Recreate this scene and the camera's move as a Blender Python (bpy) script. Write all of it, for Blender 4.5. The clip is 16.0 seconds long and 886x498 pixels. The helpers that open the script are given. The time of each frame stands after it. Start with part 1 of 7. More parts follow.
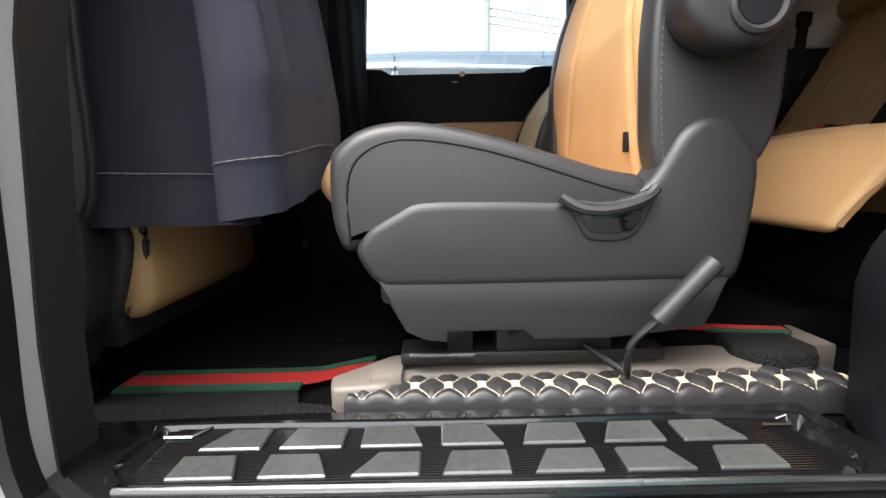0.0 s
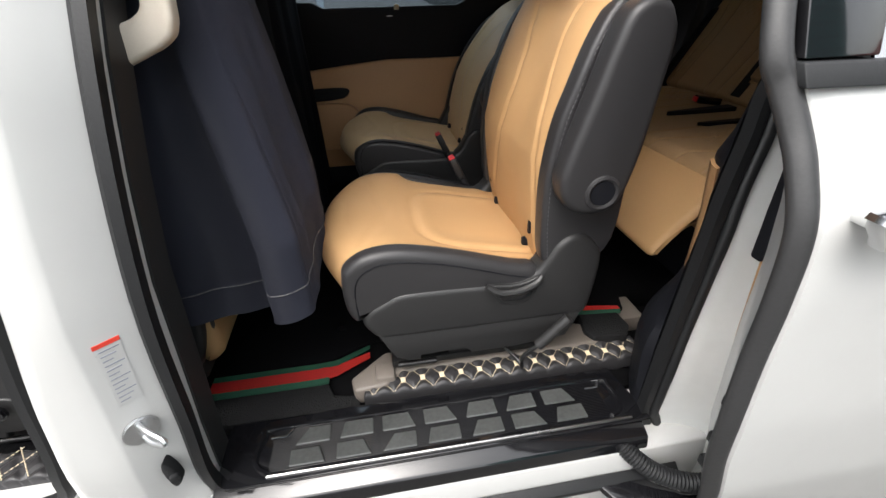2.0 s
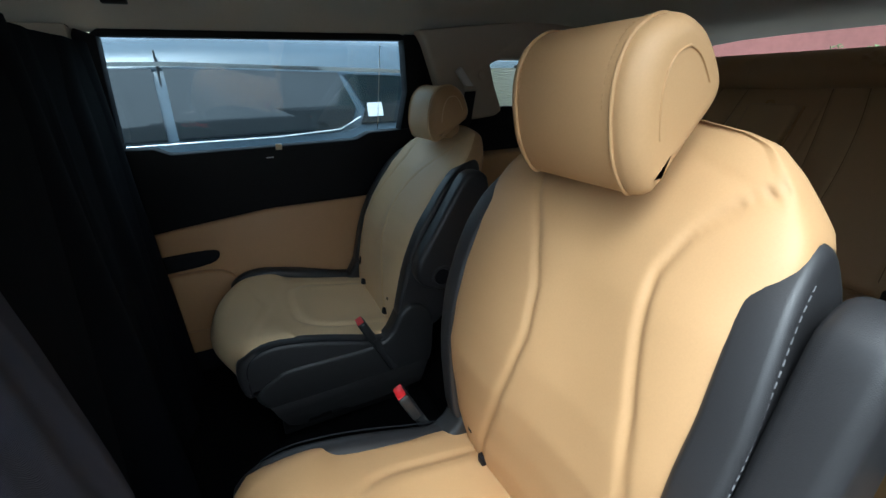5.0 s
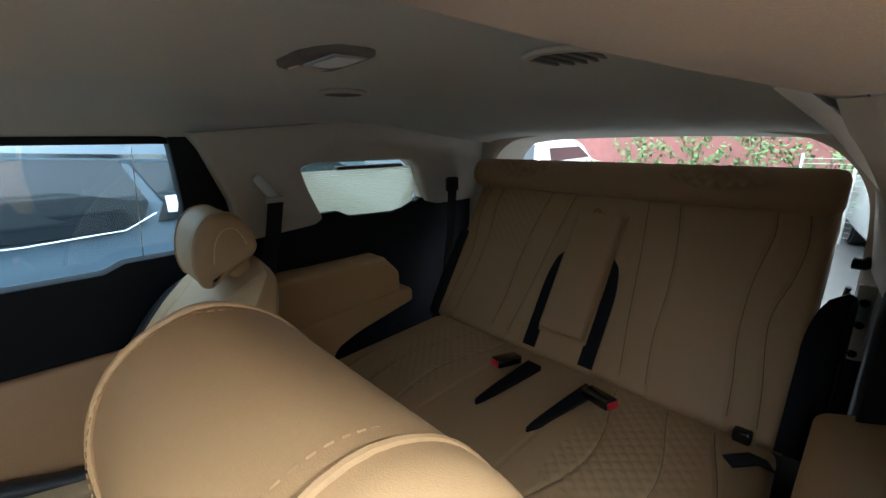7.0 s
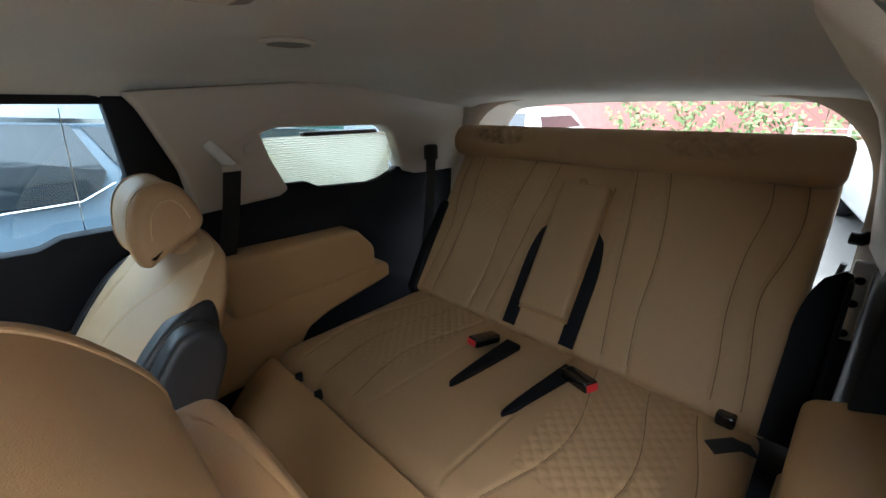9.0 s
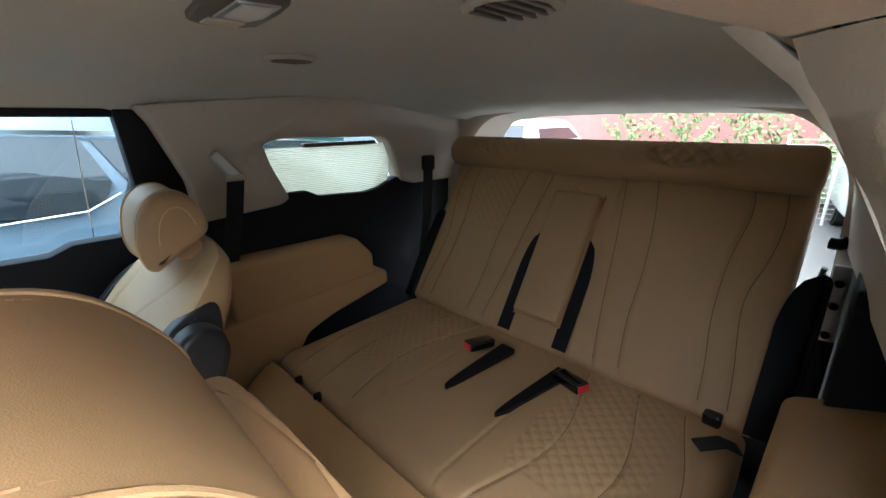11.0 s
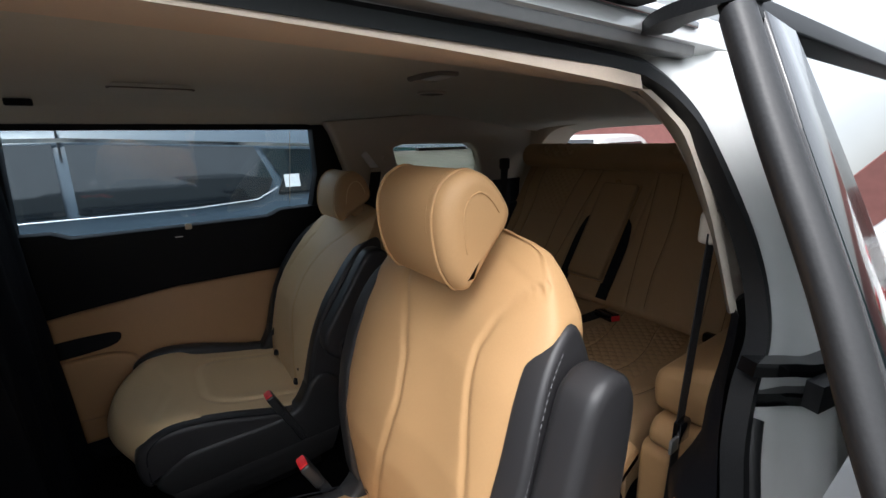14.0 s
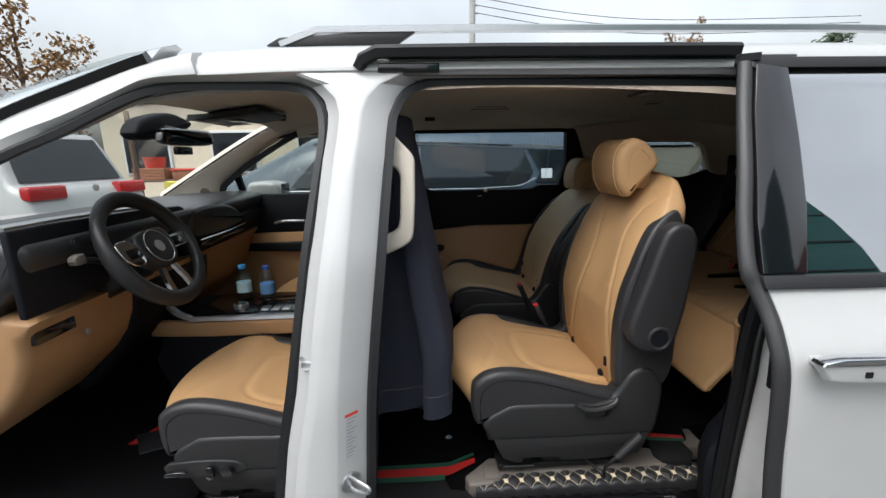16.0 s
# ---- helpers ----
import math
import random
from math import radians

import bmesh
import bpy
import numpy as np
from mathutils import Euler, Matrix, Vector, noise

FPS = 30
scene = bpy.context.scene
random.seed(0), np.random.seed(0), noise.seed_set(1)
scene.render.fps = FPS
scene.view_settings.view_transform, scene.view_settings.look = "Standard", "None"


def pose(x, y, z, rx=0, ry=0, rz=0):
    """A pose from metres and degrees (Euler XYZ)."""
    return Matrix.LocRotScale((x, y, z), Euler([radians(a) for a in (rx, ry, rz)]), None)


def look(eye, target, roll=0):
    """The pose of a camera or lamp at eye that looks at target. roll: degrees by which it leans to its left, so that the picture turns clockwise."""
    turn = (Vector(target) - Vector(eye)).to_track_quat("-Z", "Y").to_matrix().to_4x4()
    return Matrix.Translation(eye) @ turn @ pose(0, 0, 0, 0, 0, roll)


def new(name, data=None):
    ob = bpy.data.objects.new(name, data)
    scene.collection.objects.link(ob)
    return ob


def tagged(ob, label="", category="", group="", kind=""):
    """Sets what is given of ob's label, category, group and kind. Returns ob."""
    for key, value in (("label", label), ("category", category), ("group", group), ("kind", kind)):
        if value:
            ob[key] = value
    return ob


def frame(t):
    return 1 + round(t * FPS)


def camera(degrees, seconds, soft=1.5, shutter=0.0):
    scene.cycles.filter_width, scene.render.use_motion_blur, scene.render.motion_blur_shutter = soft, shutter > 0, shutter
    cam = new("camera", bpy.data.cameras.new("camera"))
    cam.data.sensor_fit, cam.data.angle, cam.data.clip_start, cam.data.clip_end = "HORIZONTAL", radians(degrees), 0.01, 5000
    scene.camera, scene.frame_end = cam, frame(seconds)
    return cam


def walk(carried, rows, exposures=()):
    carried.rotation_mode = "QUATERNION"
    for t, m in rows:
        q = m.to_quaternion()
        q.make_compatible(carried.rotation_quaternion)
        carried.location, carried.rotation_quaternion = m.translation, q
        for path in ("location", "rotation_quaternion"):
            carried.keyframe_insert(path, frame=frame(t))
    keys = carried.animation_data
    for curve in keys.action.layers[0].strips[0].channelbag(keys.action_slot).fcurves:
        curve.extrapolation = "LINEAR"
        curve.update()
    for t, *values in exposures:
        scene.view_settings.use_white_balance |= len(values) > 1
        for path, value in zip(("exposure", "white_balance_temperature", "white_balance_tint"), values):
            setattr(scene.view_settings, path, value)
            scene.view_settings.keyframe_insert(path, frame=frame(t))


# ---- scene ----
cam = camera(93.4, 16.0)
PATH = [
    (0, (0.386, 0.037, 0.75), (0.39, 2.009, 0.419), -1.2),
    (0.5, (0.367, 0.065, 0.857), (0.427, 1.985, 0.3), -1.4),
    (1, (0.374, 0.025, 1.064), (0.495, 1.863, 0.286), -1.5),
    (1.5, (0.391, -0.042, 1.188), (0.58, 1.714, 0.25), -1.4),
    (2, (0.339, -0.126, 1.264), (0.6, 1.568, 0.233), -1.6),
    (2.5, (0.22, -0.177, 1.316), (0.565, 1.475, 0.244), -1.4),
    (3, (0.212, -0.145, 1.314), (0.614, 1.496, 0.242), -1.4),
    (3.5, (0.295, -0.001, 1.297), (0.758, 1.649, 0.266), -1.1),
    (4, (0.343, 0.131, 1.337), (0.883, 1.801, 0.379), -1.1),
    (4.5, (0.339, 0.315, 1.388), (0.981, 2.005, 0.534), -1.8),
    (6.8, (0.661, 0.696, 1.563), (1.979, 2.118, 1.07), -0.8),
    (7, (0.705, 0.698, 1.575), (2.037, 2.1, 1.065), -0.8),
    (7.5, (0.769, 0.717, 1.576), (2.121, 2.085, 1.032), -0.5),
    (8, (0.792, 0.728, 1.566), (2.137, 2.085, 0.973), -0.5),
    (8.5, (0.804, 0.729, 1.56), (2.137, 2.074, 0.915), -0.5),
    (11, (0.781, 0.687, 1.558), (2.126, 2.044, 0.965), -0.6),
    (11.5, (0.776, 0.681, 1.561), (2.128, 2.04, 0.99), -0.6),
    (12, (0.769, 0.689, 1.558), (2.126, 2.043, 0.99), -0.5),
    (12.5, (0.748, 0.655, 1.543), (2.096, 2.021, 0.98), -0.7),
    (13, (0.678, 0.596, 1.543), (2.014, 1.977, 0.99), -0.7),
    (13.5, (0.523, 0.448, 1.536), (1.781, 1.909, 1.004), -1.1),
    (14, (0.381, 0.318, 1.529), (1.502, 1.893, 1.015), -1.2),
    (14.5, (0.29, 0.152, 1.487), (1.186, 1.873, 1.0), -1.2),
    (15, (0.219, -0.048, 1.473), (0.785, 1.814, 1.011), -1.0),
    (15.2, (0.184, -0.157, 1.469), (0.618, 1.743, 1.02), -0.7),
    (15.5, (0.112, -0.32, 1.463), (0.393, 1.609, 1.019), -0.7),
    (16, (0.108, -0.497, 1.444), (0.197, 1.453, 1.009), -1.0),
]
walk(cam, [(t, look(eye, target, roll)) for t, eye, target, roll in PATH],
     [(0.0, 2.45, 6500, 10), (1.0, 2.4, 6500, 10), (2.0, 1.6, 6500, 10), (2.5, 1.3, 6500, 10), (3.0, 1.5, 6500, 10), (3.5, 1.8, 6500, 10), (4.0, 2.0, 6500, 10), (4.5, 1.7, 5550, -2), (6.8, 2.3, 5250, 0), (7.0, 2.5, 5400, 0), (7.5, 3.35, 5650, 3),
      (12.1, 3.35, 5600, 4), (12.5, 2.95, 5100, 3), (13.0, 2.35, 4800, 0), (13.5, 1.7, 5500, 8), (14.0, 1.4, 6100, 10), (14.5, 1.65, 6300, 10), (15.0, 1.25, 6400, 10), (15.5, 1.0, 6300, 9), (16.0, 0.8, 6200, 9)])

# ---- light ----
SUN_DIR = Vector((0.35, 0.40, -1.0))
world = bpy.data.worlds.new("overcast_sky")
scene.world = world
world.use_nodes = True
wn, wl = world.node_tree.nodes, world.node_tree.links
wn.clear()
sky = wn.new("ShaderNodeTexSky")
sky.sky_type, sky.sun_disc = "NISHITA", False
sky.sun_elevation, sky.sun_rotation = radians(62), radians(221)
sky.dust_density, sky.air_density, sky.ozone_density = 6.0, 1.6, 1.0
soft_sky = wn.new("ShaderNodeHueSaturation")
soft_sky.inputs["Saturation"].default_value = 0.25
cl_noise = wn.new("ShaderNodeTexNoise")
cl_noise.inputs["Scale"].default_value = 2.2
cl_noise.inputs["Detail"].default_value = 6
cl_ramp = wn.new("ShaderNodeMapRange")
cl_ramp.inputs["From Min"].default_value, cl_ramp.inputs["From Max"].default_value = 0.3, 0.75
cl_ramp.inputs["To Min"].default_value, cl_ramp.inputs["To Max"].default_value = 0.8, 1.25
cl_mix = wn.new("ShaderNodeMix")
cl_mix.data_type, cl_mix.blend_type = "RGBA", "MULTIPLY"
cl_mix.inputs["Factor"].default_value = 1.0
bg = wn.new("ShaderNodeBackground")
bg.inputs["Strength"].default_value = 0.165
wout = wn.new("ShaderNodeOutputWorld")
wl.new(sky.outputs[0], soft_sky.inputs["Color"])
wl.new(soft_sky.outputs[0], cl_mix.inputs["A"])
wl.new(cl_noise.outputs["Fac"], cl_ramp.inputs["Value"])
wl.new(cl_ramp.outputs[0], cl_mix.inputs["B"])
wl.new(cl_mix.outputs["Result"], bg.inputs["Color"])
wl.new(bg.outputs[0], wout.inputs["Surface"])
sun = new("sun", bpy.data.lights.new("sun", "SUN"))
sun.data.energy, sun.data.angle, sun.data.color = 0.06, radians(60), (1.0, 0.97, 0.92)
sun.matrix_world = look((0, 0, 20), Vector((0, 0, 20)) + SUN_DIR)


# ---- materials ----
def mat(name, color, rough=0.5, metal=0.0, scale=60.0, var=0.08, bump=0.0, bump_scale=None, coat=0.0, spec=0.5, big=3.0, sheen=0.0,
        random_var=0.0, kind="noise"):
    """A surface with fine grain, broad mottling and relief."""
    m = bpy.data.materials.new(name)
    m.use_nodes = True
    n, l = m.node_tree.nodes, m.node_tree.links
    b = n["Principled BSDF"]
    b.inputs["Roughness"].default_value = rough
    b.inputs["Metallic"].default_value = metal
    b.inputs["Specular IOR Level"].default_value = spec
    b.inputs["Coat Weight"].default_value = coat
    b.inputs["Coat Roughness"].default_value = 0.05
    b.inputs["Sheen Weight"].default_value = sheen
    co = n.new("ShaderNodeTexCoord")
    fine, broad = n.new("ShaderNodeTexNoise"), n.new("ShaderNodeTexNoise")
    fine.inputs["Scale"].default_value, fine.inputs["Detail"].default_value = scale, 4
    broad.inputs["Scale"].default_value, broad.inputs["Detail"].default_value = big, 3
    add = n.new("ShaderNodeMath")
    add.operation = "ADD"
    rng = n.new("ShaderNodeMapRange")
    rng.inputs["From Min"].default_value, rng.inputs["From Max"].default_value = 0.6, 1.4
    rng.inputs["To Min"].default_value, rng.inputs["To Max"].default_value = 1 - var, 1 + var
    mix = n.new("ShaderNodeMix")
    mix.data_type, mix.blend_type = "RGBA", "MULTIPLY"
    mix.inputs["Factor"].default_value = 1.0
    mix.inputs["A"].default_value = (*color, 1)
    l.new(co.outputs["Object"], fine.inputs["Vector"])
    l.new(co.outputs["Object"], broad.inputs["Vector"])
    l.new(fine.outputs["Fac"], add.inputs[0])
    l.new(broad.outputs["Fac"], add.inputs[1])
    l.new(add.outputs[0], rng.inputs["Value"])
    l.new(rng.outputs[0], mix.inputs["B"])
    l.new(mix.outputs["Result"], b.inputs["Base Color"])
    if random_var:
        info = n.new("ShaderNodeObjectInfo")
        r2 = n.new("ShaderNodeMapRange")
        r2.inputs["To Min"].default_value, r2.inputs["To Max"].default_value = 1 - random_var, 1 + random_var
        m2 = n.new("ShaderNodeMix")
        m2.data_type, m2.blend_type = "RGBA", "MULTIPLY"
        m2.inputs["Factor"].default_value = 1.0
        l.new(info.outputs["Random"], r2.inputs["Value"])
        l.new(mix.outputs["Result"], m2.inputs["A"])
        l.new(r2.outputs[0], m2.inputs["B"])
        l.new(m2.outputs["Result"], b.inputs["Base Color"])
    rr = n.new("ShaderNodeMapRange")
    rr.inputs["To Min"].default_value, rr.inputs["To Max"].default_value = rough * 0.85, min(1, rough * 1.15)
    l.new(broad.outputs["Fac"], rr.inputs["Value"])
    l.new(rr.outputs[0], b.inputs["Roughness"])
    if bump:
        bp = n.new("ShaderNodeBump")
        bp.inputs["Strength"].default_value = 1.0
        bp.inputs["Distance"].default_value = bump
        if kind == "voronoi":
            tex = n.new("ShaderNodeTexVoronoi")
            tex.inputs["Scale"].default_value = bump_scale or scale
            out = tex.outputs["Distance"]
        elif kind == "weave":
            tex = n.new("ShaderNodeTexWave")
            tex.inputs["Scale"].default_value = bump_scale or scale
            tex.inputs["Distortion"].default_value = 2
            out = tex.outputs["Fac"]
        else:
            tex = n.new("ShaderNodeTexNoise")
            tex.inputs["Scale"].default_value = bump_scale or scale
            tex.inputs["Detail"].default_value = 5
            out = tex.outputs["Fac"]
        l.new(co.outputs["Object"], tex.inputs["Vector"])
        l.new(out, bp.inputs["Height"])
        l.new(bp.outputs[0], b.inputs["Normal"])
    return m


def glass(name, tint, gloss=1.0):
    m = bpy.data.materials.new(name)
    m.use_nodes = True
    n, l = m.node_tree.nodes, m.node_tree.links
    n.clear()
    tr, gl = n.new("ShaderNodeBsdfTransparent"), n.new("ShaderNodeBsdfGlossy")
    lw, mx, out = n.new("ShaderNodeLayerWeight"), n.new("ShaderNodeMixShader"), n.new("ShaderNodeOutputMaterial")
    pw, fr = n.new("ShaderNodeMath"), n.new("ShaderNodeMath")
    pw.operation, fr.operation = "POWER", "MULTIPLY_ADD"
    pw.inputs[1].default_value = 5.0
    fr.inputs[1].default_value, fr.inputs[2].default_value = 0.9, 0.045
    tr.inputs["Color"].default_value = (*tint, 1)
    gl.inputs["Roughness"].default_value = 0.01
    lw.inputs["Blend"].default_value = 0.5
    l.new(lw.outputs["Facing"], pw.inputs[0])
    l.new(pw.outputs[0], fr.inputs[0])
    mul = n.new("ShaderNodeMath")
    mul.operation = "MULTIPLY"
    mul.inputs[1].default_value = gloss
    l.new(fr.outputs[0], mul.inputs[0])
    l.new(mul.outputs[0], mx.inputs["Fac"])
    l.new(tr.outputs[0], mx.inputs[1])
    l.new(gl.outputs[0], mx.inputs[2])
    l.new(mx.outputs[0], out.inputs["Surface"])
    return m


TAN = mat("tan_leather", (0.43, 0.257, 0.119), 0.5, spec=0.35, scale=420, var=0.05, bump=0.00007, bump_scale=1500, kind="voronoi")
# far seat's tan leather with the window light put into its colour
LIT_LEATHER = mat("window_lit_leather", (0.60, 0.435, 0.25), 0.5, spec=0.35, scale=420, var=0.05, bump=0.00012, bump_scale=900, kind="voronoi")
# tan leather darkened for the shade that the bench stands in
BENCH = mat("shaded_bench_leather", (0.375, 0.239, 0.125), 0.5, spec=0.35, scale=420, var=0.06, bump=0.00012, bump_scale=900, kind="voronoi")
# the same leather for the far seat's faces turned from the window
SHADED_LEATHER = mat("shaded_side_leather", (0.42, 0.262, 0.132), 0.5, spec=0.35, scale=420, var=0.05, bump=0.00012, bump_scale=900, kind="voronoi")
TAN_TRIM = mat("tan_vinyl_trim", (0.40, 0.225, 0.105), 0.5, scale=300, var=0.06, bump=0.0004, bump_scale=600)
BLACK_L = mat("charcoal_leather", (0.024, 0.0232, 0.0245), 0.42, spec=0.4, scale=420, var=0.1, bump=0.00012, bump_scale=900, kind="voronoi")
PLASTIC = mat("charcoal_grained_plastic", (0.020, 0.0198, 0.0202), 0.44, spec=0.4, scale=500, var=0.08, bump=0.00015, bump_scale=900, kind="voronoi")
BLACK_TRIM = mat("black_interior_trim", (0.006, 0.0065, 0.009), 0.6, spec=0.2, scale=400, var=0.1, bump=0.0004, bump_scale=800)
RUBBER = mat("black_rubber", (0.012, 0.0125, 0.0135), 0.5, spec=0.35, scale=200, var=0.15, bump=0.0003)
DOOR_RUBBER = mat("grey_black_door_rubber", (0.028, 0.028, 0.029), 0.45, spec=0.4, scale=200, var=0.15, bump=0.0003)
DASH_SOFT = mat("charcoal_soft_dashboard", (0.030, 0.031, 0.033), 0.34, spec=0.5, scale=400, var=0.1, bump=0.0002, bump_scale=900)
GLOSS_BLACK = mat("gloss_black_plastic", (0.006, 0.006, 0.007), 0.12, scale=30, var=0.1, coat=0.5)
STEEL = mat("black_painted_steel", (0.012, 0.012, 0.0125), 0.35, metal=0.3, scale=200, var=0.2, bump=0.0008, bump_scale=300)
CHROME = mat("chrome", (0.75, 0.76, 0.78), 0.12, metal=1.0, scale=20, var=0.03)
SILVER = mat("satin_silver", (0.55, 0.56, 0.57), 0.32, metal=0.9, scale=80, var=0.05)
WHITE = mat("white_car_paint", (0.47, 0.473, 0.466), 0.3, scale=15, var=0.025, coat=0.6, big=1.2)
WHITE_IN = mat("white_jamb_paint", (0.60, 0.61, 0.60), 0.45, scale=25, var=0.05)
HEADLINER = mat("grey_beige_knit_headliner", (0.59, 0.583, 0.535), 0.95, scale=350, var=0.06, bump=0.0006, bump_scale=900)
BEIGE = mat("beige_pillar_plastic", (0.56, 0.50, 0.42), 0.55, scale=300, var=0.04, bump=0.0003, bump_scale=700)
WARM_BEIGE = mat("warm_beige_cloth_edge", (0.66, 0.54, 0.43), 0.9, scale=350, var=0.06, bump=0.0005, bump_scale=900)
TAUPE = mat("taupe_floor_plastic", (0.13, 0.112, 0.096), 0.5, scale=300, var=0.08, bump=0.0003, bump_scale=600)
CARPET = mat("black_velour_carpet", (0.004, 0.004, 0.0045), 0.95, spec=0.05, scale=500, var=0.25, bump=0.003, bump_scale=900)
LOOP = mat("charcoal_loop_carpet", (0.014, 0.014, 0.0145), 0.95, spec=0.1, scale=350, var=0.5, bump=0.004, bump_scale=260, kind="voronoi")
RED = mat("red_woven_band", (0.72, 0.02, 0.014), 0.85, scale=600, var=0.2, bump=0.001, bump_scale=800, kind="weave")
GREEN = mat("green_woven_band", (0.015, 0.12, 0.065), 0.9, scale=600, var=0.25, bump=0.001, bump_scale=800, kind="weave")
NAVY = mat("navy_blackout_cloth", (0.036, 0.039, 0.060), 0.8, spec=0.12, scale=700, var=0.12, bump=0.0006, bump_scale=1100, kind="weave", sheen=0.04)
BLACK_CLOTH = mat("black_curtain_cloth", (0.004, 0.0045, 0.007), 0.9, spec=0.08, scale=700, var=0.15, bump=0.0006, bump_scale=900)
THREAD = mat("cream_thread", (0.62, 0.52, 0.36), 0.8, scale=500, var=0.1)
DARK_THREAD = mat("brown_seam_thread", (0.36, 0.21, 0.09), 0.8, scale=500, var=0.1)
GREY_THREAD = mat("grey_seam_thread", (0.10, 0.10, 0.105), 0.8, scale=500, var=0.1)
# metal for the highlight line on the black step edge
EDGE_GLINT = mat("step_edge_glint", (0.30, 0.30, 0.30), 0.28, metal=1.0, scale=60, var=0.1)
# shadow colour for the sewn grooves of the bench
SEAM_SHADOW = mat("brown_seam_shadow", (0.13, 0.075, 0.035), 0.85, scale=400, var=0.15)
TILE = mat("grey_rubber_tread", (0.045, 0.047, 0.046), 0.14, scale=120, var=0.25, big=14)
WEBBING = mat("black_seat_belt_webbing", (0.012, 0.012, 0.014), 0.7, scale=900, var=0.2, bump=0.0005, bump_scale=1200, kind="weave")
RED_BTN = mat("red_release_button", (0.55, 0.02, 0.025), 0.35, scale=80, var=0.05)
SHADE = mat("cream_pleated_shade", (0.80, 0.79, 0.70), 0.85, scale=90, var=0.08)
sn, sl = SHADE.node_tree.nodes, SHADE.node_tree.links
s_tr, s_mx = sn.new("ShaderNodeBsdfTranslucent"), sn.new("ShaderNodeMixShader")
s_tr.inputs["Color"].default_value = (0.92, 0.91, 0.84, 1)
s_mx.inputs["Fac"].default_value = 0.72
sl.new(sn["Principled BSDF"].outputs[0], s_mx.inputs[1])
sl.new(s_tr.outputs[0], s_mx.inputs[2])
sl.new(s_mx.outputs[0], sn["Material Output"].inputs["Surface"])
ASPHALT = mat("asphalt", (0.068, 0.065, 0.06), 0.9, scale=180, var=0.22, bump=0.006, bump_scale=220)
PAPER = mat("white_label", (0.75, 0.75, 0.74), 0.5, scale=40, var=0.03)
LABEL_RED = mat("label_red", (0.65, 0.05, 0.03), 0.5, scale=40, var=0.03)
INK = mat("grey_print", (0.24, 0.25, 0.29), 0.6, scale=40, var=0.1)
CLEAR = glass("clear_glass", (0.80, 0.83, 0.81))
TINT = glass("tinted_glass", (0.74, 0.80, 0.83))
DOOR_GLASS = glass("dark_privacy_glass", (0.22, 0.25, 0.25), 11.0)
TRACK = mat("grey_track_paint", (0.16, 0.16, 0.16), 0.5, scale=60, var=0.1)
PET = glass("clear_bottle_plastic", (0.80, 0.88, 0.93), 0.8)

# ---- building blocks ----
C = 1.335     # centre line of the van


def finish(name, me, material, parent=None, label="", smooth=True, angle=40):
    if smooth:
        me.polygons.foreach_set("use_smooth", [True] * len(me.polygons))
        me.set_sharp_from_angle(angle=radians(angle))
    me.materials.append(material)
    ob = new(name, me)
    if parent:
        ob.parent = parent
    if label:
        tagged(ob, label)
    return ob


def part(name, bm, material, parent, label="", smooth=True, angle=40):
    me = bpy.data.meshes.new(name)
    bmesh.ops.recalc_face_normals(bm, faces=bm.faces)
    bm.to_mesh(me)
    bm.free()
    return finish(name, me, material, parent, label, smooth, angle)


def thing(name, label, category, group="", kind=""):
    return tagged(new(name), label, category, group, kind)


def smooth_poly(pts, sub=4, closed=True):
    """A Catmull-Rom curve through the points."""
    p = [Vector(q) for q in pts]
    n, out = len(p), []
    for i in range(n if closed else n - 1):
        if closed:
            a, b, c, d = p[i - 1], p[i], p[(i + 1) % n], p[(i + 2) % n]
        else:
            a, b, c, d = p[max(i - 1, 0)], p[i], p[i + 1], p[min(i + 2, n - 1)]
        for k in range(sub):
            t = k / sub
            out.append(0.5 * ((2 * b) + (c - a) * t + (2 * a - 5 * b + 4 * c - d) * t * t + (3 * b - a - 3 * c + d) * t ** 3))
    if not closed:
        out.append(p[-1])
    return out


def inset(poly, d):
    """A closed 2D polygon moved inwards by d."""
    n = len(poly)
    area = sum(poly[i][0] * poly[(i + 1) % n][1] - poly[(i + 1) % n][0] * poly[i][1] for i in range(n))
    s = 1 if area > 0 else -1
    out = []
    for i in range(n):
        t = (Vector(poly[(i + 1) % n]) - Vector(poly[i - 1]))
        if t.length < 1e-9:
            out.append(Vector(poly[i]))
            continue
        t.normalize()
        out.append(Vector(poly[i]) + s * d * Vector((-t.y, t.x)))
    return out


def axis_point(axis, a, b, c):
    """A point of a profile (a, b) at c along the axis: y takes (x, z), x takes (y, z), z takes (x, y)."""
    return {"y": (a, c, b), "x": (c, a, b), "z": (a, b, c)}[axis]


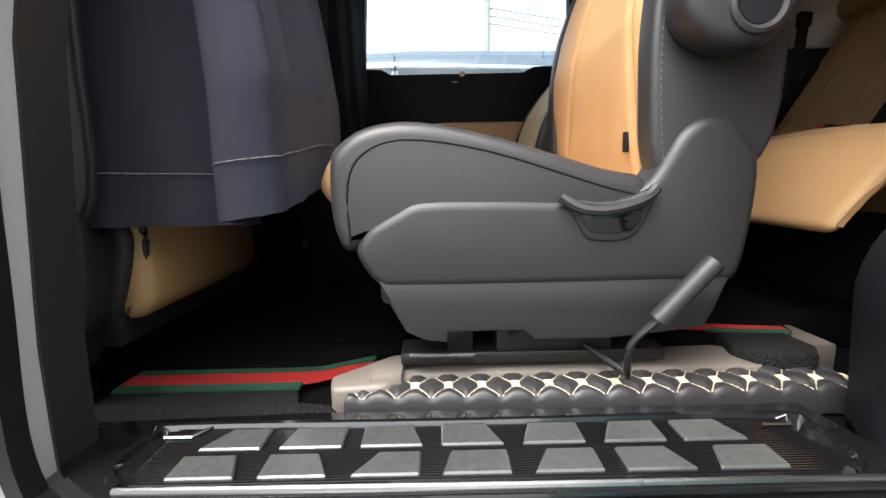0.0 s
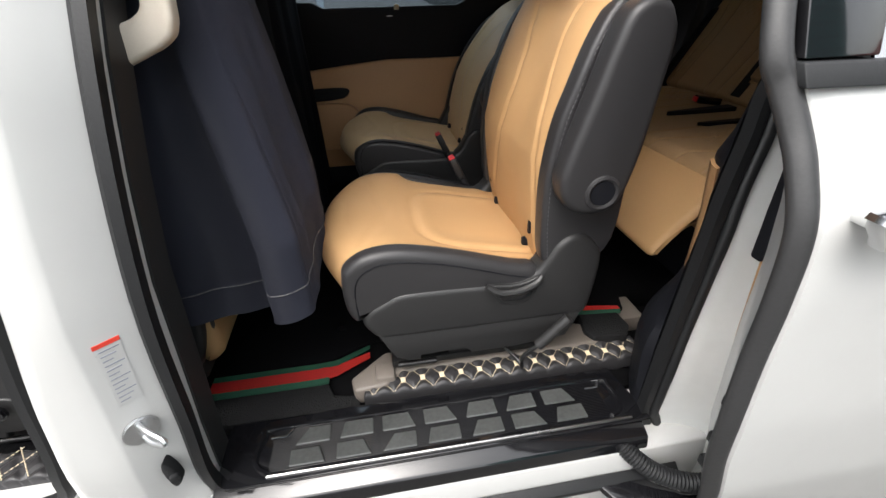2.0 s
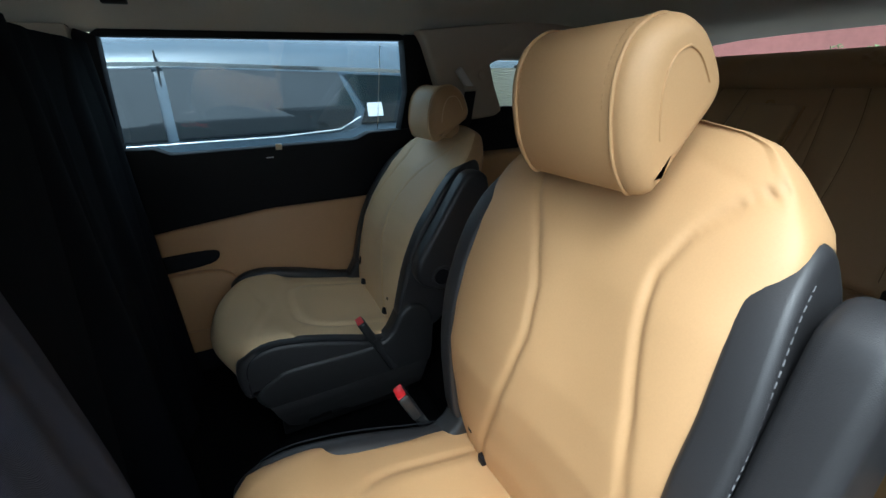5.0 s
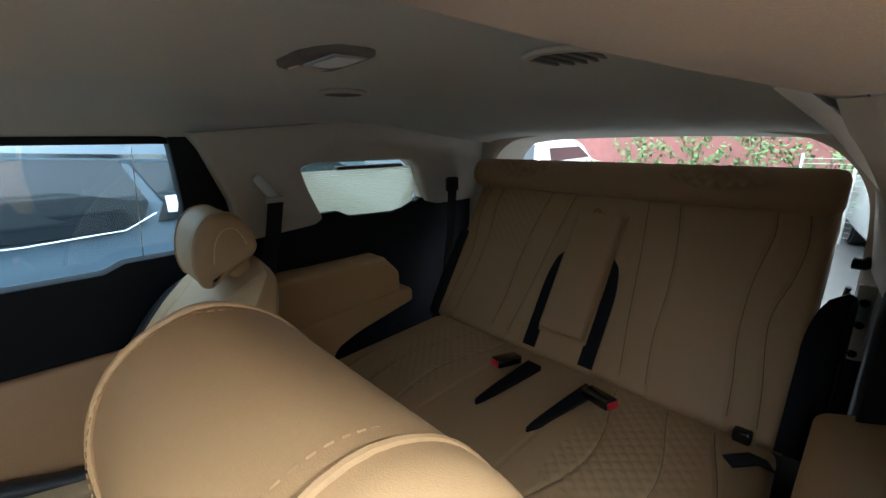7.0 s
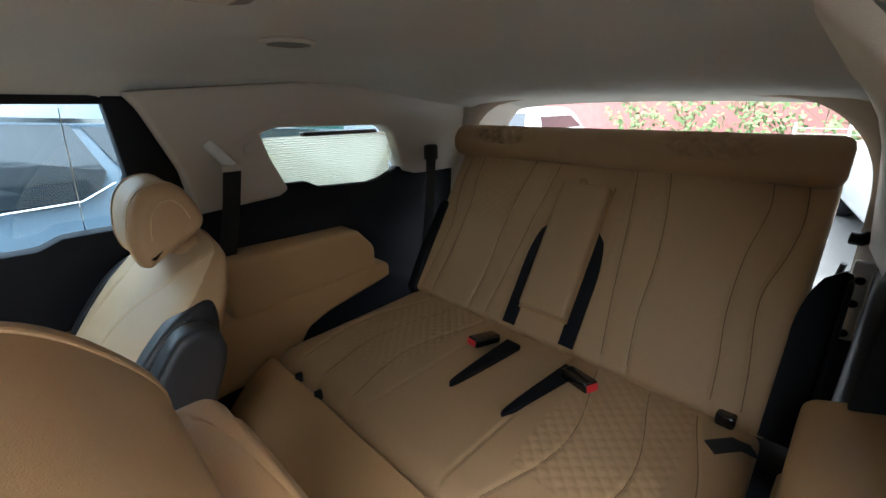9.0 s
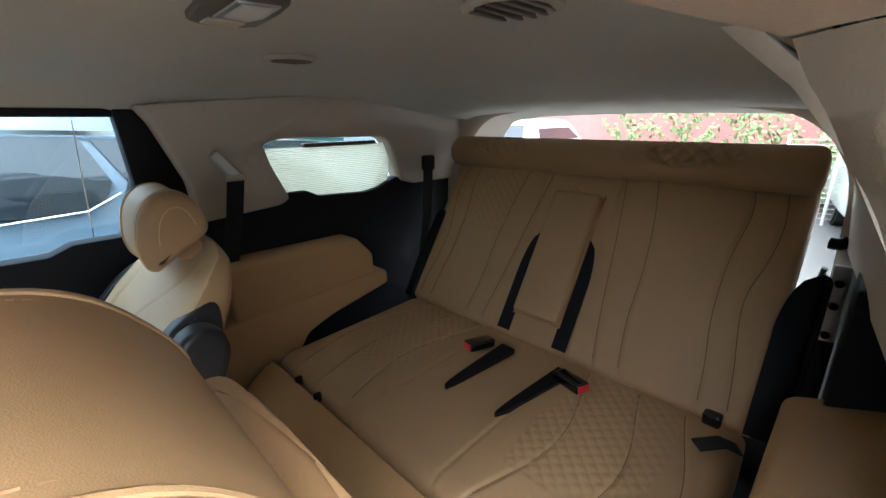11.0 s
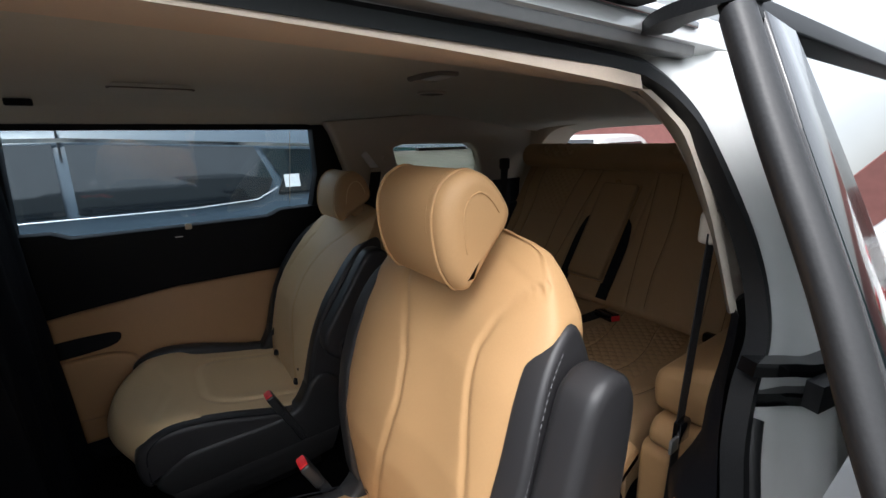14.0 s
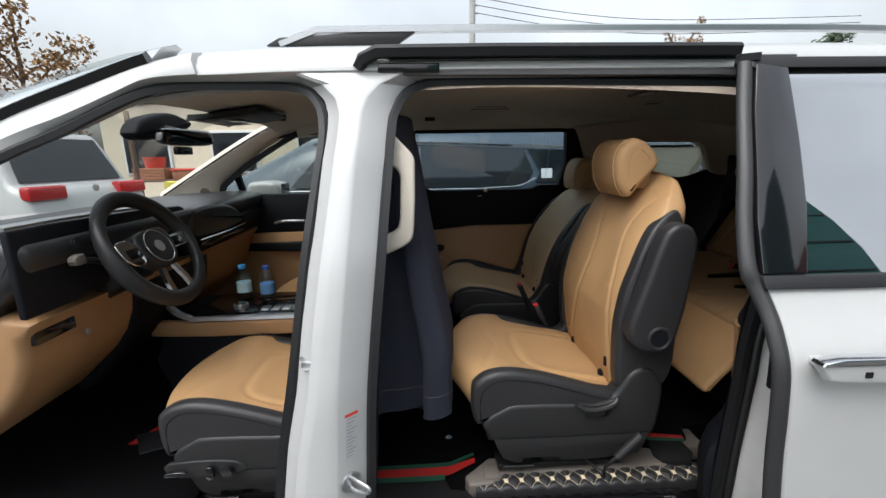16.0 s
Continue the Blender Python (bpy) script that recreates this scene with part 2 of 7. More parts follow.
def puff(profile, c0, c1, r, axis="y", sub=4, seg=4, lean=None):
    """A body with the given side profile between c0 and c1 and rounded ends of radius r."""
    poly = smooth_poly([(*p, 0) for p in profile], sub) if sub > 1 else [Vector((*p, 0)) for p in profile]
    poly = [Vector(p[:2]) for p in poly]
    if c0 > c1:
        c0, c1 = c1, c0
    rows = []
    for k in range(seg + 1):
        a = k / seg * math.pi / 2
        rows.append((c0 + r * (1 - math.sin(a)), r * (1 - math.cos(a))))
    rows = rows[::-1] + [(c0 + c1 - c, d) for c, d in rows]
    rows = [(c, d) for c, d in rows]
    rows.sort(key=lambda q: q[0])
    bm = bmesh.new()
    rings = []
    for c, d in rows:
        ring = inset(poly, d) if d > 1e-6 else poly
        vs = []
        for p in ring:
            q = Vector(axis_point(axis, p[0], p[1], c))
            if lean:
                q = lean(q)
            vs.append(bm.verts.new(q))
        rings.append(vs)
    n = len(poly)
    for a, b in zip(rings, rings[1:]):
        for i in range(n):
            bm.faces.new((a[i], a[(i + 1) % n], b[(i + 1) % n], b[i]))
    bm.faces.new(rings[0])
    bm.faces.new(rings[-1][::-1])
    return bm


def rbox(x0, x1, y0, y1, z0, z1, r=0.006, seg=2, turn=None):
    bm = bmesh.new()
    bmesh.ops.create_cube(bm, size=1)
    for v in bm.verts:
        v.co = Vector(((x0 + x1) / 2 + v.co.x * (x1 - x0), (y0 + y1) / 2 + v.co.y * (y1 - y0), (z0 + z1) / 2 + v.co.z * (z1 - z0)))
    if r:
        bmesh.ops.bevel(bm, geom=bm.edges[:], offset=r, segments=seg, affect="EDGES", profile=0.5)
    if turn:
        bmesh.ops.transform(bm, matrix=turn, verts=bm.verts)
    return bm


def disc(centre, axis, r, h, n=28, bevel=0.0, r2=None):
    bm = bmesh.new()
    bmesh.ops.create_cone(bm, cap_ends=True, segments=n, radius1=r, radius2=r if r2 is None else r2, depth=h)
    if bevel:
        bmesh.ops.bevel(bm, geom=[e for e in bm.edges if abs(e.verts[0].co.z - e.verts[1].co.z) < 1e-6], offset=bevel, segments=2, affect="EDGES")
    m = Vector(axis).to_track_quat("Z", "Y").to_matrix().to_4x4()
    bmesh.ops.transform(bm, matrix=Matrix.Translation(centre) @ m, verts=bm.verts)
    return bm


def join(*bms):
    out = bms[0]
    for b in bms[1:]:
        me = bpy.data.meshes.new("tmp")
        b.to_mesh(me)
        b.free()
        out.from_mesh(me)
        bpy.data.meshes.remove(me)
    return out


def sweep(path, section, closed=False, up=(0, 0, 1), caps=True, scale=None):
    """A section of (side, up) points carried along a path."""
    p = [Vector(q) for q in path]
    n = len(p)
    bm, rings = bmesh.new(), []
    for i in range(n):
        if closed:
            t = p[(i + 1) % n] - p[i - 1]
        else:
            t = p[min(i + 1, n - 1)] - p[max(i - 1, 0)]
        t.normalize()
        s = t.cross(Vector(up))
        if s.length < 1e-4:
            s = t.cross(Vector((0, 1, 0)))
        s.normalize()
        u = s.cross(t)
        k = scale[i] if scale else 1
        rings.append([bm.verts.new(p[i] + s * a * k + u * b * k) for a, b in section])
    m = len(section)
    for i in range(n if closed else n - 1):
        a, b = rings[i], rings[(i + 1) % n]
        for j in range(m):
            bm.faces.new((a[j], a[(j + 1) % m], b[(j + 1) % m], b[j]))
    if not closed and caps:
        bm.faces.new(rings[0][::-1])
        bm.faces.new(rings[-1])
    return bm


def circle(r, n=10, rx=None):
    return [((rx or r) * math.cos(2 * math.pi * k / n), r * math.sin(2 * math.pi * k / n)) for k in range(n)]


def tube(path, r, n=10, closed=False, sub=0, up=(0, 0, 1)):
    if sub:
        path = smooth_poly(path, sub, closed)
    return sweep(path, circle(r, n), closed, up)


def strip(rows, close_ends=True):
    """A body from rings of equally many points."""
    bm = bmesh.new()
    rings = [[bm.verts.new(q) for q in row] for row in rows]
    m = len(rings[0])
    for a, b in zip(rings, rings[1:]):
        for j in range(m):
            bm.faces.new((a[j], a[(j + 1) % m], b[(j + 1) % m], b[j]))
    if close_ends:
        bm.faces.new(rings[0][::-1])
        bm.faces.new(rings[-1])
    return bm


def sheet(f, nu, nv, thick, back=None):
    """A slab whose face is f(u, v) and whose back lies thick away along the vector back."""
    bm = bmesh.new()
    back = Vector(back).normalized() * thick
    top = [[bm.verts.new(f(i / nu, j / nv)) for j in range(nv + 1)] for i in range(nu + 1)]
    rim = [(i, 0) for i in range(nu)] + [(nu, j) for j in range(nv)] + [(i, nv) for i in range(nu, 0, -1)] + [(0, j) for j in range(nv, 0, -1)]
    for i in range(nu):
        for j in range(nv):
            bm.faces.new((top[i][j], top[i + 1][j], top[i + 1][j + 1], top[i][j + 1]))
    low = [bm.verts.new(top[i][j].co + back) for i, j in rim]
    for k in range(len(rim)):
        (i, j), (i2, j2) = rim[k], rim[(k + 1) % len(rim)]
        bm.faces.new((top[i][j], top[i2][j2], low[(k + 1) % len(rim)], low[k]))
    bm.faces.new(low)
    return bm


def lerp_table(table, t):
    xs = [q[0] for q in table]
    return float(np.interp(t, xs, [q[1] for q in table]))


def flat_poly(pts, c0, c1, axis="y", bevel=0.004, seg=2):
    """A plate of the outline between c0 and c1."""
    pts = [tuple(p)[:2] for p in pts]
    bm = bmesh.new()
    a = [bm.verts.new(axis_point(axis, *p, c0)) for p in pts]
    b = [bm.verts.new(axis_point(axis, *p, c1)) for p in pts]
    n = len(pts)
    bm.faces.new(a)
    bm.faces.new(b[::-1])
    for i in range(n):
        bm.faces.new((a[i], b[i], b[(i + 1) % n], a[(i + 1) % n]))
    bmesh.ops.recalc_face_normals(bm, faces=bm.faces)
    if bevel:
        bmesh.ops.bevel(bm, geom=bm.edges[:], offset=bevel, segments=seg, affect="EDGES", profile=0.5, clamp_overlap=True)
    return bm


def edge_drop(d, e):
    """How far a padded face has fallen away at d from its edge, with rounding e."""
    if d >= e:
        return 0.0
    k = e - max(d, 0)
    return e - math.sqrt(max(e * e - k * k, 0))


def groove(d, w=0.006, h=0.005):
    """The depth of a sewn groove at distance d from its line."""
    return h * math.exp(-(d / w) ** 2)


SIDE = [(0.0, 0.44), (0.2, 0.41), (0.35, 0.375), (0.6, 0.36), (0.9, 0.375), (1.05, 0.40), (1.2, 0.435), (1.45, 0.535), (1.6, 0.62), (1.66, 0.665), (1.70, 0.72), (1.74, 0.84)]


def side(z):
    return lerp_table(SIDE, z)


# ---- ground ----
gm = bmesh.new()
bmesh.ops.create_grid(gm, x_segments=60, y_segments=60, size=400)
ground = part("ground", gm, ASPHALT, None, smooth=False)
tagged(ground, "grey asphalt of a parking yard", "ground", kind="structure")

# ---- body shell ----
van = thing("minivan_body", "white minivan body with its left doors open", "van", kind="structure")

B_EDGE = [(0.22, -0.30, -0.075), (0.45, -0.285, -0.062), (0.634, -0.262, -0.045), (0.754, -0.245, -0.038), (0.9, -0.212, -0.03), (1.05, -0.195, -0.016),
          (1.2, -0.174, 0.0), (1.376, -0.152, 0.016), (1.5, -0.137, 0.03), (1.56, -0.135, 0.036), (1.60, -0.15, 0.05), (1.635, -0.19, 0.085), (1.665, -0.28, 0.15)]


def b_section(z, xl, xr):
    y = side(z)
    return [Vector(q) for q in ((xl, y + 0.085, z), (xl + 0.004, y + 0.055, z), (xl + 0.022, y + 0.04, z), (xl + 0.04, y + 0.012, z), (xl + 0.062, y + 0.001, z),
            (xl + 0.070, y, z), ((xl + xr) / 2, y - 0.001, z), (xr - 0.075, y, z), (xr - 0.068, y + 0.003, z), (xr - 0.03, y + 0.034, z),
            (xr - 0.006, y + 0.055, z), (xr, y + 0.09, z), (xr, y + 0.13, z), (xl, y + 0.13, z))]


rows = []
for k in range(40):
    z = 0.22 + (1.665 - 0.22) * k / 39
    rows.append(b_section(z, lerp_table([(q[0], q[1]) for q in B_EDGE], z), lerp_table([(q[0], q[2]) for q in B_EDGE], z)))
part("b_pillar", strip(rows), WHITE, van, "white painted centre pillar", angle=26)

# roof skin with the side rails above the doors
ROOF = [(0.680, 1.655), (0.663, 1.665), (0.668, 1.69), (0.70, 1.722), (0.76, 1.748), (0.86, 1.768), (1.0, 1.783), (C, 1.795)]
ROOF = ROOF + [(2 * C - y, z) for y, z in ROOF[-2::-1]]
XR = [(-0.66, -0.035), (-0.5, -0.015), (-0.2, -0.004), (0.3, 0.0), (1.4, -0.002), (2.1, -0.02), (2.62, -0.06)]
rows = []
for k in range(34):
    x = -0.66 + (2.62 + 0.66) * k / 33
    dz = lerp_table(XR, x)
    tuck = 1 - 0.045 * max(0.0, (-0.25 - x) / 0.41)
    outer = [Vector((x, C + (y - C) * tuck, z + dz * (0.4 + 0.6 * min(1, (z - 1.64) / 0.1)))) for y, z in ROOF]
    inner = [Vector((x, C + (y - C) * 0.955 * tuck, z + dz * (0.4 + 0.6 * min(1, (z - 1.64) / 0.1)) - 0.012)) for y, z in ROOF[::-1]]
    rows.append(outer + inner)
part("roof", strip(rows), WHITE, van, angle=50)


def rail_path(x0, x1, y, z, n=24):
    return [Vector((x0 + (x1 - x0) * k / n, y, z + lerp_table(XR, x0 + (x1 - x0) * k / n))) for k in range(n + 1)]


# roof rack rails
for yr in (0.86, 2 * C - 0.86):
    rack = rail_path(-0.30, 2.35, yr, 1.816)
    rack[0].z -= 0.035
    rack[-1].z -= 0.045
    part("roof_rack", sweep(rack, [(-0.014, -0.010), (0.014, -0.010), (0.014, 0.005), (0.006, 0.010), (-0.006, 0.010), (-0.014, 0.005)]), SILVER, van, "satin silver roof rail")
    foot = [(-0.34, 1.768), (-0.30, 1.790), (0.05, 1.809), (0.10, 1.806), (0.06, 1.781), (0.04, 1.766)]
    part("rack_foot", flat_poly(foot, yr - 0.011, yr + 0.011, bevel=0.003), PLASTIC, van)
    part("rack_foot", flat_poly([(2.0, 1.735), (2.02, 1.775), (2.34, 1.755), (2.36, 1.72)], yr - 0.011, yr + 0.011, bevel=0.003), PLASTIC, van)

# upper track of the sliding door
lip = rail_path(0.0, 0.95, 0.655, 1.708, 12)
lip = [Vector((-0.045, 0.675, 1.672)), Vector((-0.035, 0.664, 1.69))] + lip
part("track_cover", sweep(lip, [(-0.012, -0.016), (0.016, -0.016), (0.022, 0.004), (0.014, 0.014), (-0.006, 0.014)]), RUBBER, van, "black moulding over the door track", angle=30)
part("track_channel", flat_poly([(0.02, 1.652), (1.13, 1.645), (1.13, 1.698), (0.02, 1.70)], 0.668, 0.70, bevel=0.004), TRACK, van, "grey painted upper door track")
part("track_slot", rbox(0.03, 1.12, 0.662, 0.672, 1.684, 1.694, 0.002), GLOSS_BLACK, van)
part("track_stop", rbox(0.0, 0.16, 0.658, 0.68, 1.657, 1.68, 0.004), GLOSS_BLACK, van)

# rubber seals round the door openings
SLIDE = [(0.110, 1.630), (0.18, 1.640), (0.5, 1.640), (0.93, 1.632), (1.035, 1.618), (1.095, 1.565), (1.112, 1.48), (1.130, 1.38), (1.125, 1.30), (1.085, 1.235), (1.005, 1.188), (0.962, 1.13), (0.942, 1.06), (0.915, 0.96),
         (0.897, 0.817), (0.878, 0.62), (0.88, 0.45), (0.87, 0.375), (0.5, 0.36), (0.05, 0.36), (-0.03, 0.39), (-0.058, 0.47), (-0.043, 0.634), (-0.028, 0.9), (0.002, 1.2), (0.030, 1.5), (0.042, 1.56), (0.066, 1.604)]
FRONT = [(-0.40, 1.636), (-0.224, 1.628), (-0.162, 1.59), (-0.14, 1.51), (-0.155, 1.376), (-0.178, 1.2), (-0.216, 0.93), (-0.25, 0.754), (-0.285, 0.55), (-0.34, 0.45), (-0.6, 0.42), (-1.1, 0.43),
         (-1.28, 0.55), (-1.33, 0.9), (-1.28, 1.18), (-1.12, 1.345), (-1.0, 1.418), (-0.90, 1.472), (-0.80, 1.52), (-0.70, 1.577), (-0.62, 1.618), (-0.54, 1.634)]
for name, loop in (("slide_seal", SLIDE), ("front_seal", FRONT)):
    pts = smooth_poly([(x, side(z) + (0.058 if name == "slide_seal" else 0.065), z) for x, z in loop], 5)
    part(name, sweep(pts, [(k * a, k * b) for k in (0.7,) for a, b in [(-0.018, -0.02), (0.004, -0.022), (0.016, -0.012), (0.018, 0.006), (0.008, 0.018), (-0.012, 0.02)]], True, (0, 1, 0)), RUBBER, van, "black rubber door seal", angle=35)

lip_loop = inset([Vector(q[:2]) for q in smooth_poly([(x, z, 0) for x, z in SLIDE], 5)], -0.018)
part("seal_lip", sweep([Vector((q[0], side(q[1]) + 0.046, q[1])) for q in lip_loop if 0.38 < q[1] < 1.16 and q[0] > 0.6], circle(0.011, 10), False, (0, 1, 0)), RUBBER, van, "outer lip of the door seal", angle=60)

# front roof pillar and windscreen frame
AS = smooth_poly([(-0.46, 0.70, 1.645), (-0.587, 0.705, 1.640), (-0.66, 0.690, 1.607), (-0.773, 0.645, 1.542), (-0.856, 0.620, 1.505), (-0.924, 0.600, 1.470), (-1.10, 0.55, 1.375), (-1.35, 0.50, 1.20)], 4, False)
AM = smooth_poly([(-0.48, 0.70, 1.716), (-0.60, 0.715, 1.697), (-0.69, 0.717, 1.670), (-0.80, 0.717, 1.632), (-0.89, 0.715, 1.600), (-1.01, 0.712, 1.553), (-1.22, 0.690, 1.45), (-1.55, 0.64, 1.23)], 4, False)
rows = []
for a, b in zip(AS, AM):
    m1, m2 = a.lerp(b, 0.2) + Vector((0, -0.028, 0)), a.lerp(b, 0.65) + Vector((0, -0.026, 0.004))
    rows.append([a, m1, m2, b, b + Vector((0.0, 0.05, 0.012)), b + Vector((0.02, 0.06, -0.03)), a + Vector((0.0, 0.075, 0.02)), a + Vector((0, 0.05, -0.01))])
part("a_pillar", strip(rows), WHITE, van, "white windscreen pillar", angle=50)
AR = smooth_poly([(-0.45, 0.79, 1.768), (-0.57, 0.80, 1.760), (-0.66, 0.80, 1.744), (-0.77, 0.80, 1.712), (-0.88, 0.80, 1.682), (-1.05, 0.80, 1.632), (-1.26, 0.78, 1.535), (-1.58, 0.74, 1.30)], 4, False)
part("windscreen_edge", strip([[b + Vector((0, 0.004, 0.004)), b.lerp(c, 0.5) + Vector((0, -0.006, 0.012)), c, c + Vector((0, 0.03, -0.005)), b + Vector((0, 0.06, -0.01))] for b, c in zip(AM[4:], AR[4:])]), DOOR_GLASS, van, "reflecting windscreen border", angle=60)
part("windscreen_trim", sweep([q + Vector((0, -0.004, 0.012)) for q in AM[4:]], [(-0.016, -0.012), (0.016, -0.012), (0.012, 0.012), (-0.012, 0.012)], up=(0, -0.5, 1)), GLOSS_BLACK, van, "black windscreen edge moulding")
AP_IN = smooth_poly([(-0.60, 1.97, 1.660), (-0.748, 1.975, 1.604), (-0.93, 1.98, 1.508), (-1.168, 1.985, 1.368), (-1.40, 1.99, 1.228)], 5, False)
AP_OUT = smooth_poly([(-0.42, 2.03, 1.652), (-0.60, 2.045, 1.602), (-0.80, 2.055, 1.502), (-1.00, 2.06, 1.365), (-1.08, 2.06, 1.30), (-1.115, 2.06, 1.215)], 4, False)
AP_OUT = [AP_OUT[round(k * (len(AP_OUT) - 1) / (len(AP_IN) - 1))] for k in range(len(AP_IN))]
rows = []
for a, b in zip(AP_IN, AP_OUT):
    n = Vector((0.35, -0.75, -0.30))
    rows.append([a, a.lerp(b, 0.08) + n * 0.003, a.lerp(b, 0.5) + n * 0.010, a.lerp(b, 0.9) + n * 0.009, b, b + Vector((-0.02, 0.04, 0.02)), a + Vector((-0.03, 0.05, 0.03))])
part("a_pillar_trim", strip(rows), BEIGE, van, "beige inner windscreen pillar", angle=50)
part("windscreen_gasket", tube([q + Vector((-0.006, -0.004, 0.004)) for q in AP_IN], 0.005, 8), RUBBER, van, "dark edge of the windscreen")
part("quarter_frame", sweep([q + Vector((0.010, -0.004, -0.012)) for q in smooth_poly([(-0.50, 2.05, 1.632), (-0.66, 2.055, 1.575), (-0.90, 2.06, 1.436), (-1.05, 2.06, 1.325), (-1.085, 2.06, 1.28), (-1.095, 2.06, 1.20)], 5, False)], [(-0.014, -0.012), (0.014, -0.012), (0.014, 0.012), (-0.014, 0.012)], up=(0, 1, 0)), BLACK_TRIM, van, "black frame of the quarter pane")
part("speaker_grille", disc((-1.155, 2.005, 1.262), (0.35, -0.9, -0.1), 0.024, 0.008, 24, 0.003), TAUPE, van, "round speaker grille in the pillar trim")

# lower body: rocker, track and bumper ledge under the sliding door
sill = [(0.372, 0.10), (0.362, 0.30), (0.366, 0.385), (0.40, 0.392), (0.46, 0.40), (0.52, 0.40), (0.52, 0.10)]
part("rocker_panel", flat_poly(sill, -0.30, 1.02, "x", 0.006), WHITE, van, "white painted rocker panel")
part("rocker_shoulder", flat_poly([(0.372, 0.10), (0.35, 0.25), (0.362, 0.40), (0.44, 0.42), (0.52, 0.42), (0.52, 0.10)], -1.4, -0.302, "x", 0.006), WHITE, van)
part("lower_track", flat_poly([(0.345, 0.285), (0.338, 0.31), (0.36, 0.325), (0.366, 0.285)], -0.04, 0.95, "x", 0.003), RUBBER, van, "black lower track lip")
part("step_riser", flat_poly([(0.365, 0.386), (0.372, 0.42), (0.41, 0.436), (0.56, 0.438), (0.56, 0.386)], -0.055, 0.868, "x", 0.006), GLOSS_BLACK, van, "gloss black step edge")

# floor, headliner, rear walls
part("floor_pan", rbox(-1.7, 2.62, 0.52, 2.16, 0.36, 0.41, 0.004), CARPET, van, "black carpeted floor")
HL = [(0.735, 1.638), (0.75, 1.645), (0.78, 1.652), (0.9, 1.664), (1.1, 1.67), (C, 1.672)]
HL = HL + [(2 * C - y, z) for y, z in HL[-2::-1]]
HX = [(-0.70, -0.05), (-0.5, -0.02), (0.0, 0.0), (1.2, 0.0), (1.6, -0.012), (1.95, -0.06), (2.2, -0.085), (2.5, -0.10)]
rows = []
for k in range(40):
    x = -0.70 + 3.2 * k / 39
    dz = lerp_table(HX, x)
    rows.append([Vector((x, y, z + dz)) for y, z in HL] + [Vector((x, y, z + dz + 0.012)) for y, z in HL[::-1]])
headliner = part("headliner", strip(rows), HEADLINER, None, angle=60)
tagged(headliner, "grey-beige knitted headliner of the van", "ceiling", kind="structure")
edge_out = smooth_poly([(0.04, 0.695, 1.614), (0.3, 0.695, 1.624), (0.6, 0.695, 1.619), (0.85, 0.688, 1.606), (1.005, 0.678, 1.593)], 5, False)
edge_in = smooth_poly([(0.04, 0.87, 1.640), (0.3, 0.87, 1.644), (0.6, 0.87, 1.641), (0.90, 0.85, 1.630), (1.08, 0.732, 1.598)], 5, False)
part("headliner_edge", strip([[a, b, b + Vector((0, 0, 0.02)), a + Vector((0, 0.005, 0.02))] for a, b in zip(edge_out, edge_in)]), WARM_BEIGE, van, "beige trimmed headliner edge")


# ---- right-hand inner wall ----
def tilt(z, y0=2.125, z0=1.20, k=0.25):
    """Inner face of the right wall, which leans in above the belt line."""
    return y0 - (max(z - z0, 0) * k)


def wall_plate(pts, t0, t1, bevel=0.004):
    bm = flat_poly(pts, 0.0, 1.0, "y", 0)
    for v in bm.verts:
        v.co.y = tilt(v.co.z) + (t0 if v.co.y < 0.5 else t1)
    if bevel:
        bmesh.ops.bevel(bm, geom=bm.edges[:], offset=bevel, segments=2, affect="EDGES", profile=0.5, clamp_overlap=True)
    return bm


rdoor = thing("right_sliding_door", "closed sliding door with black upper trim, tan lower panel and clear window", "door", kind="structure")
belt = [(0.02, 1.262), (0.12, 1.258), (0.165, 1.235), (0.78, 1.235), (0.83, 1.258), (1.04, 1.262)]
part("upper_trim", wall_plate([(0.0, 0.93), *belt, (1.06, 0.97), (0.5, 0.97)], -0.02, 0.04, 0.006), BLACK_TRIM, rdoor, "black upper door trim")
part("lower_trim", flat_poly([(0.0, 0.50), (0.0, 0.97), (0.12, 0.985), (0.42, 1.014), (1.06, 1.012), (1.06, 0.50)], 2.085, 2.14, bevel=0.012, seg=3), TAN_TRIM, rdoor, "tan padded lower door panel")
part("pull_cup", puff([(0.02, 0.865), (0.03, 0.895), (0.19, 0.90), (0.235, 0.885), (0.20, 0.85), (0.04, 0.84)], 2.072, 2.10, 0.006), BLACK_TRIM, rdoor, "black recessed pull cup")
part("map_pocket", puff([(0.0, 0.62), (0.0, 0.80), (0.10, 0.83), (0.26, 0.80), (0.28, 0.62)], 2.06, 2.10, 0.012), TAN_TRIM, rdoor)
part("window_frame", wall_plate([(0.96, 1.25), (0.985, 1.40), (0.965, 1.59), (1.045, 1.59), (1.09, 1.50), (1.135, 1.37), (1.14, 1.25)], -0.012, 0.05), BLACK_TRIM, rdoor, "black door frame")
part("window_top_frame", wall_plate([(0.05, 1.575), (0.08, 1.592), (0.99, 1.592), (0.97, 1.572)], -0.005, 0.05, 0.003), BLACK_TRIM, rdoor)
part("window_front_frame", wall_plate([(0.0, 1.25), (0.04, 1.25), (0.06, 1.45), (0.075, 1.575), (0.03, 1.592), (-0.02, 1.5)], -0.012, 0.05), BLACK_TRIM, rdoor)
part("pane", wall_plate([(0.03, 1.22), (0.05, 1.45), (0.07, 1.585), (0.98, 1.585), (0.99, 1.40), (0.975, 1.22)], 0.03, 0.034, 0), TINT, rdoor, "lightly tinted window pane", smooth=False)
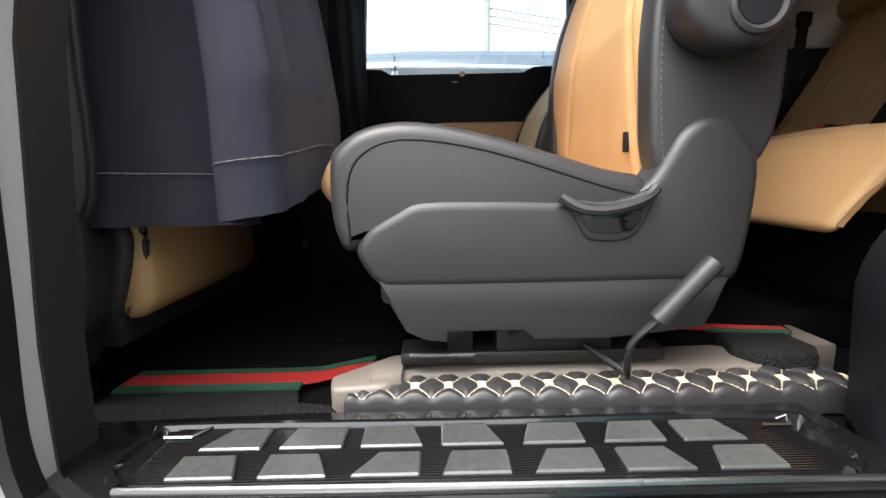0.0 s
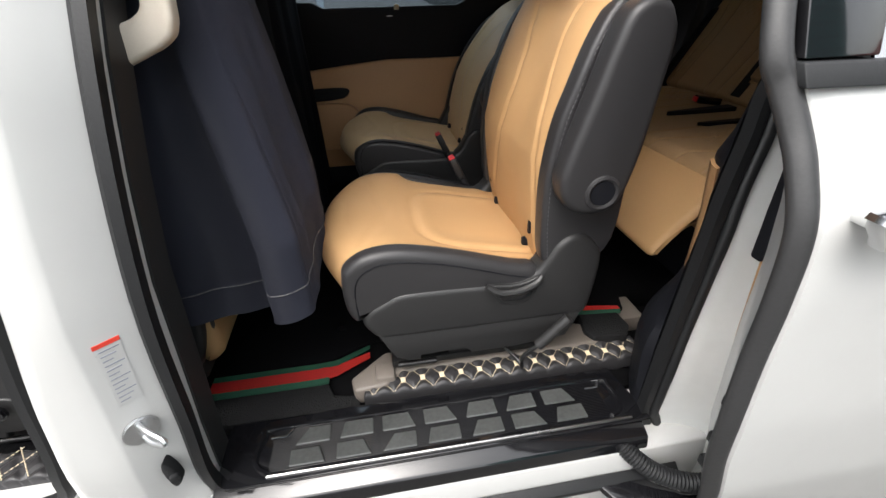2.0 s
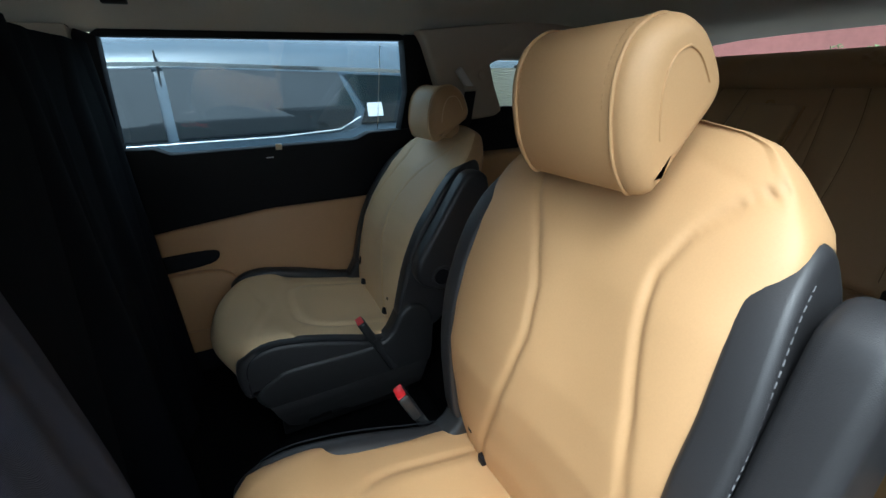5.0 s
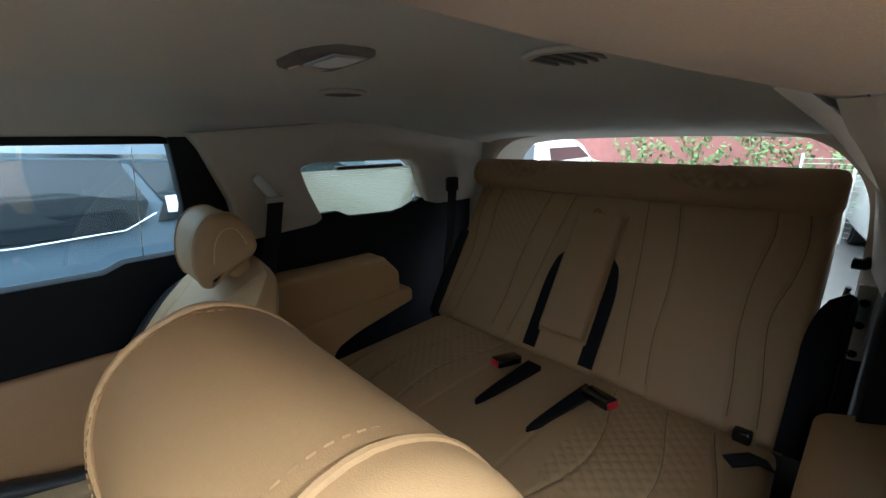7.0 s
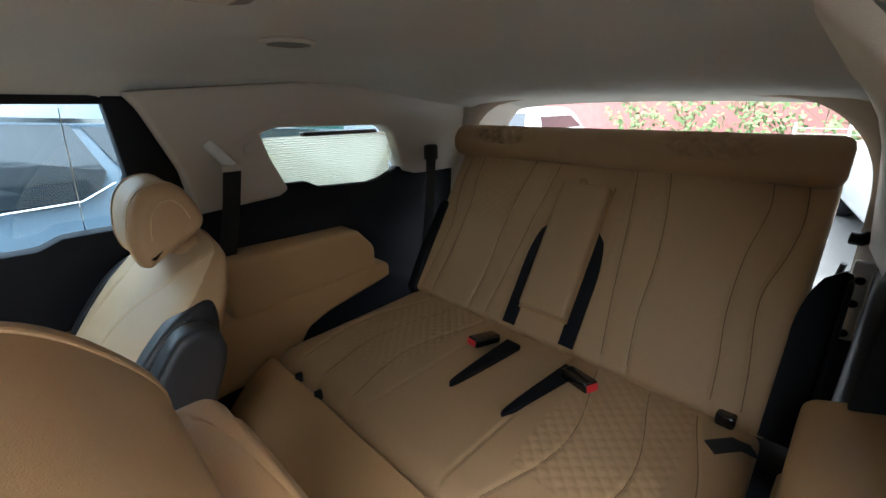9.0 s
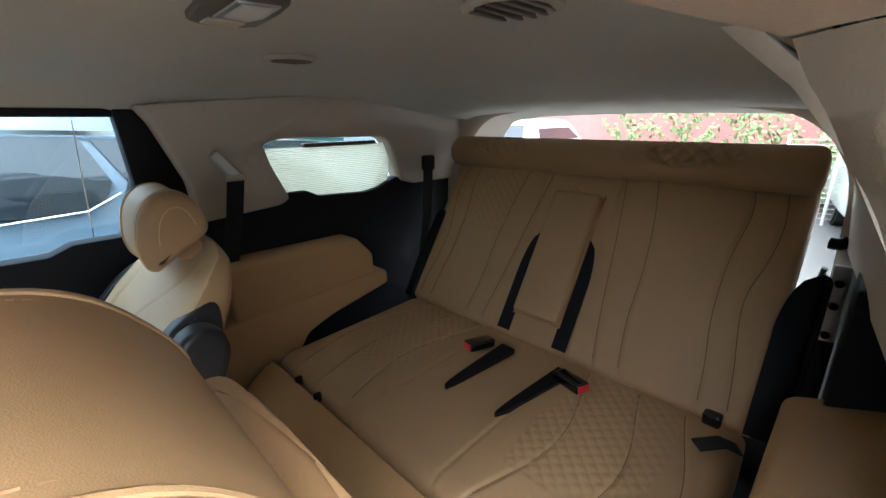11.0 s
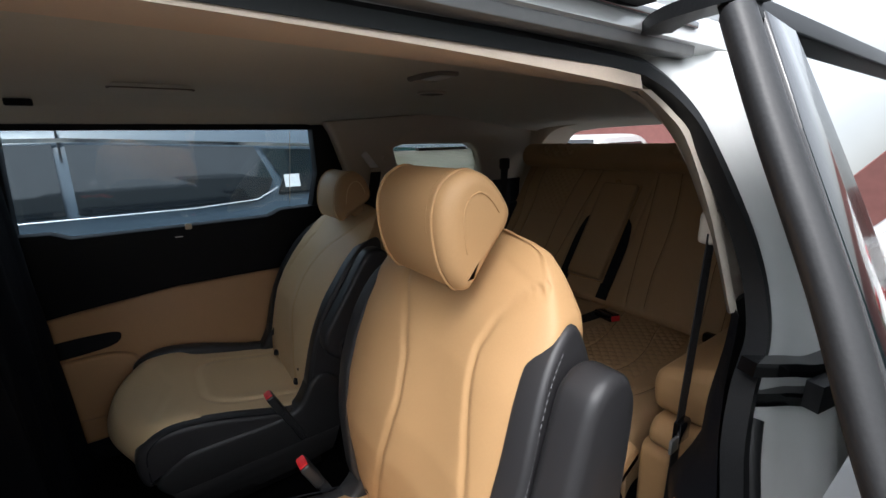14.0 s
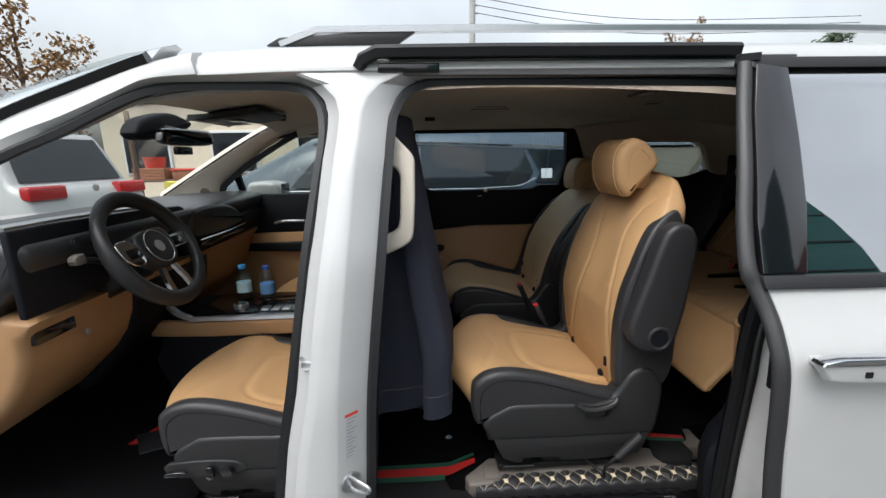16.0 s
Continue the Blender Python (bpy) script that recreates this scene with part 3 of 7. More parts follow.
part("chrome_belt", wall_plate([(0.03, 1.222), (0.03, 1.232), (1.0, 1.232), (1.0, 1.222)], 0.04, 0.052, 0.002), CHROME, rdoor, "chrome belt moulding")
part("pane_edge", wall_plate([(0.877, 1.235), (0.879, 1.235), (0.891, 1.565), (0.889, 1.565)], 0.026, 0.029, 0), CHROME, rdoor)
part("lock_mark", rbox(0.448, 0.474, 2.098, 2.104, 1.196, 1.200, 0.001), PAPER, rdoor)
tag = tagged(new("foam_tag", None), "small cream foam pad on the belt moulding", "pad")
part("pad", wall_plate([(0.485, 1.222), (0.485, 1.243), (0.507, 1.243), (0.507, 1.222)], -0.026, -0.018, 0.003), THREAD, tag)

rwall = thing("rear_side_wall", "right rear side wall with beige pillar, black panel and shaded window", "wall", kind="structure")
part("pillar_trim", wall_plate([(1.0, 1.60), (1.03, 1.56), (1.10, 1.40), (1.125, 1.27), (1.37, 1.29), (1.40, 1.31), (1.34, 1.42), (1.312, 1.49), (1.36, 1.505), (1.76, 1.50), (1.80, 1.47),
                               (1.88, 1.32), (1.95, 1.30), (2.26, 1.30), (2.26, 1.58), (2.0, 1.61), (1.5, 1.64)], -0.065, 0.02, 0.012), BEIGE, rwall, "beige moulded pillar and window surround")
part("lower_panel", wall_plate([(1.06, 0.52), (1.06, 1.25), (1.09, 1.285), (1.37, 1.295), (1.40, 1.325), (1.47, 1.325), (1.52, 1.30), (1.72, 1.29), (1.78, 1.30), (1.86, 1.335), (2.5, 1.32), (2.5, 0.52)], -0.045, 0.03, 0.008),
     BLACK_TRIM, rwall, "black lower side panel")
part("quarter_pane", wall_plate([(1.30, 1.28), (1.30, 1.50), (1.78, 1.50), (1.90, 1.28)], 0.03, 0.034, 0), CLEAR, rwall, "quarter window pane", smooth=False)
blind = thing("window_blind", "lowered cream pleated blind in the quarter window", "blind")
part("pleats", sheet(lambda u, v: Vector((1.335 + 0.50 * u + (0.03 - 0.05 * v) * (0.5 - u) * 0, tilt(1.27 + 0.205 * v) - 0.02 + 0.0022 * (1 if int(v * 56) % 2 else -1), 1.27 + 0.205 * v)), 6, 56, 0.003, (0, 1, 0)),
     SHADE, blind, smooth=False)
part("head_rail", rbox(1.46, 1.75, 2.02, 2.045, 1.473, 1.486, 0.003), TAUPE, blind, "slim head rail")
cove = [(1.86, 1.668), (1.90, 1.660), (1.94, 1.648), (1.97, 1.628), (1.99, 1.60), (2.0, 1.57), (2.005, 1.53), (2.05, 1.53), (2.05, 1.70), (1.86, 1.70)]
rows = []
for k in range(40):
    x = -0.6 + 2.85 * k / 39
    low = lerp_table([(0.98, 1.588), (1.12, 1.50)], x)
    out = lerp_table([(0.98, 0.03), (1.2, 0.0)], x)
    rows.append([Vector((x, y + out, max(z, low) + lerp_table(HX, x) * 0.8)) for y, z in cove])
part("headliner_cove", strip(rows), HEADLINER, rwall, "curved headliner cove", angle=60)

# rear opening with its arched surround, latch side and hardware
arch = [(0.695, 0.45), (0.695, 0.9), (0.70, 1.26), (0.708, 1.38), (0.727, 1.445), (0.762, 1.50), (0.82, 1.548), (0.90, 1.573), (1.12, 1.593), (C, 1.598)]
arch = arch + [(2 * C - y, z) for y, z in arch[-2::-1]]
arch = smooth_poly([(2.2, y, z) for y, z in arch], 4, False)
rows = []
for i, p in enumerate(arch):
    d = arch[min(i + 1, len(arch) - 1)] - arch[max(i - 1, 0)]
    o = Vector((0, -d.z, d.y)).normalized()
    rows.append([p, p + Vector((-0.02, 0, 0)) + o * 0.02, p + Vector((-0.03, 0, 0)) + o * 0.09, p + Vector((0.25, 0, 0)) + o * 0.09, p + Vector((0.25, 0, 0)) + o * 0.02, p + Vector((0.06, 0, 0)) + o * 0.004])
part("rear_frame", strip(rows), BEIGE, van, "beige rear door surround", angle=40)
part("rear_seal", sweep([Vector((p.x + 0.24, C + (p.y - C) * 1.06, p.z + 0.035)) for p in arch], circle(0.016, 8), up=(1, 0, 0)), RUBBER, van, "black rubber tailgate seal")
part("hinge_plate", rbox(2.150, 2.166, 0.660, 0.696, 1.0, 1.205, 0.005), WHITE_IN, van, "white latch side plate")
part("latch_cover", rbox(2.152, 2.172, 0.640, 0.694, 0.55, 0.998, 0.006), BLACK_TRIM, van, "black cover under the latch plate")
part("rubber_stop", disc((2.19, 0.708, 1.065), (1, 0.2, 0), 0.016, 0.03, 16, 0.004), RUBBER, van, "black rubber stop")
for z in (1.02, 1.10, 1.16):
    part("plate_clip", disc((2.150, 0.678, z), (1, 0.3, 0), 0.010, 0.02, 12, 0.003), GLOSS_BLACK, van)
part("strut_end", tube([(2.19, 0.715, 1.25), (2.19, 0.685, 1.255), (2.24, 0.66, 1.30), (2.28, 0.668, 1.40)], 0.016, 10, sub=3), RUBBER, van, "black gas strut end")
part("latch_arm", tube([(2.20, 0.712, 1.18), (2.21, 0.716, 1.12), (2.20, 0.70, 1.0), (2.20, 0.706, 0.88)], 0.007, 8, sub=3), STEEL, van)
part("quarter_lining", flat_poly([(1.72, 0.50), (1.72, 1.245), (1.76, 1.27), (2.20, 1.262), (2.20, 0.50)], 0.56, 0.656, bevel=0.008), BLACK_TRIM, van, "black rear side lining")
part("rear_sill", rbox(2.3, 2.62, 0.60, 2.07, 0.40, 0.56, 0.02), PLASTIC, van, "black load sill")

# black lining below the right-hand trims and between the doors
part("kick_panel", rbox(-1.6, 2.5, 2.10, 2.15, 0.36, 0.56, 0.006), BLACK_TRIM, van, "black lower side lining")
part("right_centre_post", flat_poly([(-0.20, 0.50), (-0.20, 1.26), (0.03, 1.26), (0.03, 0.50)], 2.062, 2.15, bevel=0.01), BLACK_TRIM, van, "black lining of the far centre post")

# outer skin of the far side and the wheels
rows = []
for k in range(24):
    z = 0.14 + 1.05 * k / 23
    y = 2 * C - side(z)
    rows.append([Vector((-1.5, y, z)), Vector((2.5, y, z)), Vector((2.5, y - 0.03, z)), Vector((-1.5, y - 0.03, z))])
part("right_body_side", strip(rows), WHITE, van, "white painted far body side", angle=50)
part("rear_bumper", rbox(2.45, 2.66, 0.42, 2 * C - 0.42, 0.22, 0.52, 0.04, 3), WHITE, van, "white rear bumper")
part("underbody", rbox(-1.6, 2.5, 0.53, 2 * C - 0.53, 0.20, 0.35, 0.02), RUBBER, van, "black underbody")
for wx in (-1.95, 1.42):
    for wy in (0.53, 2 * C - 0.53):
        w = part("wheel", disc((wx, wy, 0.345), (0, 1, 0), 0.345, 0.22, 48, 0.03), RUBBER, van, "black tyre")
        part("rim", disc((wx, wy + (-0.105 if wy < C else 0.105), 0.345), (0, 1, 0), 0.24, 0.02, 40, 0.006), SILVER, w, "alloy rim")


# ---- captain seats ----
XF = [(0.66, 0.695), (0.72, 0.680), (0.80, 0.662), (0.90, 0.651), (0.97, 0.649), (1.05, 0.664), (1.12, 0.686), (1.20, 0.718), (1.27, 0.758), (1.32, 0.793), (1.355, 0.822), (1.378, 0.845)]
XB = [(0.66, 0.79), (0.80, 0.815), (0.98, 0.842), (1.12, 0.862), (1.20, 0.868), (1.27, 0.872), (1.32, 0.874), (1.355, 0.872), (1.378, 0.862)]
WB = [(0.66, 0.225), (0.75, 0.244), (1.0, 0.252), (1.15, 0.252), (1.22, 0.247), (1.27, 0.238), (1.29, 0.230), (1.31, 0.213), (1.335, 0.190), (1.36, 0.160), (1.371, 0.125), (1.378, 0.08)]


def seat_back_seam(z):
    """Half distance between the two long seams of the back."""
    inner = lerp_table([(0.70, 0.15), (0.84, 0.095), (0.94, 0.05), (1.03, 0.025), (1.09, 0.015), (1.16, 0.03), (1.215, 0.062), (1.27, 0.11), (1.36, 0.145)], z)
    outer = lerp_table([(0.70, 0.195), (0.90, 0.195), (1.0, 0.185), (1.09, 0.165), (1.17, 0.138), (1.23, 0.126), (1.275, 0.140), (1.31, 0.170), (1.335, 0.205), (1.36, 0.24)], z)
    return inner, outer


def captain_seat(yc, s, leather, dx=0.0, name="captain_seat", label="", shell=True, arm=True, back=True, z_off=0.0, recline=0.0, head=0.0, manual=True):
    """A reclining captain seat; s is 1 where its outer side looks to lower y."""
    seat = thing(name, label, "seat", "captain seats")

    def Y(y):
        return yc + s * (y - 0.87)

    def place(bm):
        bmesh.ops.transform(bm, matrix=Matrix.Translation((dx, 0, z_off)), verts=bm.verts)
        return bm

    tip = Matrix.Translation((0.72, 0, 0.70)) @ Matrix.Rotation(radians(recline), 4, "Y") @ Matrix.Translation((-0.72, 0, -0.70))

    def lean_back(bm):
        bmesh.ops.transform(bm, matrix=tip, verts=bm.verts)
        return place(bm)

    # cushion, bowed forward between the bolsters
    def cush(u, v):
        d = -0.252 + 0.504 * u
        ad = abs(d)
        xf = 0.172 + 0.066 * (ad / 0.24) ** 2.2
        rib = [(max(xf + 0.06, 0.305), 0.656), (max(xf + 0.024, 0.246), 0.684), (xf + 0.002, 0.728), (xf + 0.005, 0.765), (xf + 0.028, 0.795), (xf + 0.075, 0.812), (xf + 0.15, 0.808), (0.43, 0.783), (0.53, 0.757), (0.62, 0.738), (0.70, 0.722), (0.765, 0.712)]
        k = v * (len(rib) - 1)
        i = min(int(k), len(rib) - 2)
        t = k - i
        p = [Vector((*rib[min(max(j, 0), len(rib) - 1)], 0)) for j in (i - 1, i, i + 1, i + 2)]
        q = 0.5 * (2 * p[1] + (p[2] - p[0]) * t + (2 * p[0] - 5 * p[1] + 4 * p[2] - p[3]) * t * t + (3 * p[1] - p[0] - 3 * p[2] + p[3]) * t ** 3)
        x, z = q.x, q.y
        top = min(1.0, max(0.0, (x - xf - 0.02) / 0.05)) * (1 if v > 0.3 else 0)
        z -= edge_drop(0.252 - ad, 0.04) * 0.55 * top
        z -= 0.011 * math.exp(-(ad / 0.15) ** 4) * top
        if v > 0.4:
            ring = (ad / 0.165) ** 4 + (max(0.0, 0.60 - x) / 0.185) ** 4
            z -= groove(abs(ring ** 0.25 - 1) * 0.165, 0.007, 0.0055)
            z += 0.005 * math.exp(-max(0.0, ring - 0.5) * 2) * min(1.0, ring * 2)
            z -= 0.0025 * math.exp(-((x - 0.345 + 0.3 * ad) / 0.012) ** 2) * (1 if ad < 0.2 else 0)
        z += 0.0016 * noise.noise(Vector((d * 11, x * 9, yc)))
        return Vector((x, Y(0.87 + d), z))

    part("cushion", place(sheet(cush, 84, 110, 0.04, (0, 0, -1))), leather, seat, angle=60)
    prof = [(0.236, 0.770), (0.248, 0.796), (0.288, 0.820), (0.357, 0.826), (0.464, 0.804), (0.605, 0.760), (0.66, 0.746), (0.672, 0.70), (0.55, 0.680), (0.40, 0.675), (0.33, 0.672), (0.285, 0.662), (0.252, 0.654), (0.236, 0.70)]
    for y0, y1 in ((0.598, 0.650), (1.090, 1.142)):
        low = 0.0 if y0 < 0.87 else 0.022
        b = part("side_bolster", place(puff([(x, z - low * (z > 0.73)) for x, z in prof], Y(y0), Y(y1), 0.020, sub=3, seg=5)), BLACK_L, seat, "charcoal leather side bolster")
        yo = y0 + 0.0015 if y0 < 0.87 else y1 - 0.0015
        seam = [(x, Y(yo - (0.001 if y0 < 0.87 else -0.001)), z) for x, z in ((0.262, 0.665), (0.262, 0.745), (0.285, 0.785), (0.34, 0.802), (0.45, 0.785), (0.60, 0.737), (0.65, 0.724))]
        part("piping", place(tube(seam, 0.0018, 6, sub=4)), BLACK_TRIM, b)
    # plastic base
    shell_prof = [(0.268, 0.655), (0.285, 0.685), (0.325, 0.708), (0.36, 0.722), (0.46, 0.722), (0.55, 0.719), (0.62, 0.721), (0.658, 0.737), (0.68, 0.768), (0.70, 0.802), (0.728, 0.823), (0.760, 0.822),
                  (0.788, 0.800), (0.808, 0.765), (0.808, 0.70), (0.794, 0.612), (0.76, 0.603), (0.70, 0.602), (0.50, 0.601), (0.33, 0.602), (0.30, 0.606), (0.282, 0.624)]
    skirt = [(0.298, 0.618), (0.315, 0.57), (0.333, 0.537), (0.36, 0.524), (0.39, 0.521), (0.392, 0.536), (0.50, 0.537), (0.515, 0.522), (0.62, 0.522), (0.70, 0.53), (0.752, 0.536), (0.765, 0.56), (0.782, 0.618)]
    for y0, y1 in ((0.592, 0.66), (1.08, 1.148)):
        part("side_shield", place(puff(shell_prof, Y(y0), Y(y1), 0.016, sub=3, seg=4)), PLASTIC, seat, "charcoal plastic side shield")
        part("skirt", place(puff(skirt, Y(y0 + 0.004), Y(y1), 0.006, sub=1, seg=2)), PLASTIC, seat, angle=30)
    part("pan", place(rbox(0.29, 0.80, min(Y(0.65), Y(1.09)), max(Y(0.65), Y(1.09)), 0.56, 0.700, 0.012)), PLASTIC, seat)
    rec = [(0.545, 0.722), (0.56, 0.70), (0.575, 0.672), (0.59, 0.664), (0.625, 0.663), (0.645, 0.672), (0.662, 0.70), (0.67, 0.735), (0.64, 0.722), (0.60, 0.715)]
    if manual:
        grip = part("recline_handle", place(puff(rec, Y(0.588), Y(0.60), 0.004, sub=2)), PLASTIC, seat, "lift-up recliner handle")
        part("finger_slot", place(puff([(0.575, 0.70), (0.585, 0.675), (0.64, 0.677), (0.65, 0.705), (0.61, 0.70)], Y(0.5865), Y(0.592), 0.002, sub=2)), GLOSS_BLACK, grip)
        bar = [(0.543, Y(0.585), 0.724), (0.57, Y(0.578), 0.708), (0.61, Y(0.576), 0.707), (0.65, Y(0.579), 0.719), (0.667, Y(0.586), 0.733)]
        part("grip_bar", place(tube(bar, 0.0075, 8, sub=3)), PLASTIC, grip)
    # slide rails and lever
    for y in (0.66, 1.08):
        part("slide_rail", place(rbox(0.32, 0.72, Y(y) - 0.03, Y(y) + 0.03, 0.473, 0.492, 0.003)), STEEL, seat, "black steel slide rail")
        part("riser", place(join(rbox(0.39, 0.43, Y(y) - 0.02, Y(y) + 0.02, 0.49, 0.56, 0.003), rbox(0.465, 0.64, Y(y) - 0.024, Y(y) + 0.02, 0.49, 0.56, 0.003))), STEEL, seat)
    for x in (0.49, 0.605):
        part("bolt", place(disc((x, Y(0.634), 0.515), (0, 1, 0), 0.007, 0.006, 12, 0.001)), STEEL, seat)
    part("tow_bar", place(tube([(0.335, Y(0.618), 0.493), (0.43, Y(0.618), 0.492)], 0.007, 10)), STEEL, seat)
    lev = part("slide_lever", place(tube([(0.60, Y(0.64), 0.497), (0.63, Y(0.59), 0.482), (0.635, Y(0.57), 0.478), (0.628, Y(0.555), 0.50), (0.63, Y(0.55), 0.535), (0.665, Y(0.547), 0.57)], 0.005, 8, sub=4)), STEEL, seat, "bent steel slide lever")
    part("lever_grip", place(tube([(0.660, Y(0.547), 0.566), (0.669, Y(0.546), 0.577), (0.712, Y(0.543), 0.628), (0.724, Y(0.542), 0.642)], 0.0125, 12)), PLASTIC, lev, "ribbed grey grip")
    if not back:
        return seat

    # backrest
    turns = [math.copysign(math.asin((k / 60) ** 2), k) for k in range(-42, 43)]
    turns += [math.pi / 6 + (math.pi * 5 / 3) * k / 120 for k in range(1, 120)]
    nz, nt, rings = 84, len(turns), []
    bm = bmesh.new()
    for i in range(nz + 1):
        k = i / nz
        z = 0.66 + (1.378 - 0.66) * (1 - (1 - k) ** 1.35)
        f, b, w = lerp_table(XF, z), lerp_table(XB, z), lerp_table(WB, z)
        ring = []
        for j in range(nt):
            a = turns[j]
            ca, sa = math.cos(a), math.sin(a)
            ex = 0.38 if ca > 0 else 0.55
            px = math.copysign(abs(ca) ** ex, ca)
            py = math.copysign(abs(sa) ** (0.5 if ca > 0 else 0.6), sa)
            y = py * w
            x = (f + b) / 2 - px * (b - f) / 2
            if ca > 0:
                mi, mo = seat_back_seam(z)
                d = min(abs(y - mi), abs(y + mo))
                x += groove(d, 0.006, 0.0062) * min(1, ca * 3)
                q = (y - (mi - mo) / 2) / ((mi + mo) / 2)
                x += 0.015 * math.exp(-(q * 1.1) ** 2) * min(1, ca * 2)
                x += 0.0022 * noise.noise(Vector((y * 14, z * 9, yc))) * min(1, ca * 2)
                if z > 1.25 and abs(y) > 0.08:
                    x += groove(abs(z - (1.345 - 0.25 * (abs(y) - 0.08))), 0.004, 0.0022) * min(1, (abs(y) - 0.08) / 0.03)
            else:
                x -= groove(abs(abs(y) - w * 0.80), 0.006, 0.004)
            ring.append(bm.verts.new((x, Y(0.87 + y), z)))
        rings.append(ring)
    for a, b in zip(rings, rings[1:]):
        for j in range(nt):
            bm.faces.new((a[j], a[(j + 1) % nt], b[(j + 1) % nt], b[j])).material_index = int(math.cos(turns[j]) < 0.3)
    mid = sum((v.co for v in rings[-1]), Vector()) / nt
    for sc, dz in ((0.85, 0.002), (0.6, 0.004), (0.3, 0.005), (0.08, 0.0052)):
        last = rings[-1]
        first = rings[nz]
        ring = [bm.verts.new(mid + (v.co - mid) * sc + Vector((0, 0, dz))) for v in first]
        for j in range(nt):
            bm.faces.new((last[j], last[(j + 1) % nt], ring[(j + 1) % nt], ring[j])).material_index = 1
        rings.append(ring)
    bm.faces.new(rings[0])
    bm.faces.new(rings[-1])
    # far seat: lit copy of the leather in front, shaded copy on the flanks
    flank = SHADED_LEATHER if leather is LIT_LEATHER else leather
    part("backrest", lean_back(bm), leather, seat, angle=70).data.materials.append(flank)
    sp = [(0.670, 0.77), (0.662, 0.85), (0.660, 0.95), (0.673, 1.05), (0.691, 1.11), (0.717, 1.18), (0.749, 1.237), (0.785, 1.272), (0.816, 1.286), (0.833, 1.262), (0.842, 1.20), (0.842, 1.1), (0.838, 0.95), (0.83, 0.80), (0.78, 0.74), (0.70, 0.725)]
    def taper(q):
        d = q.y - Y(0.87)
        q.y = Y(0.87) + d * (1 - 0.10 * max(0, (q.z - 1.12) / 0.16) ** 1.6)
        return q

    for y0, y1 in ((0.602, 0.65), (1.09, 1.138)):
        b = part("back_bolster", lean_back(puff(sp, Y(y0), Y(y1), 0.010, sub=3, seg=4, lean=taper)), BLACK_L, seat, "charcoal leather back bolster")
        yo = y0 + 0.0005 if y0 < 0.87 else y1 - 0.0005
        pl = [taper(Vector((x, Y(yo), z))) for x, z in ((0.682, 0.77), (0.674, 0.85), (0.672, 0.95), (0.685, 1.05), (0.703, 1.11), (0.728, 1.18), (0.758, 1.23), (0.789, 1.262))]
        part("topstitch", lean_back(dashes(smooth_poly(pl, 6, False), 0.006, 0.004, 0.0011)), GREY_THREAD, b)
    # headrest
    hp = [(0.700, 1.35), (0.690, 1.40), (0.693, 1.44), (0.711, 1.471), (0.745, 1.486), (0.777, 1.476), (0.801, 1.453), (0.818, 1.424), (0.813, 1.398), (0.792, 1.373), (0.770, 1.347), (0.750, 1.322), (0.736, 1.309), (0.720, 1.316)]

    def wing(q):
        d = abs(q.y - Y(0.87)) / 0.110
        q.x += 0.014 * d * d
        q.z -= 0.001 * d ** 4 * min(1, max(0, (q.z - 1.36) / 0.1))
        return q

    hp = [(x, z - head) for x, z in hp]
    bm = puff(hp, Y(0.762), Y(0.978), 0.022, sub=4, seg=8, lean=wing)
    # slot 1, the shaded copy on the far seat, covers sides and rear
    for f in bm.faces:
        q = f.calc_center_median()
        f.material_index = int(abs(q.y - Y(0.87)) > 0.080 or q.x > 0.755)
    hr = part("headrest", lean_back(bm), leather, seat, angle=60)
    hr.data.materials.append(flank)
    for sd in (-1, 1):
        loop = smooth_poly([(*q, 0) for q in hp], 4)
        pts = [wing(Vector((q.x, Y(0.87 + sd * 0.080), q.y))) for q in loop]
        part("piping", lean_back(tube(pts, 0.0022, 8, True, up=(0, 1, 0))), leather, hr)
        out = inset([q[:2] for q in loop], -0.0006)
        pts = [wing(Vector((q[0], Y(0.87 + sd * 0.070), q[1]))) for q in out[4:44]]
        part("topstitch", lean_back(dashes(pts, 0.0032, 0.0026, 0.0005)), DARK_THREAD, hr)
        inner = inset([q[:2] for q in loop], 0.030)
        pts = [wing(Vector((q[0], Y(0.87 + sd * 0.1084), q[1]))) for q in inner[1:27]]
        part("side_seam", lean_back(tube(pts, 0.0014, 6, up=(0, 1, 0))), leather, hr)
    part("headrest_base", lean_back(puff([(0.79, 1.335 - head), (0.80, 1.385 - head), (0.825, 1.385 - head), (0.838, 1.37 - head), (0.838, 1.335 - head)], Y(0.82), Y(0.92), 0.006)), flank, seat)
    # armrest folded up beside the back
    if arm:
        ap = [(0.824, 1.236), (0.812, 1.252), (0.785, 1.260), (0.758, 1.250), (0.738, 1.222), (0.705, 1.11), (0.675, 1.01), (0.666, 0.965), (0.676, 0.925), (0.705, 0.90), (0.748, 0.893), (0.778, 0.903), (0.80, 0.935), (0.818, 1.02), (0.832, 1.15), (0.834, 1.21)]
        for sd in ((1,) if arm == 2 else (0,)):
            y0, y1 = (0.545, 0.605) if sd == 0 else (1.135, 1.195)
            ar = part("armrest", lean_back(puff(ap, Y(y0), Y(y1), 0.016, sub=3, seg=5)), BLACK_L, seat, "charcoal leather folding armrest")
            yo = y0 + 0.004 if sd == 0 else y1 - 0.004
            part("pivot_cap", lean_back(disc((0.750, Y(y0 + 0.001 if sd == 0 else y1 - 0.001), 0.940), (0, 1, 0), 0.026, 0.006, 32, 0.002)), BLACK_TRIM, ar, "round plastic pivot cap")
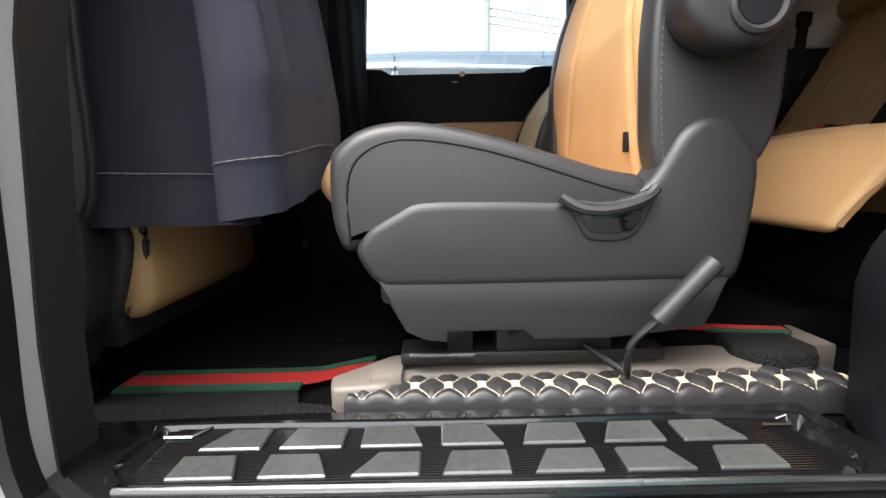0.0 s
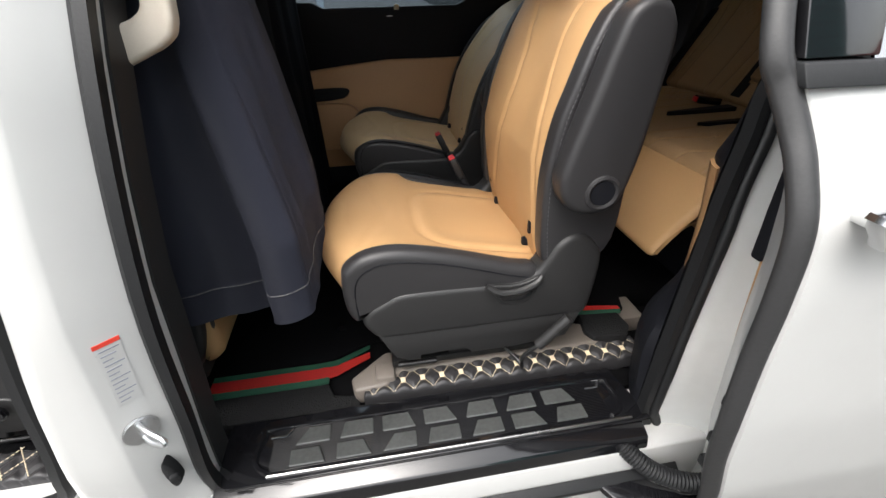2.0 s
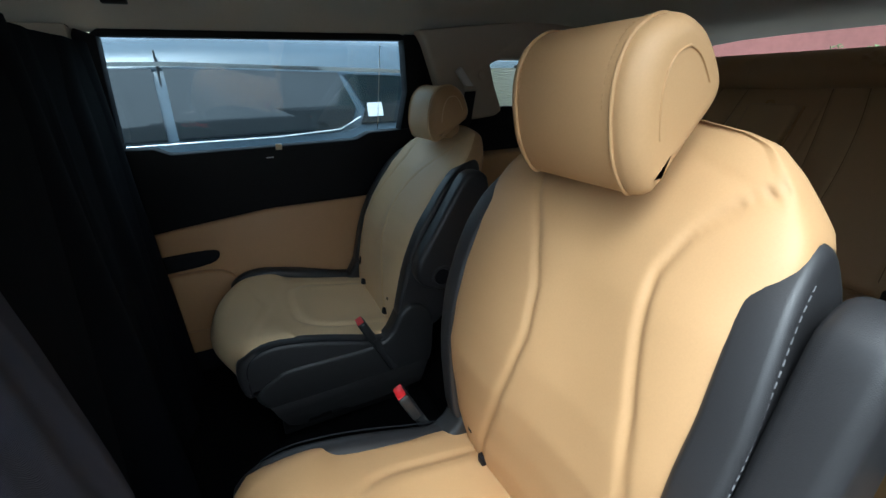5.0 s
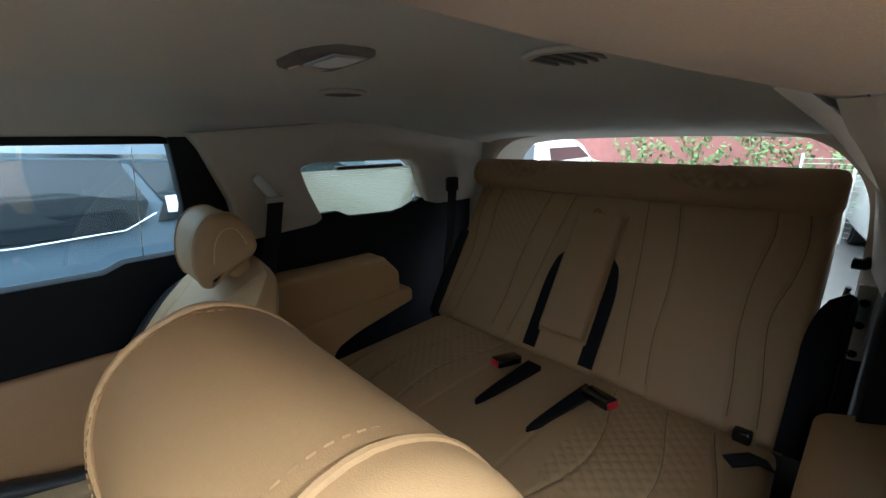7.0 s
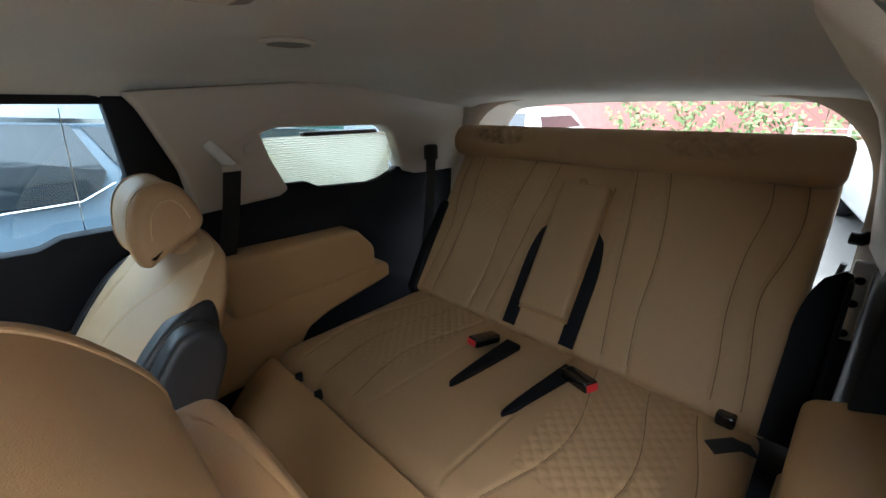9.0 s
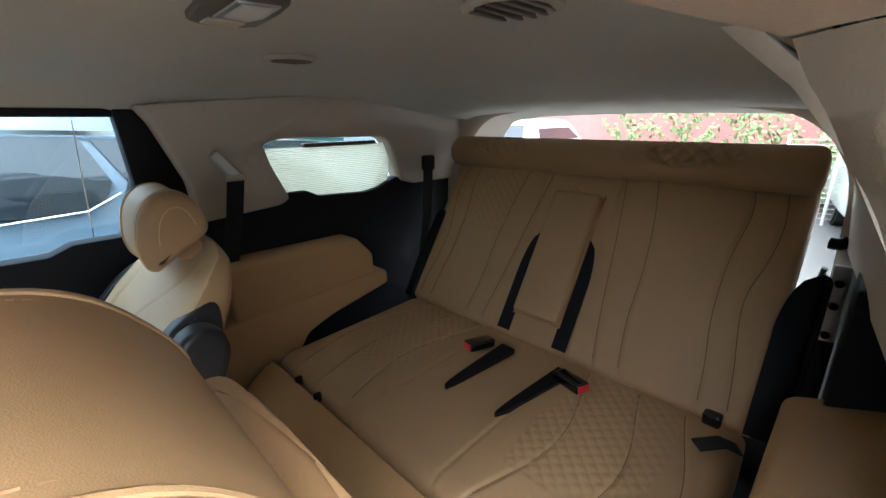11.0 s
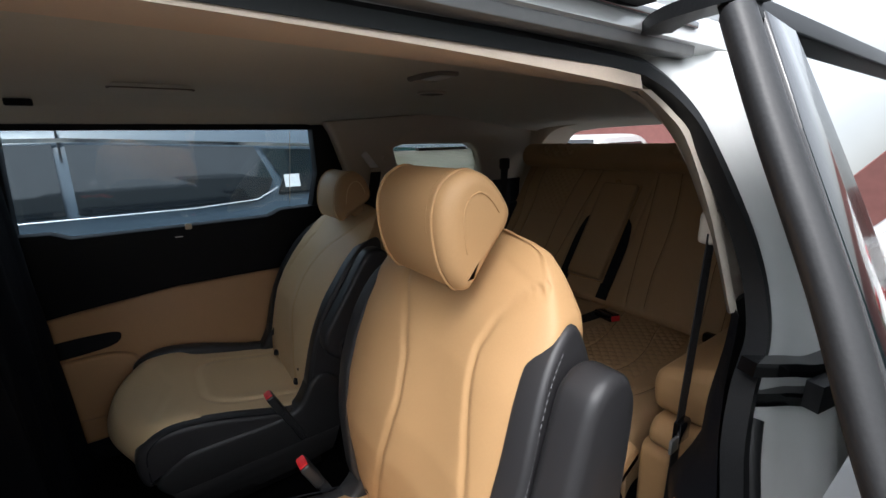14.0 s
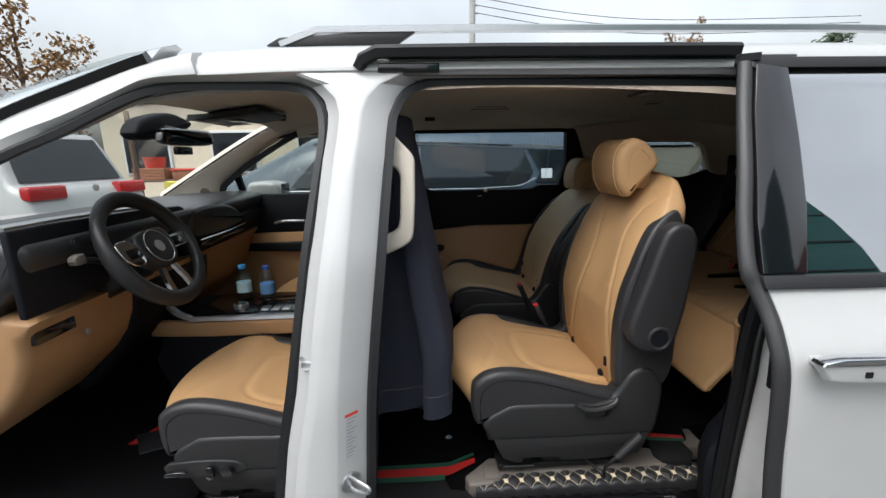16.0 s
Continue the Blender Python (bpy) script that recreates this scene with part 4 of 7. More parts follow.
            ringp = [Vector((0.750 + 0.030 * math.cos(a), Y(y0 + 0.001 if sd == 0 else y1 - 0.001), 0.940 + 0.030 * math.sin(a))) for a in np.linspace(0, 2 * math.pi, 33)[:-1]]
            part("pivot_ring", lean_back(sweep(ringp, circle(0.006, 8), True, (0, 1, 0))), BLACK_L, ar, "padded ring round the pivot")
            rim = [(x, Y(y0 + 0.010 if sd == 0 else y1 - 0.010), z) for x, z in ((0.674, 0.955), (0.683, 1.01), (0.713, 1.11), (0.745, 1.218), (0.763, 1.244), (0.787, 1.253), (0.811, 1.245), (0.826, 1.21))]
            part("piping", lean_back(tube(rim, 0.003, 6, sub=4)), BLACK_L, ar)
            st = [(x, Y(yo), z) for x, z in ((0.69, 1.01), (0.716, 1.11), (0.748, 1.216), (0.766, 1.24), (0.788, 1.248), (0.81, 1.24))]
            part("topstitch", lean_back(dashes(smooth_poly(st, 6, False), 0.006, 0.004, 0.0012)), GREY_THREAD, ar)
    # small tags and clips where the cover is tied
    for ty in (1.022, 0.688):
        part("cover_tag", lean_back(rbox(0.668, 0.674, min(Y(ty), Y(ty + 0.012)), max(Y(ty), Y(ty + 0.012)), 0.785, 0.815, 0.001)), BLACK_TRIM, seat, "small black cover tag")
    for y in (1.00, 0.745):
        part("cover_clip", lean_back(rbox(0.675, 0.70, min(Y(y - 0.01), Y(y + 0.01)), max(Y(y - 0.01), Y(y + 0.01)), 0.722, 0.742, 0.004)), BLACK_TRIM, seat, "black tie clip")
    # belt buckle on its stalk at the inner side
    bk = part("buckle_stalk", place(tube([(0.66, Y(1.155), 0.63), (0.62, Y(1.158), 0.72), (0.60, Y(1.158), 0.765)], 0.012, 8, sub=3)), WEBBING, seat)
    m = Matrix.Translation((0.587, Y(1.158), 0.79)) @ Euler((0, radians(-25), 0)).to_matrix().to_4x4()
    part("buckle", place(rbox(-0.012, 0.012, -0.022, 0.022, -0.04, 0.035, 0.006, 3, m)), PLASTIC, bk, "grey belt buckle")
    part("release_button", place(rbox(-0.010, 0.010, -0.018, 0.018, 0.034, 0.039, 0.003, 2, m)), RED_BTN, bk, "red release button")
    return seat


def dashes(path, ln, gap, r):
    """Stitches along a path."""
    bm = bmesh.new()
    acc = [0.0]
    for a, b in zip(path, path[1:]):
        acc.append(acc[-1] + (b - a).length)
    t = 0.0
    while t + ln < acc[-1]:
        ends = []
        for q in (t, t + ln):
            i = max(k for k in range(len(acc) - 1) if acc[k] <= q)
            f = (q - acc[i]) / max(acc[i + 1] - acc[i], 1e-9)
            ends.append(path[i].lerp(path[i + 1], f))
        a, b = ends
        d = (b - a).normalized()
        s = d.cross(Vector((0, 0, 1)))
        s = s.normalized() * r if s.length > 1e-3 else Vector((r, 0, 0))
        u = s.cross(d).normalized() * r
        va = [bm.verts.new(a + o) for o in (s, u, -s, -u)]
        vb = [bm.verts.new(b + o) for o in (s, u, -s, -u)]
        for k in range(4):
            bm.faces.new((va[k], va[(k + 1) % 4], vb[(k + 1) % 4], vb[k]))
        bm.faces.new(va[::-1])
        bm.faces.new(vb)
        t += ln + gap
    return bm


captain_seat(0.87, 1, TAN, label="tan leather captain seat with charcoal bolsters and raised armrest")
# far seat, window light coloured into its front faces
captain_seat(2 * C - 0.87, -1, LIT_LEATHER, dx=0.01, recline=17.5, z_off=-0.02, head=0.0, label="tan leather captain seat with lit front and shaded sides coloured in, black bolsters", arm=2)

# ---- rear bench ----
bench = thing("rear_bench", "tan leather rear bench coloured darker for shade, with quilted seat and rolled top", "seat")
BY0, BY1 = 0.755, 1.925


def bench_seam(y, t):
    """Distance to the long wavy seams; t runs from the edge (0) to the far end (1)."""
    best = 1.0
    for c in (0.85, 0.96, 1.10, 1.56, 1.70, 1.83):
        m = 1 if c > C else -1
        for o, amp in ((0.0, 0.075),):
            yy = c + m * (o + amp * 0.5 * math.sin((t - 0.15) * math.pi * 1.6))
            best = min(best, abs(y - yy))
    return best


def bench_seat(u, v):
    y, x = BY0 + (BY1 - BY0) * u, 1.235 + 0.60 * v
    z = 0.835 + 0.022 * v
    z -= edge_drop(x - 1.235, 0.05)
    z -= edge_drop(min(y - BY0, BY1 - y), 0.04)
    z += 0.012 * math.sin(u * math.pi * 2) ** 2
    z -= groove(bench_seam(y, v), 0.0050, 0.0055)
    z -= groove(min(abs(y - 1.20), abs(y - 1.49)), 0.006, 0.004)
    inside = (abs(y - 1.0) < 0.085 + 0.05 * math.sin(v * 2.6)) or (abs(y - 1.68) < 0.085 + 0.05 * math.sin(v * 2.6))
    if inside and v > 0.25:
        p, q = (x + y) / 0.034, (x - y) / 0.034
        z -= 0.0032 * max(math.exp(-((p - round(p)) / 0.16) ** 2), math.exp(-((q - round(q)) / 0.16) ** 2))
    return Vector((x, y, z))


part("seat_cushion", sheet(bench_seat, 340, 110, 0.12, (0, 0, -1)), BENCH, bench, angle=60)
B0, B1 = Vector((1.80, 0, 0.87)), Vector((2.125, 0, 1.40))
BU = (B1 - B0).normalized()
BN = Vector((-BU.z, 0, BU.x))


BACK_SEAMS = [[(0.0, 1.125), (0.31, 1.154), (0.67, 1.181), (1.0, 1.212)], [(0.0, 1.052), (0.26, 1.074), (0.52, 1.076), (0.76, 1.090), (1.0, 1.120)],
              [(0.0, 0.862), (0.2, 0.872), (0.4, 0.888), (0.63, 0.888), (0.85, 0.870), (1.0, 0.884)], [(0.0, 0.800), (0.2, 0.812), (0.475, 0.834), (0.665, 0.810), (0.82, 0.800), (1.0, 0.813)]]
BACK_SEAMS = [smooth_poly([(*q, 0) for q in line], 6, False) for line in BACK_SEAMS]
BACK_SEAMS = [[(q.x, q.y) for q in line] for line in BACK_SEAMS] + [[(q.x, 2 * C - q.y) for q in line] for line in BACK_SEAMS]


def bench_back(u, v):
    y, ln = BY0 + (BY1 - BY0) * u, (B1 - B0).length * v
    h = 0.0
    h -= edge_drop(min(y - BY0, BY1 - y), 0.03) + edge_drop(ln, 0.025)
    h -= groove(min(abs(y - lerp_table(line, v)) for line in BACK_SEAMS), 0.0060, 0.0050)
    h += 0.010 * math.sin(u * math.pi * 2) ** 2
    h -= groove(min(abs(y - 1.21), abs(y - 1.48)), 0.005, 0.004)
    if abs(y - 1.68) < 0.10 and v > 0.55:
        p, q = (ln + y) / 0.034, (ln - y) / 0.034
        h -= 0.004 * max(math.exp(-((p - round(p)) / 0.16) ** 2), math.exp(-((q - round(q)) / 0.16) ** 2))
    return B0 + BU * ln + BN * h + Vector((0, y, 0))


part("seat_back", sheet(bench_back, 340, 100, 0.12, -BN), BENCH, bench, angle=60)


def on_back(y, ln, h):
    return B0 + BU * ln + BN * h + Vector((0, y, 0))


# seam lines of cushion and back: dark tubes for the shadow in the grooves
for c in (0.85, 0.96, 1.10, 1.56, 1.70, 1.83):
    m = 1 if c > C else -1
    line = []
    for k in range(41):
        t = k / 40
        yy = c + m * 0.0375 * math.sin((t - 0.15) * math.pi * 1.6)
        if 0.07 < t < 0.97:
            line.append(bench_seat((yy - BY0) / (BY1 - BY0), t) + Vector((0, 0, 0.0006)))
    part("seam", tube(line, 0.0010, 6), SEAM_SHADOW, bench)
for table in BACK_SEAMS:
    part("seam", tube([bench_back((lerp_table(table, v) - BY0) / (BY1 - BY0), v) + BN * 0.0004 for v in np.linspace(0.06, 0.95, 41)], 0.0010, 6), SEAM_SHADOW, bench)

# rolled top
rollc = B1 + BU * 0.028 + BN * 0.012


def roll(u, v):
    a = 2 * math.pi * v
    y = BY0 - 0.005 + (BY1 - BY0 + 0.03) * u
    e = min(y - BY0 + 0.005, BY1 + 0.025 - y)
    r = 0.056 - edge_drop(e, 0.03) * 0.8
    for c in (1.03, 1.70):
        v2 = (v + 0.5) % 1 - 0.5
        d = math.sqrt(((y - c) / 0.125) ** 2 + ((v2 - 0.035) / 0.12) ** 2)
        if d < 1.3:
            r -= groove(abs(d - 1) * 0.06, 0.004, 0.004)
        if d < 0.96:
            p, q = (v2 * 0.36 + y - c) / 0.046, (v2 * 0.36 - y + c) / 0.046
            r += 0.003 - 0.009 * max(math.exp(-((p - round(p)) / 0.17) ** 2), math.exp(-((q - round(q)) / 0.17) ** 2))
    for c in (1.22, 1.34, 1.46):
        r -= groove(abs(y - c), 0.004, 0.002)
    return rollc + Vector((0, y, 0)) + BN * math.cos(a) * r * 1.0 + BU * math.sin(a) * r * 1.1


bm = bmesh.new()
nu, nv = 300, 72
grid = [[bm.verts.new(roll(i / nu, j / nv)) for j in range(nv)] for i in range(nu + 1)]
for i in range(nu):
    for j in range(nv):
        bm.faces.new((grid[i][j], grid[i + 1][j], grid[i + 1][(j + 1) % nv], grid[i][(j + 1) % nv]))
bm.faces.new(grid[0])
bm.faces.new(grid[-1])
part("head_roll", bm, BENCH, bench, "rolled headrest with quilted ovals", angle=60)

# folding centre armrest between black bands
def back_block(y0, y1, l0, l1, h0, h1, r=0.012):
    m = Matrix.Translation(B0) @ Matrix(((BU.x, 0, BN.x), (0, 1, 0), (BU.z, 0, BN.z))).to_4x4()
    return rbox(l0, l1, y0, y1, h0, h1, r, 3, m)


part("centre_armrest", back_block(1.258, 1.418, 0.09, 0.52, -0.02, 0.034), BENCH, bench, "folded centre armrest")
part("armrest_loop", tube([on_back(1.365, 0.515, 0.02), on_back(1.36, 0.53, 0.026), on_back(1.345, 0.53, 0.026), on_back(1.34, 0.515, 0.02)], 0.004, 6, sub=3), DARK_THREAD, bench)
for sg in (-1, 1):
    yb = 1.338 + sg * 0.098
    ribbon = []
    for k in range(13):
        t = k / 12
        ln = 0.02 + 0.36 * t
        w = 0.022 * math.sqrt(max(1 - max(0, (t - 0.55) / 0.45) ** 2, 0.0)) + 0.001
        ribbon.append([on_back(yb - sg * 0.018, ln, 0.006), on_back(yb - sg * 0.018 + sg * w * 2, ln, 0.006), on_back(yb - sg * 0.018 + sg * w * 2, ln, -0.01), on_back(yb - sg * 0.018, ln, -0.01)])
    part("black_band", strip(ribbon), BLACK_TRIM, bench, "black leather inlay")
ribbon = []
for k in range(17):
    t = k / 16
    ln = 0.005 + 0.40 * t
    w = 0.062 if t < 0.6 else 0.062 * math.sqrt(max(1 - ((t - 0.6) / 0.4) ** 2, 0)) + 0.001
    ribbon.append([on_back(BY0 - 0.066, ln, -0.05), on_back(BY0 - 0.062, ln, -0.02), on_back(BY0 - 0.045, ln, -0.004), on_back(BY0 - 0.052 + w, ln, 0.004), on_back(BY0 - 0.052 + w, ln, -0.05)])
part("end_inlay", strip(ribbon), BLACK_TRIM, bench, "black leather end inlay")
for y0, y1 in ((BY0 - 0.068, BY0 - 0.056), (BY1 - 0.035, BY1 + 0.012)):
    pts = [on_back(0, ln, h) for ln, h in ((0.0, 0.008), (0.30, 0.010), (0.38, 0.0), (0.40, -0.05), (0.38, -0.11), (0.0, -0.12))]
    part("side_panel", puff([(p.x, p.z) for p in pts], y0, y1, 0.008, sub=2), BLACK_TRIM, bench, "black leather end panel")
# buckles in slits
for (ax, ay), (bx, by) in (((1.48, 1.388), (1.75, 1.375)), ((1.482, 1.216), (1.755, 1.178))):
    a, b = Vector((ax, ay, 0)), Vector((bx, by, 0))
    d = (b - a).normalized()
    s = Vector((-d.y, d.x, 0))
    loop = []
    for k in range(13):
        t = k / 12
        w = 0.003 + 0.022 * t ** 0.6
        p = a.lerp(b, t)
        z = 0.835 + 0.022 * ((p.x - 1.235) / 0.6) + 0.016
        loop.append([p + s * w + Vector((0, 0, z)), p - s * w + Vector((0, 0, z)), p - s * w + Vector((0, 0, z - 0.02)), p + s * w + Vector((0, 0, z - 0.02))])
    part("buckle_slit", strip(loop), BLACK_TRIM, bench, "black slit in the cushion")
for (x, y, ang) in ((1.680, 1.440, -9), (1.702, 1.131, 68)):
    m = Matrix.Translation((x, y, 0.882)) @ Euler((0, radians(8), radians(ang))).to_matrix().to_4x4()
    b = part("buckle", rbox(-0.045, 0.055, -0.022, 0.022, -0.014, 0.014, 0.007, 3, m), GLOSS_BLACK, bench, "wrapped black buckle")
    part("release_button", rbox(-0.049, -0.044, -0.017, 0.017, -0.010, 0.010, 0.002, 2, m), RED_BTN, b, "red release button")
# dark joints round the folding armrest, anchor sockets and straps at the cushion's end
part("armrest_joint", join(back_block(1.252, 1.258, 0.085, 0.525, -0.004, 0.008, 0.001), back_block(1.418, 1.424, 0.085, 0.525, -0.004, 0.008, 0.001), back_block(1.252, 1.424, 0.082, 0.088, -0.004, 0.008, 0.001)), DARK_THREAD, bench, smooth=False)
part("end_buckle", rbox(1.79, 1.85, 0.805, 0.845, 0.862, 0.895, 0.008, 3), GLOSS_BLACK, bench, "black buckle at the cushion end")
part("end_strap", sweep([Vector((1.70, 0.83, 0.868)), Vector((1.74, 0.79, 0.875)), Vector((1.76, 0.76, 0.86))], [(-0.018, -0.002), (0.018, -0.002), (0.018, 0.002), (-0.018, 0.002)]), WEBBING, bench, "black strap")
for y in (1.74, 1.63):
    part("pull_tab", rbox(1.212, 1.232, y - 0.006, y + 0.006, 0.815, 0.842, 0.002), BLACK_TRIM, bench, "small black pull tab")
# leg rest and seat base in front
lr = [(1.218, 0.822), (1.205, 0.824), (1.13, 0.775), (1.05, 0.685), (1.035, 0.655), (1.055, 0.648), (1.10, 0.70), (1.16, 0.74), (1.235, 0.78)]
# same leather as the bench, but in the lighter tan for its better-lit place
part("leg_rest", puff(lr, BY0 - 0.03, BY1 - 0.01, 0.02, sub=3, seg=3), TAN, bench, "fold-out leg rest")
part("base", rbox(1.25, 1.95, BY0 + 0.03, BY1 - 0.03, 0.41, 0.74, 0.02), BLACK_TRIM, bench, "black bench base")

# third-row armrests on the side walls
for s in (1, -1):
    def Y3(y):
        return y if s == 1 else 2 * C - y
    box = thing("side_armrest", "camel padded armrest box on the side wall", "armrest", "side armrests")
    if s == 1:
        pad = [(1.226, 0.940), (1.212, 1.0), (1.222, 1.036), (1.755, 1.032), (1.785, 1.0), (1.78, 0.940)]
        roll_ = [(1.196, 0.868), (1.192, 0.905), (1.215, 0.932), (1.74, 0.932), (1.785, 0.905), (1.76, 0.866)]
        body_ = [(1.205, 0.665), (1.198, 0.845), (1.215, 0.864), (1.74, 0.864), (1.74, 0.665)]
        bm = flat_poly(pad, 0.550, 0.712, bevel=0.02, seg=4)
        for v in bm.verts:
            v.co.z += 0.40 * (0.712 - v.co.y) * max(0.0, (v.co.z - 0.95) / 0.09)
        part("pad", bm, TAN, box)
        part("roll", flat_poly(roll_, 0.555, 0.702, bevel=0.018, seg=4), TAN, box)
        part("body", flat_poly(body_, 0.555, 0.716, bevel=0.014, seg=4), TAN, box)
    else:
        pad = [(1.145, 0.93), (1.132, 1.143), (1.60, 1.143), (1.668, 1.07), (1.672, 0.96)]
        body_ = [(1.03, 0.72), (1.045, 0.955), (1.40, 0.982), (1.66, 1.000), (1.724, 0.990), (1.726, 0.935), (1.46, 0.878), (1.375, 0.845), (1.30, 0.74)]
        part("pad", flat_poly(pad, Y3(0.712), Y3(0.55), bevel=0.02, seg=4), TAN, box)
        part("body", flat_poly(body_, Y3(0.720), Y3(0.535), bevel=0.016, seg=4), TAN, box)


# ---- curtains ----
def curtain(path, z0, z1, folds, spread=1.0, nu=200, nv=50, top=None, lift=0.0):
    """A hanging cloth along a plan path, with folds that deepen towards the hem."""
    pl = smooth_poly([(*p, 0) for p in path], 10, False)
    tl = smooth_poly([(*p, 0) for p in top], 10, False) if top else pl
    acc = [0.0]
    for a, b in zip(pl, pl[1:]):
        acc.append(acc[-1] + (b - a).length)

    def f(u, v):
        q = u * acc[-1]
        i = min(max(k for k in range(len(acc)) if acc[k] <= q + 1e-9), len(pl) - 2)
        t = (q - acc[i]) / (acc[i + 1] - acc[i])
        p, d = tl[i].lerp(tl[i + 1], t).lerp(pl[i].lerp(pl[i + 1], t), min(1, v * 1.25)), (pl[i + 1] - pl[i]).normalized()
        n = Vector((d.y, -d.x, 0))
        h = sum(am * (0.35 + 0.65 * v * spread) * math.sin(2 * math.pi * (fr * u + ph) + 0.5 * math.sin(2.2 * v + fr)) for am, fr, ph in folds)
        h += 0.004 * noise.noise(Vector((u * 9, v * 7, 1.3))) + (0.03 if not lift else 0.006) * (v - 0.4) * spread
        z = z0 + (z1 + lift * min(1, max(0, u * 3 - 1)) - z0) * v + (0.012 if not lift else 0.004) * math.sin(2 * math.pi * 1.3 * u + 1) * v
        return Vector((p.x, p.y, z)) + n * h
    return sheet(f, nu, nv, 0.003, (-1, 0.3, 0)), f


cur = thing("navy_curtain", "navy blackout curtain hanging behind the driver seat", "curtain")
cb, cf = curtain([(-0.24, 0.60), (-0.12, 0.618), (0.0, 0.632), (0.085, 0.652), (0.128, 0.650), (0.116, 0.622), (0.098, 0.598), (0.108, 0.578), (0.140, 0.574), (0.163, 0.592), (0.160, 0.612), (0.166, 0.632), (0.178, 0.66), (0.176, 0.70), (0.192, 0.78), (0.175, 0.92), (0.11, 1.10)], 1.56, 0.690, ((0.006, 2.6, 0.05), (0.004, 5.3, 0.4), (0.003, 11.5, 0.2)),
                 top=[(-0.065, 0.635), (-0.055, 0.638), (-0.045, 0.642), (-0.035, 0.65), (-0.025, 0.665), (-0.02, 0.68), (-0.01, 0.69), (0.0, 0.70), (0.015, 0.71), (0.03, 0.72), (0.04, 0.735), (0.05, 0.75), (0.06, 0.77), (0.07, 0.80), (0.08, 0.85), (0.075, 0.95), (0.05, 1.10)], lift=0.05)
part("cloth", cb, NAVY, cur, angle=80)
part("hem_stitch", dashes([cf(k / 300, 0.915) + Vector((0.0006, -0.0022, 0)) for k in range(301)], 0.012, 0.003, 0.0011), GREY_THREAD, cur)
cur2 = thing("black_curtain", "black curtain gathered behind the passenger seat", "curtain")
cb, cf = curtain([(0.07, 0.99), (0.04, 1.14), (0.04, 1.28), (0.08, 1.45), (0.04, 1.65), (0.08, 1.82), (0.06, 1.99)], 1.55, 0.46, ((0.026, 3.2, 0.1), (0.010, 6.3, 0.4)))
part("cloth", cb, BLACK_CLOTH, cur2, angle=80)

# ---- floor covering ----
fmat = thing("floor_mat", "black velour floor mat with red and green striped border", "mat")
STR = [(-0.14, 0.0), (0.12, 0.0), (0.17, 0.004), (0.20, 0.022), (0.26, 0.055)]


def band(name, y0, y1, material, z, x0=-0.14, x1=0.26, lab=""):
    rows = []
    for k in range(25):
        x = x0 + (x1 - x0) * k / 24
        o = lerp_table(STR, x)
        w = 1.0 if x < 0.15 else 1 - 0.5 * (x - 0.15) / 0.11
        rows.append([Vector((x, y0 + o, z)), Vector((x, y0 + o + (y1 - y0) * w, z)), Vector((x, y0 + o + (y1 - y0) * w, z - 0.006)), Vector((x, y0 + o, z - 0.006))])
    part(name, strip(rows), material, fmat, lab, smooth=False)


part("velour", flat_poly([(-0.30, 0.725), (0.14, 0.725), (0.24, 0.775), (0.31, 0.80), (0.31, 1.95), (-0.30, 1.95)], 0.41, 0.428, "z", 0.003), CARPET, fmat)
band("green_stripe", 0.703, 0.722, GREEN, 0.431, lab="green stripe")
band("red_stripe", 0.668, 0.703, RED, 0.4315, lab="red stripe")
band("green_stripe", 0.650, 0.668, GREEN, 0.431, x1=0.155, lab="green stripe")
part("loop_border", flat_poly([(-0.14, 0.57), (0.12, 0.565), (0.21, 0.56), (0.235, 0.575), (0.225, 0.60), (0.17, 0.612), (0.155, 0.65), (-0.14, 0.65)], 0.41, 0.429, "z", 0.004), LOOP, fmat, "charcoal looped border")
part("snap", disc((0.178, 0.852, 0.431), (0, 0, 1), 0.012, 0.004, 20, 0.001), GLOSS_BLACK, fmat, "round mat fastener")
rmat = thing("rear_floor_mat", "black rear floor mat with a red and green edge", "mat")
part("velour", flat_poly([(0.80, 0.735), (1.0, 0.735), (1.02, 0.80), (1.30, 0.80), (1.30, 1.95), (0.80, 1.95)], 0.41, 0.474, "z", 0.003), CARPET, rmat)
part("tongue", flat_poly([(0.845, 0.665), (0.86, 0.635), (0.95, 0.625), (0.975, 0.66), (0.97, 0.72), (0.86, 0.73)], 0.43, 0.478, "z", 0.005), LOOP, rmat, "charcoal looped tongue")
part("red_stripe", flat_poly([(0.80, 0.755), (0.80, 0.775), (0.985, 0.742), (0.985, 0.727), (0.86, 0.742)], 0.474, 0.480, "z", 0.001), RED, rmat, "red stripe")
part("green_stripe", flat_poly([(0.85, 0.74), (0.86, 0.742), (0.985, 0.727), (0.98, 0.714), (0.87, 0.725)], 0.474, 0.480, "z", 0.001), GREEN, rmat, "green stripe")

frail = thing("seat_rail_cover", "taupe plastic seat rail cover on the floor", "rail cover")
part("cover", flat_poly([(0.225, 0.585), (0.215, 0.625), (0.25, 0.655), (0.30, 0.70), (0.84, 0.715), (0.90, 0.69), (0.905, 0.655), (0.87, 0.63), (0.34, 0.628), (0.30, 0.59)], 0.41, 0.462, "z", 0.008, 3), TAUPE, frail)
part("end_cap", rbox(0.275, 0.325, 0.60, 0.655, 0.43, 0.474, 0.008), TAUPE, frail)
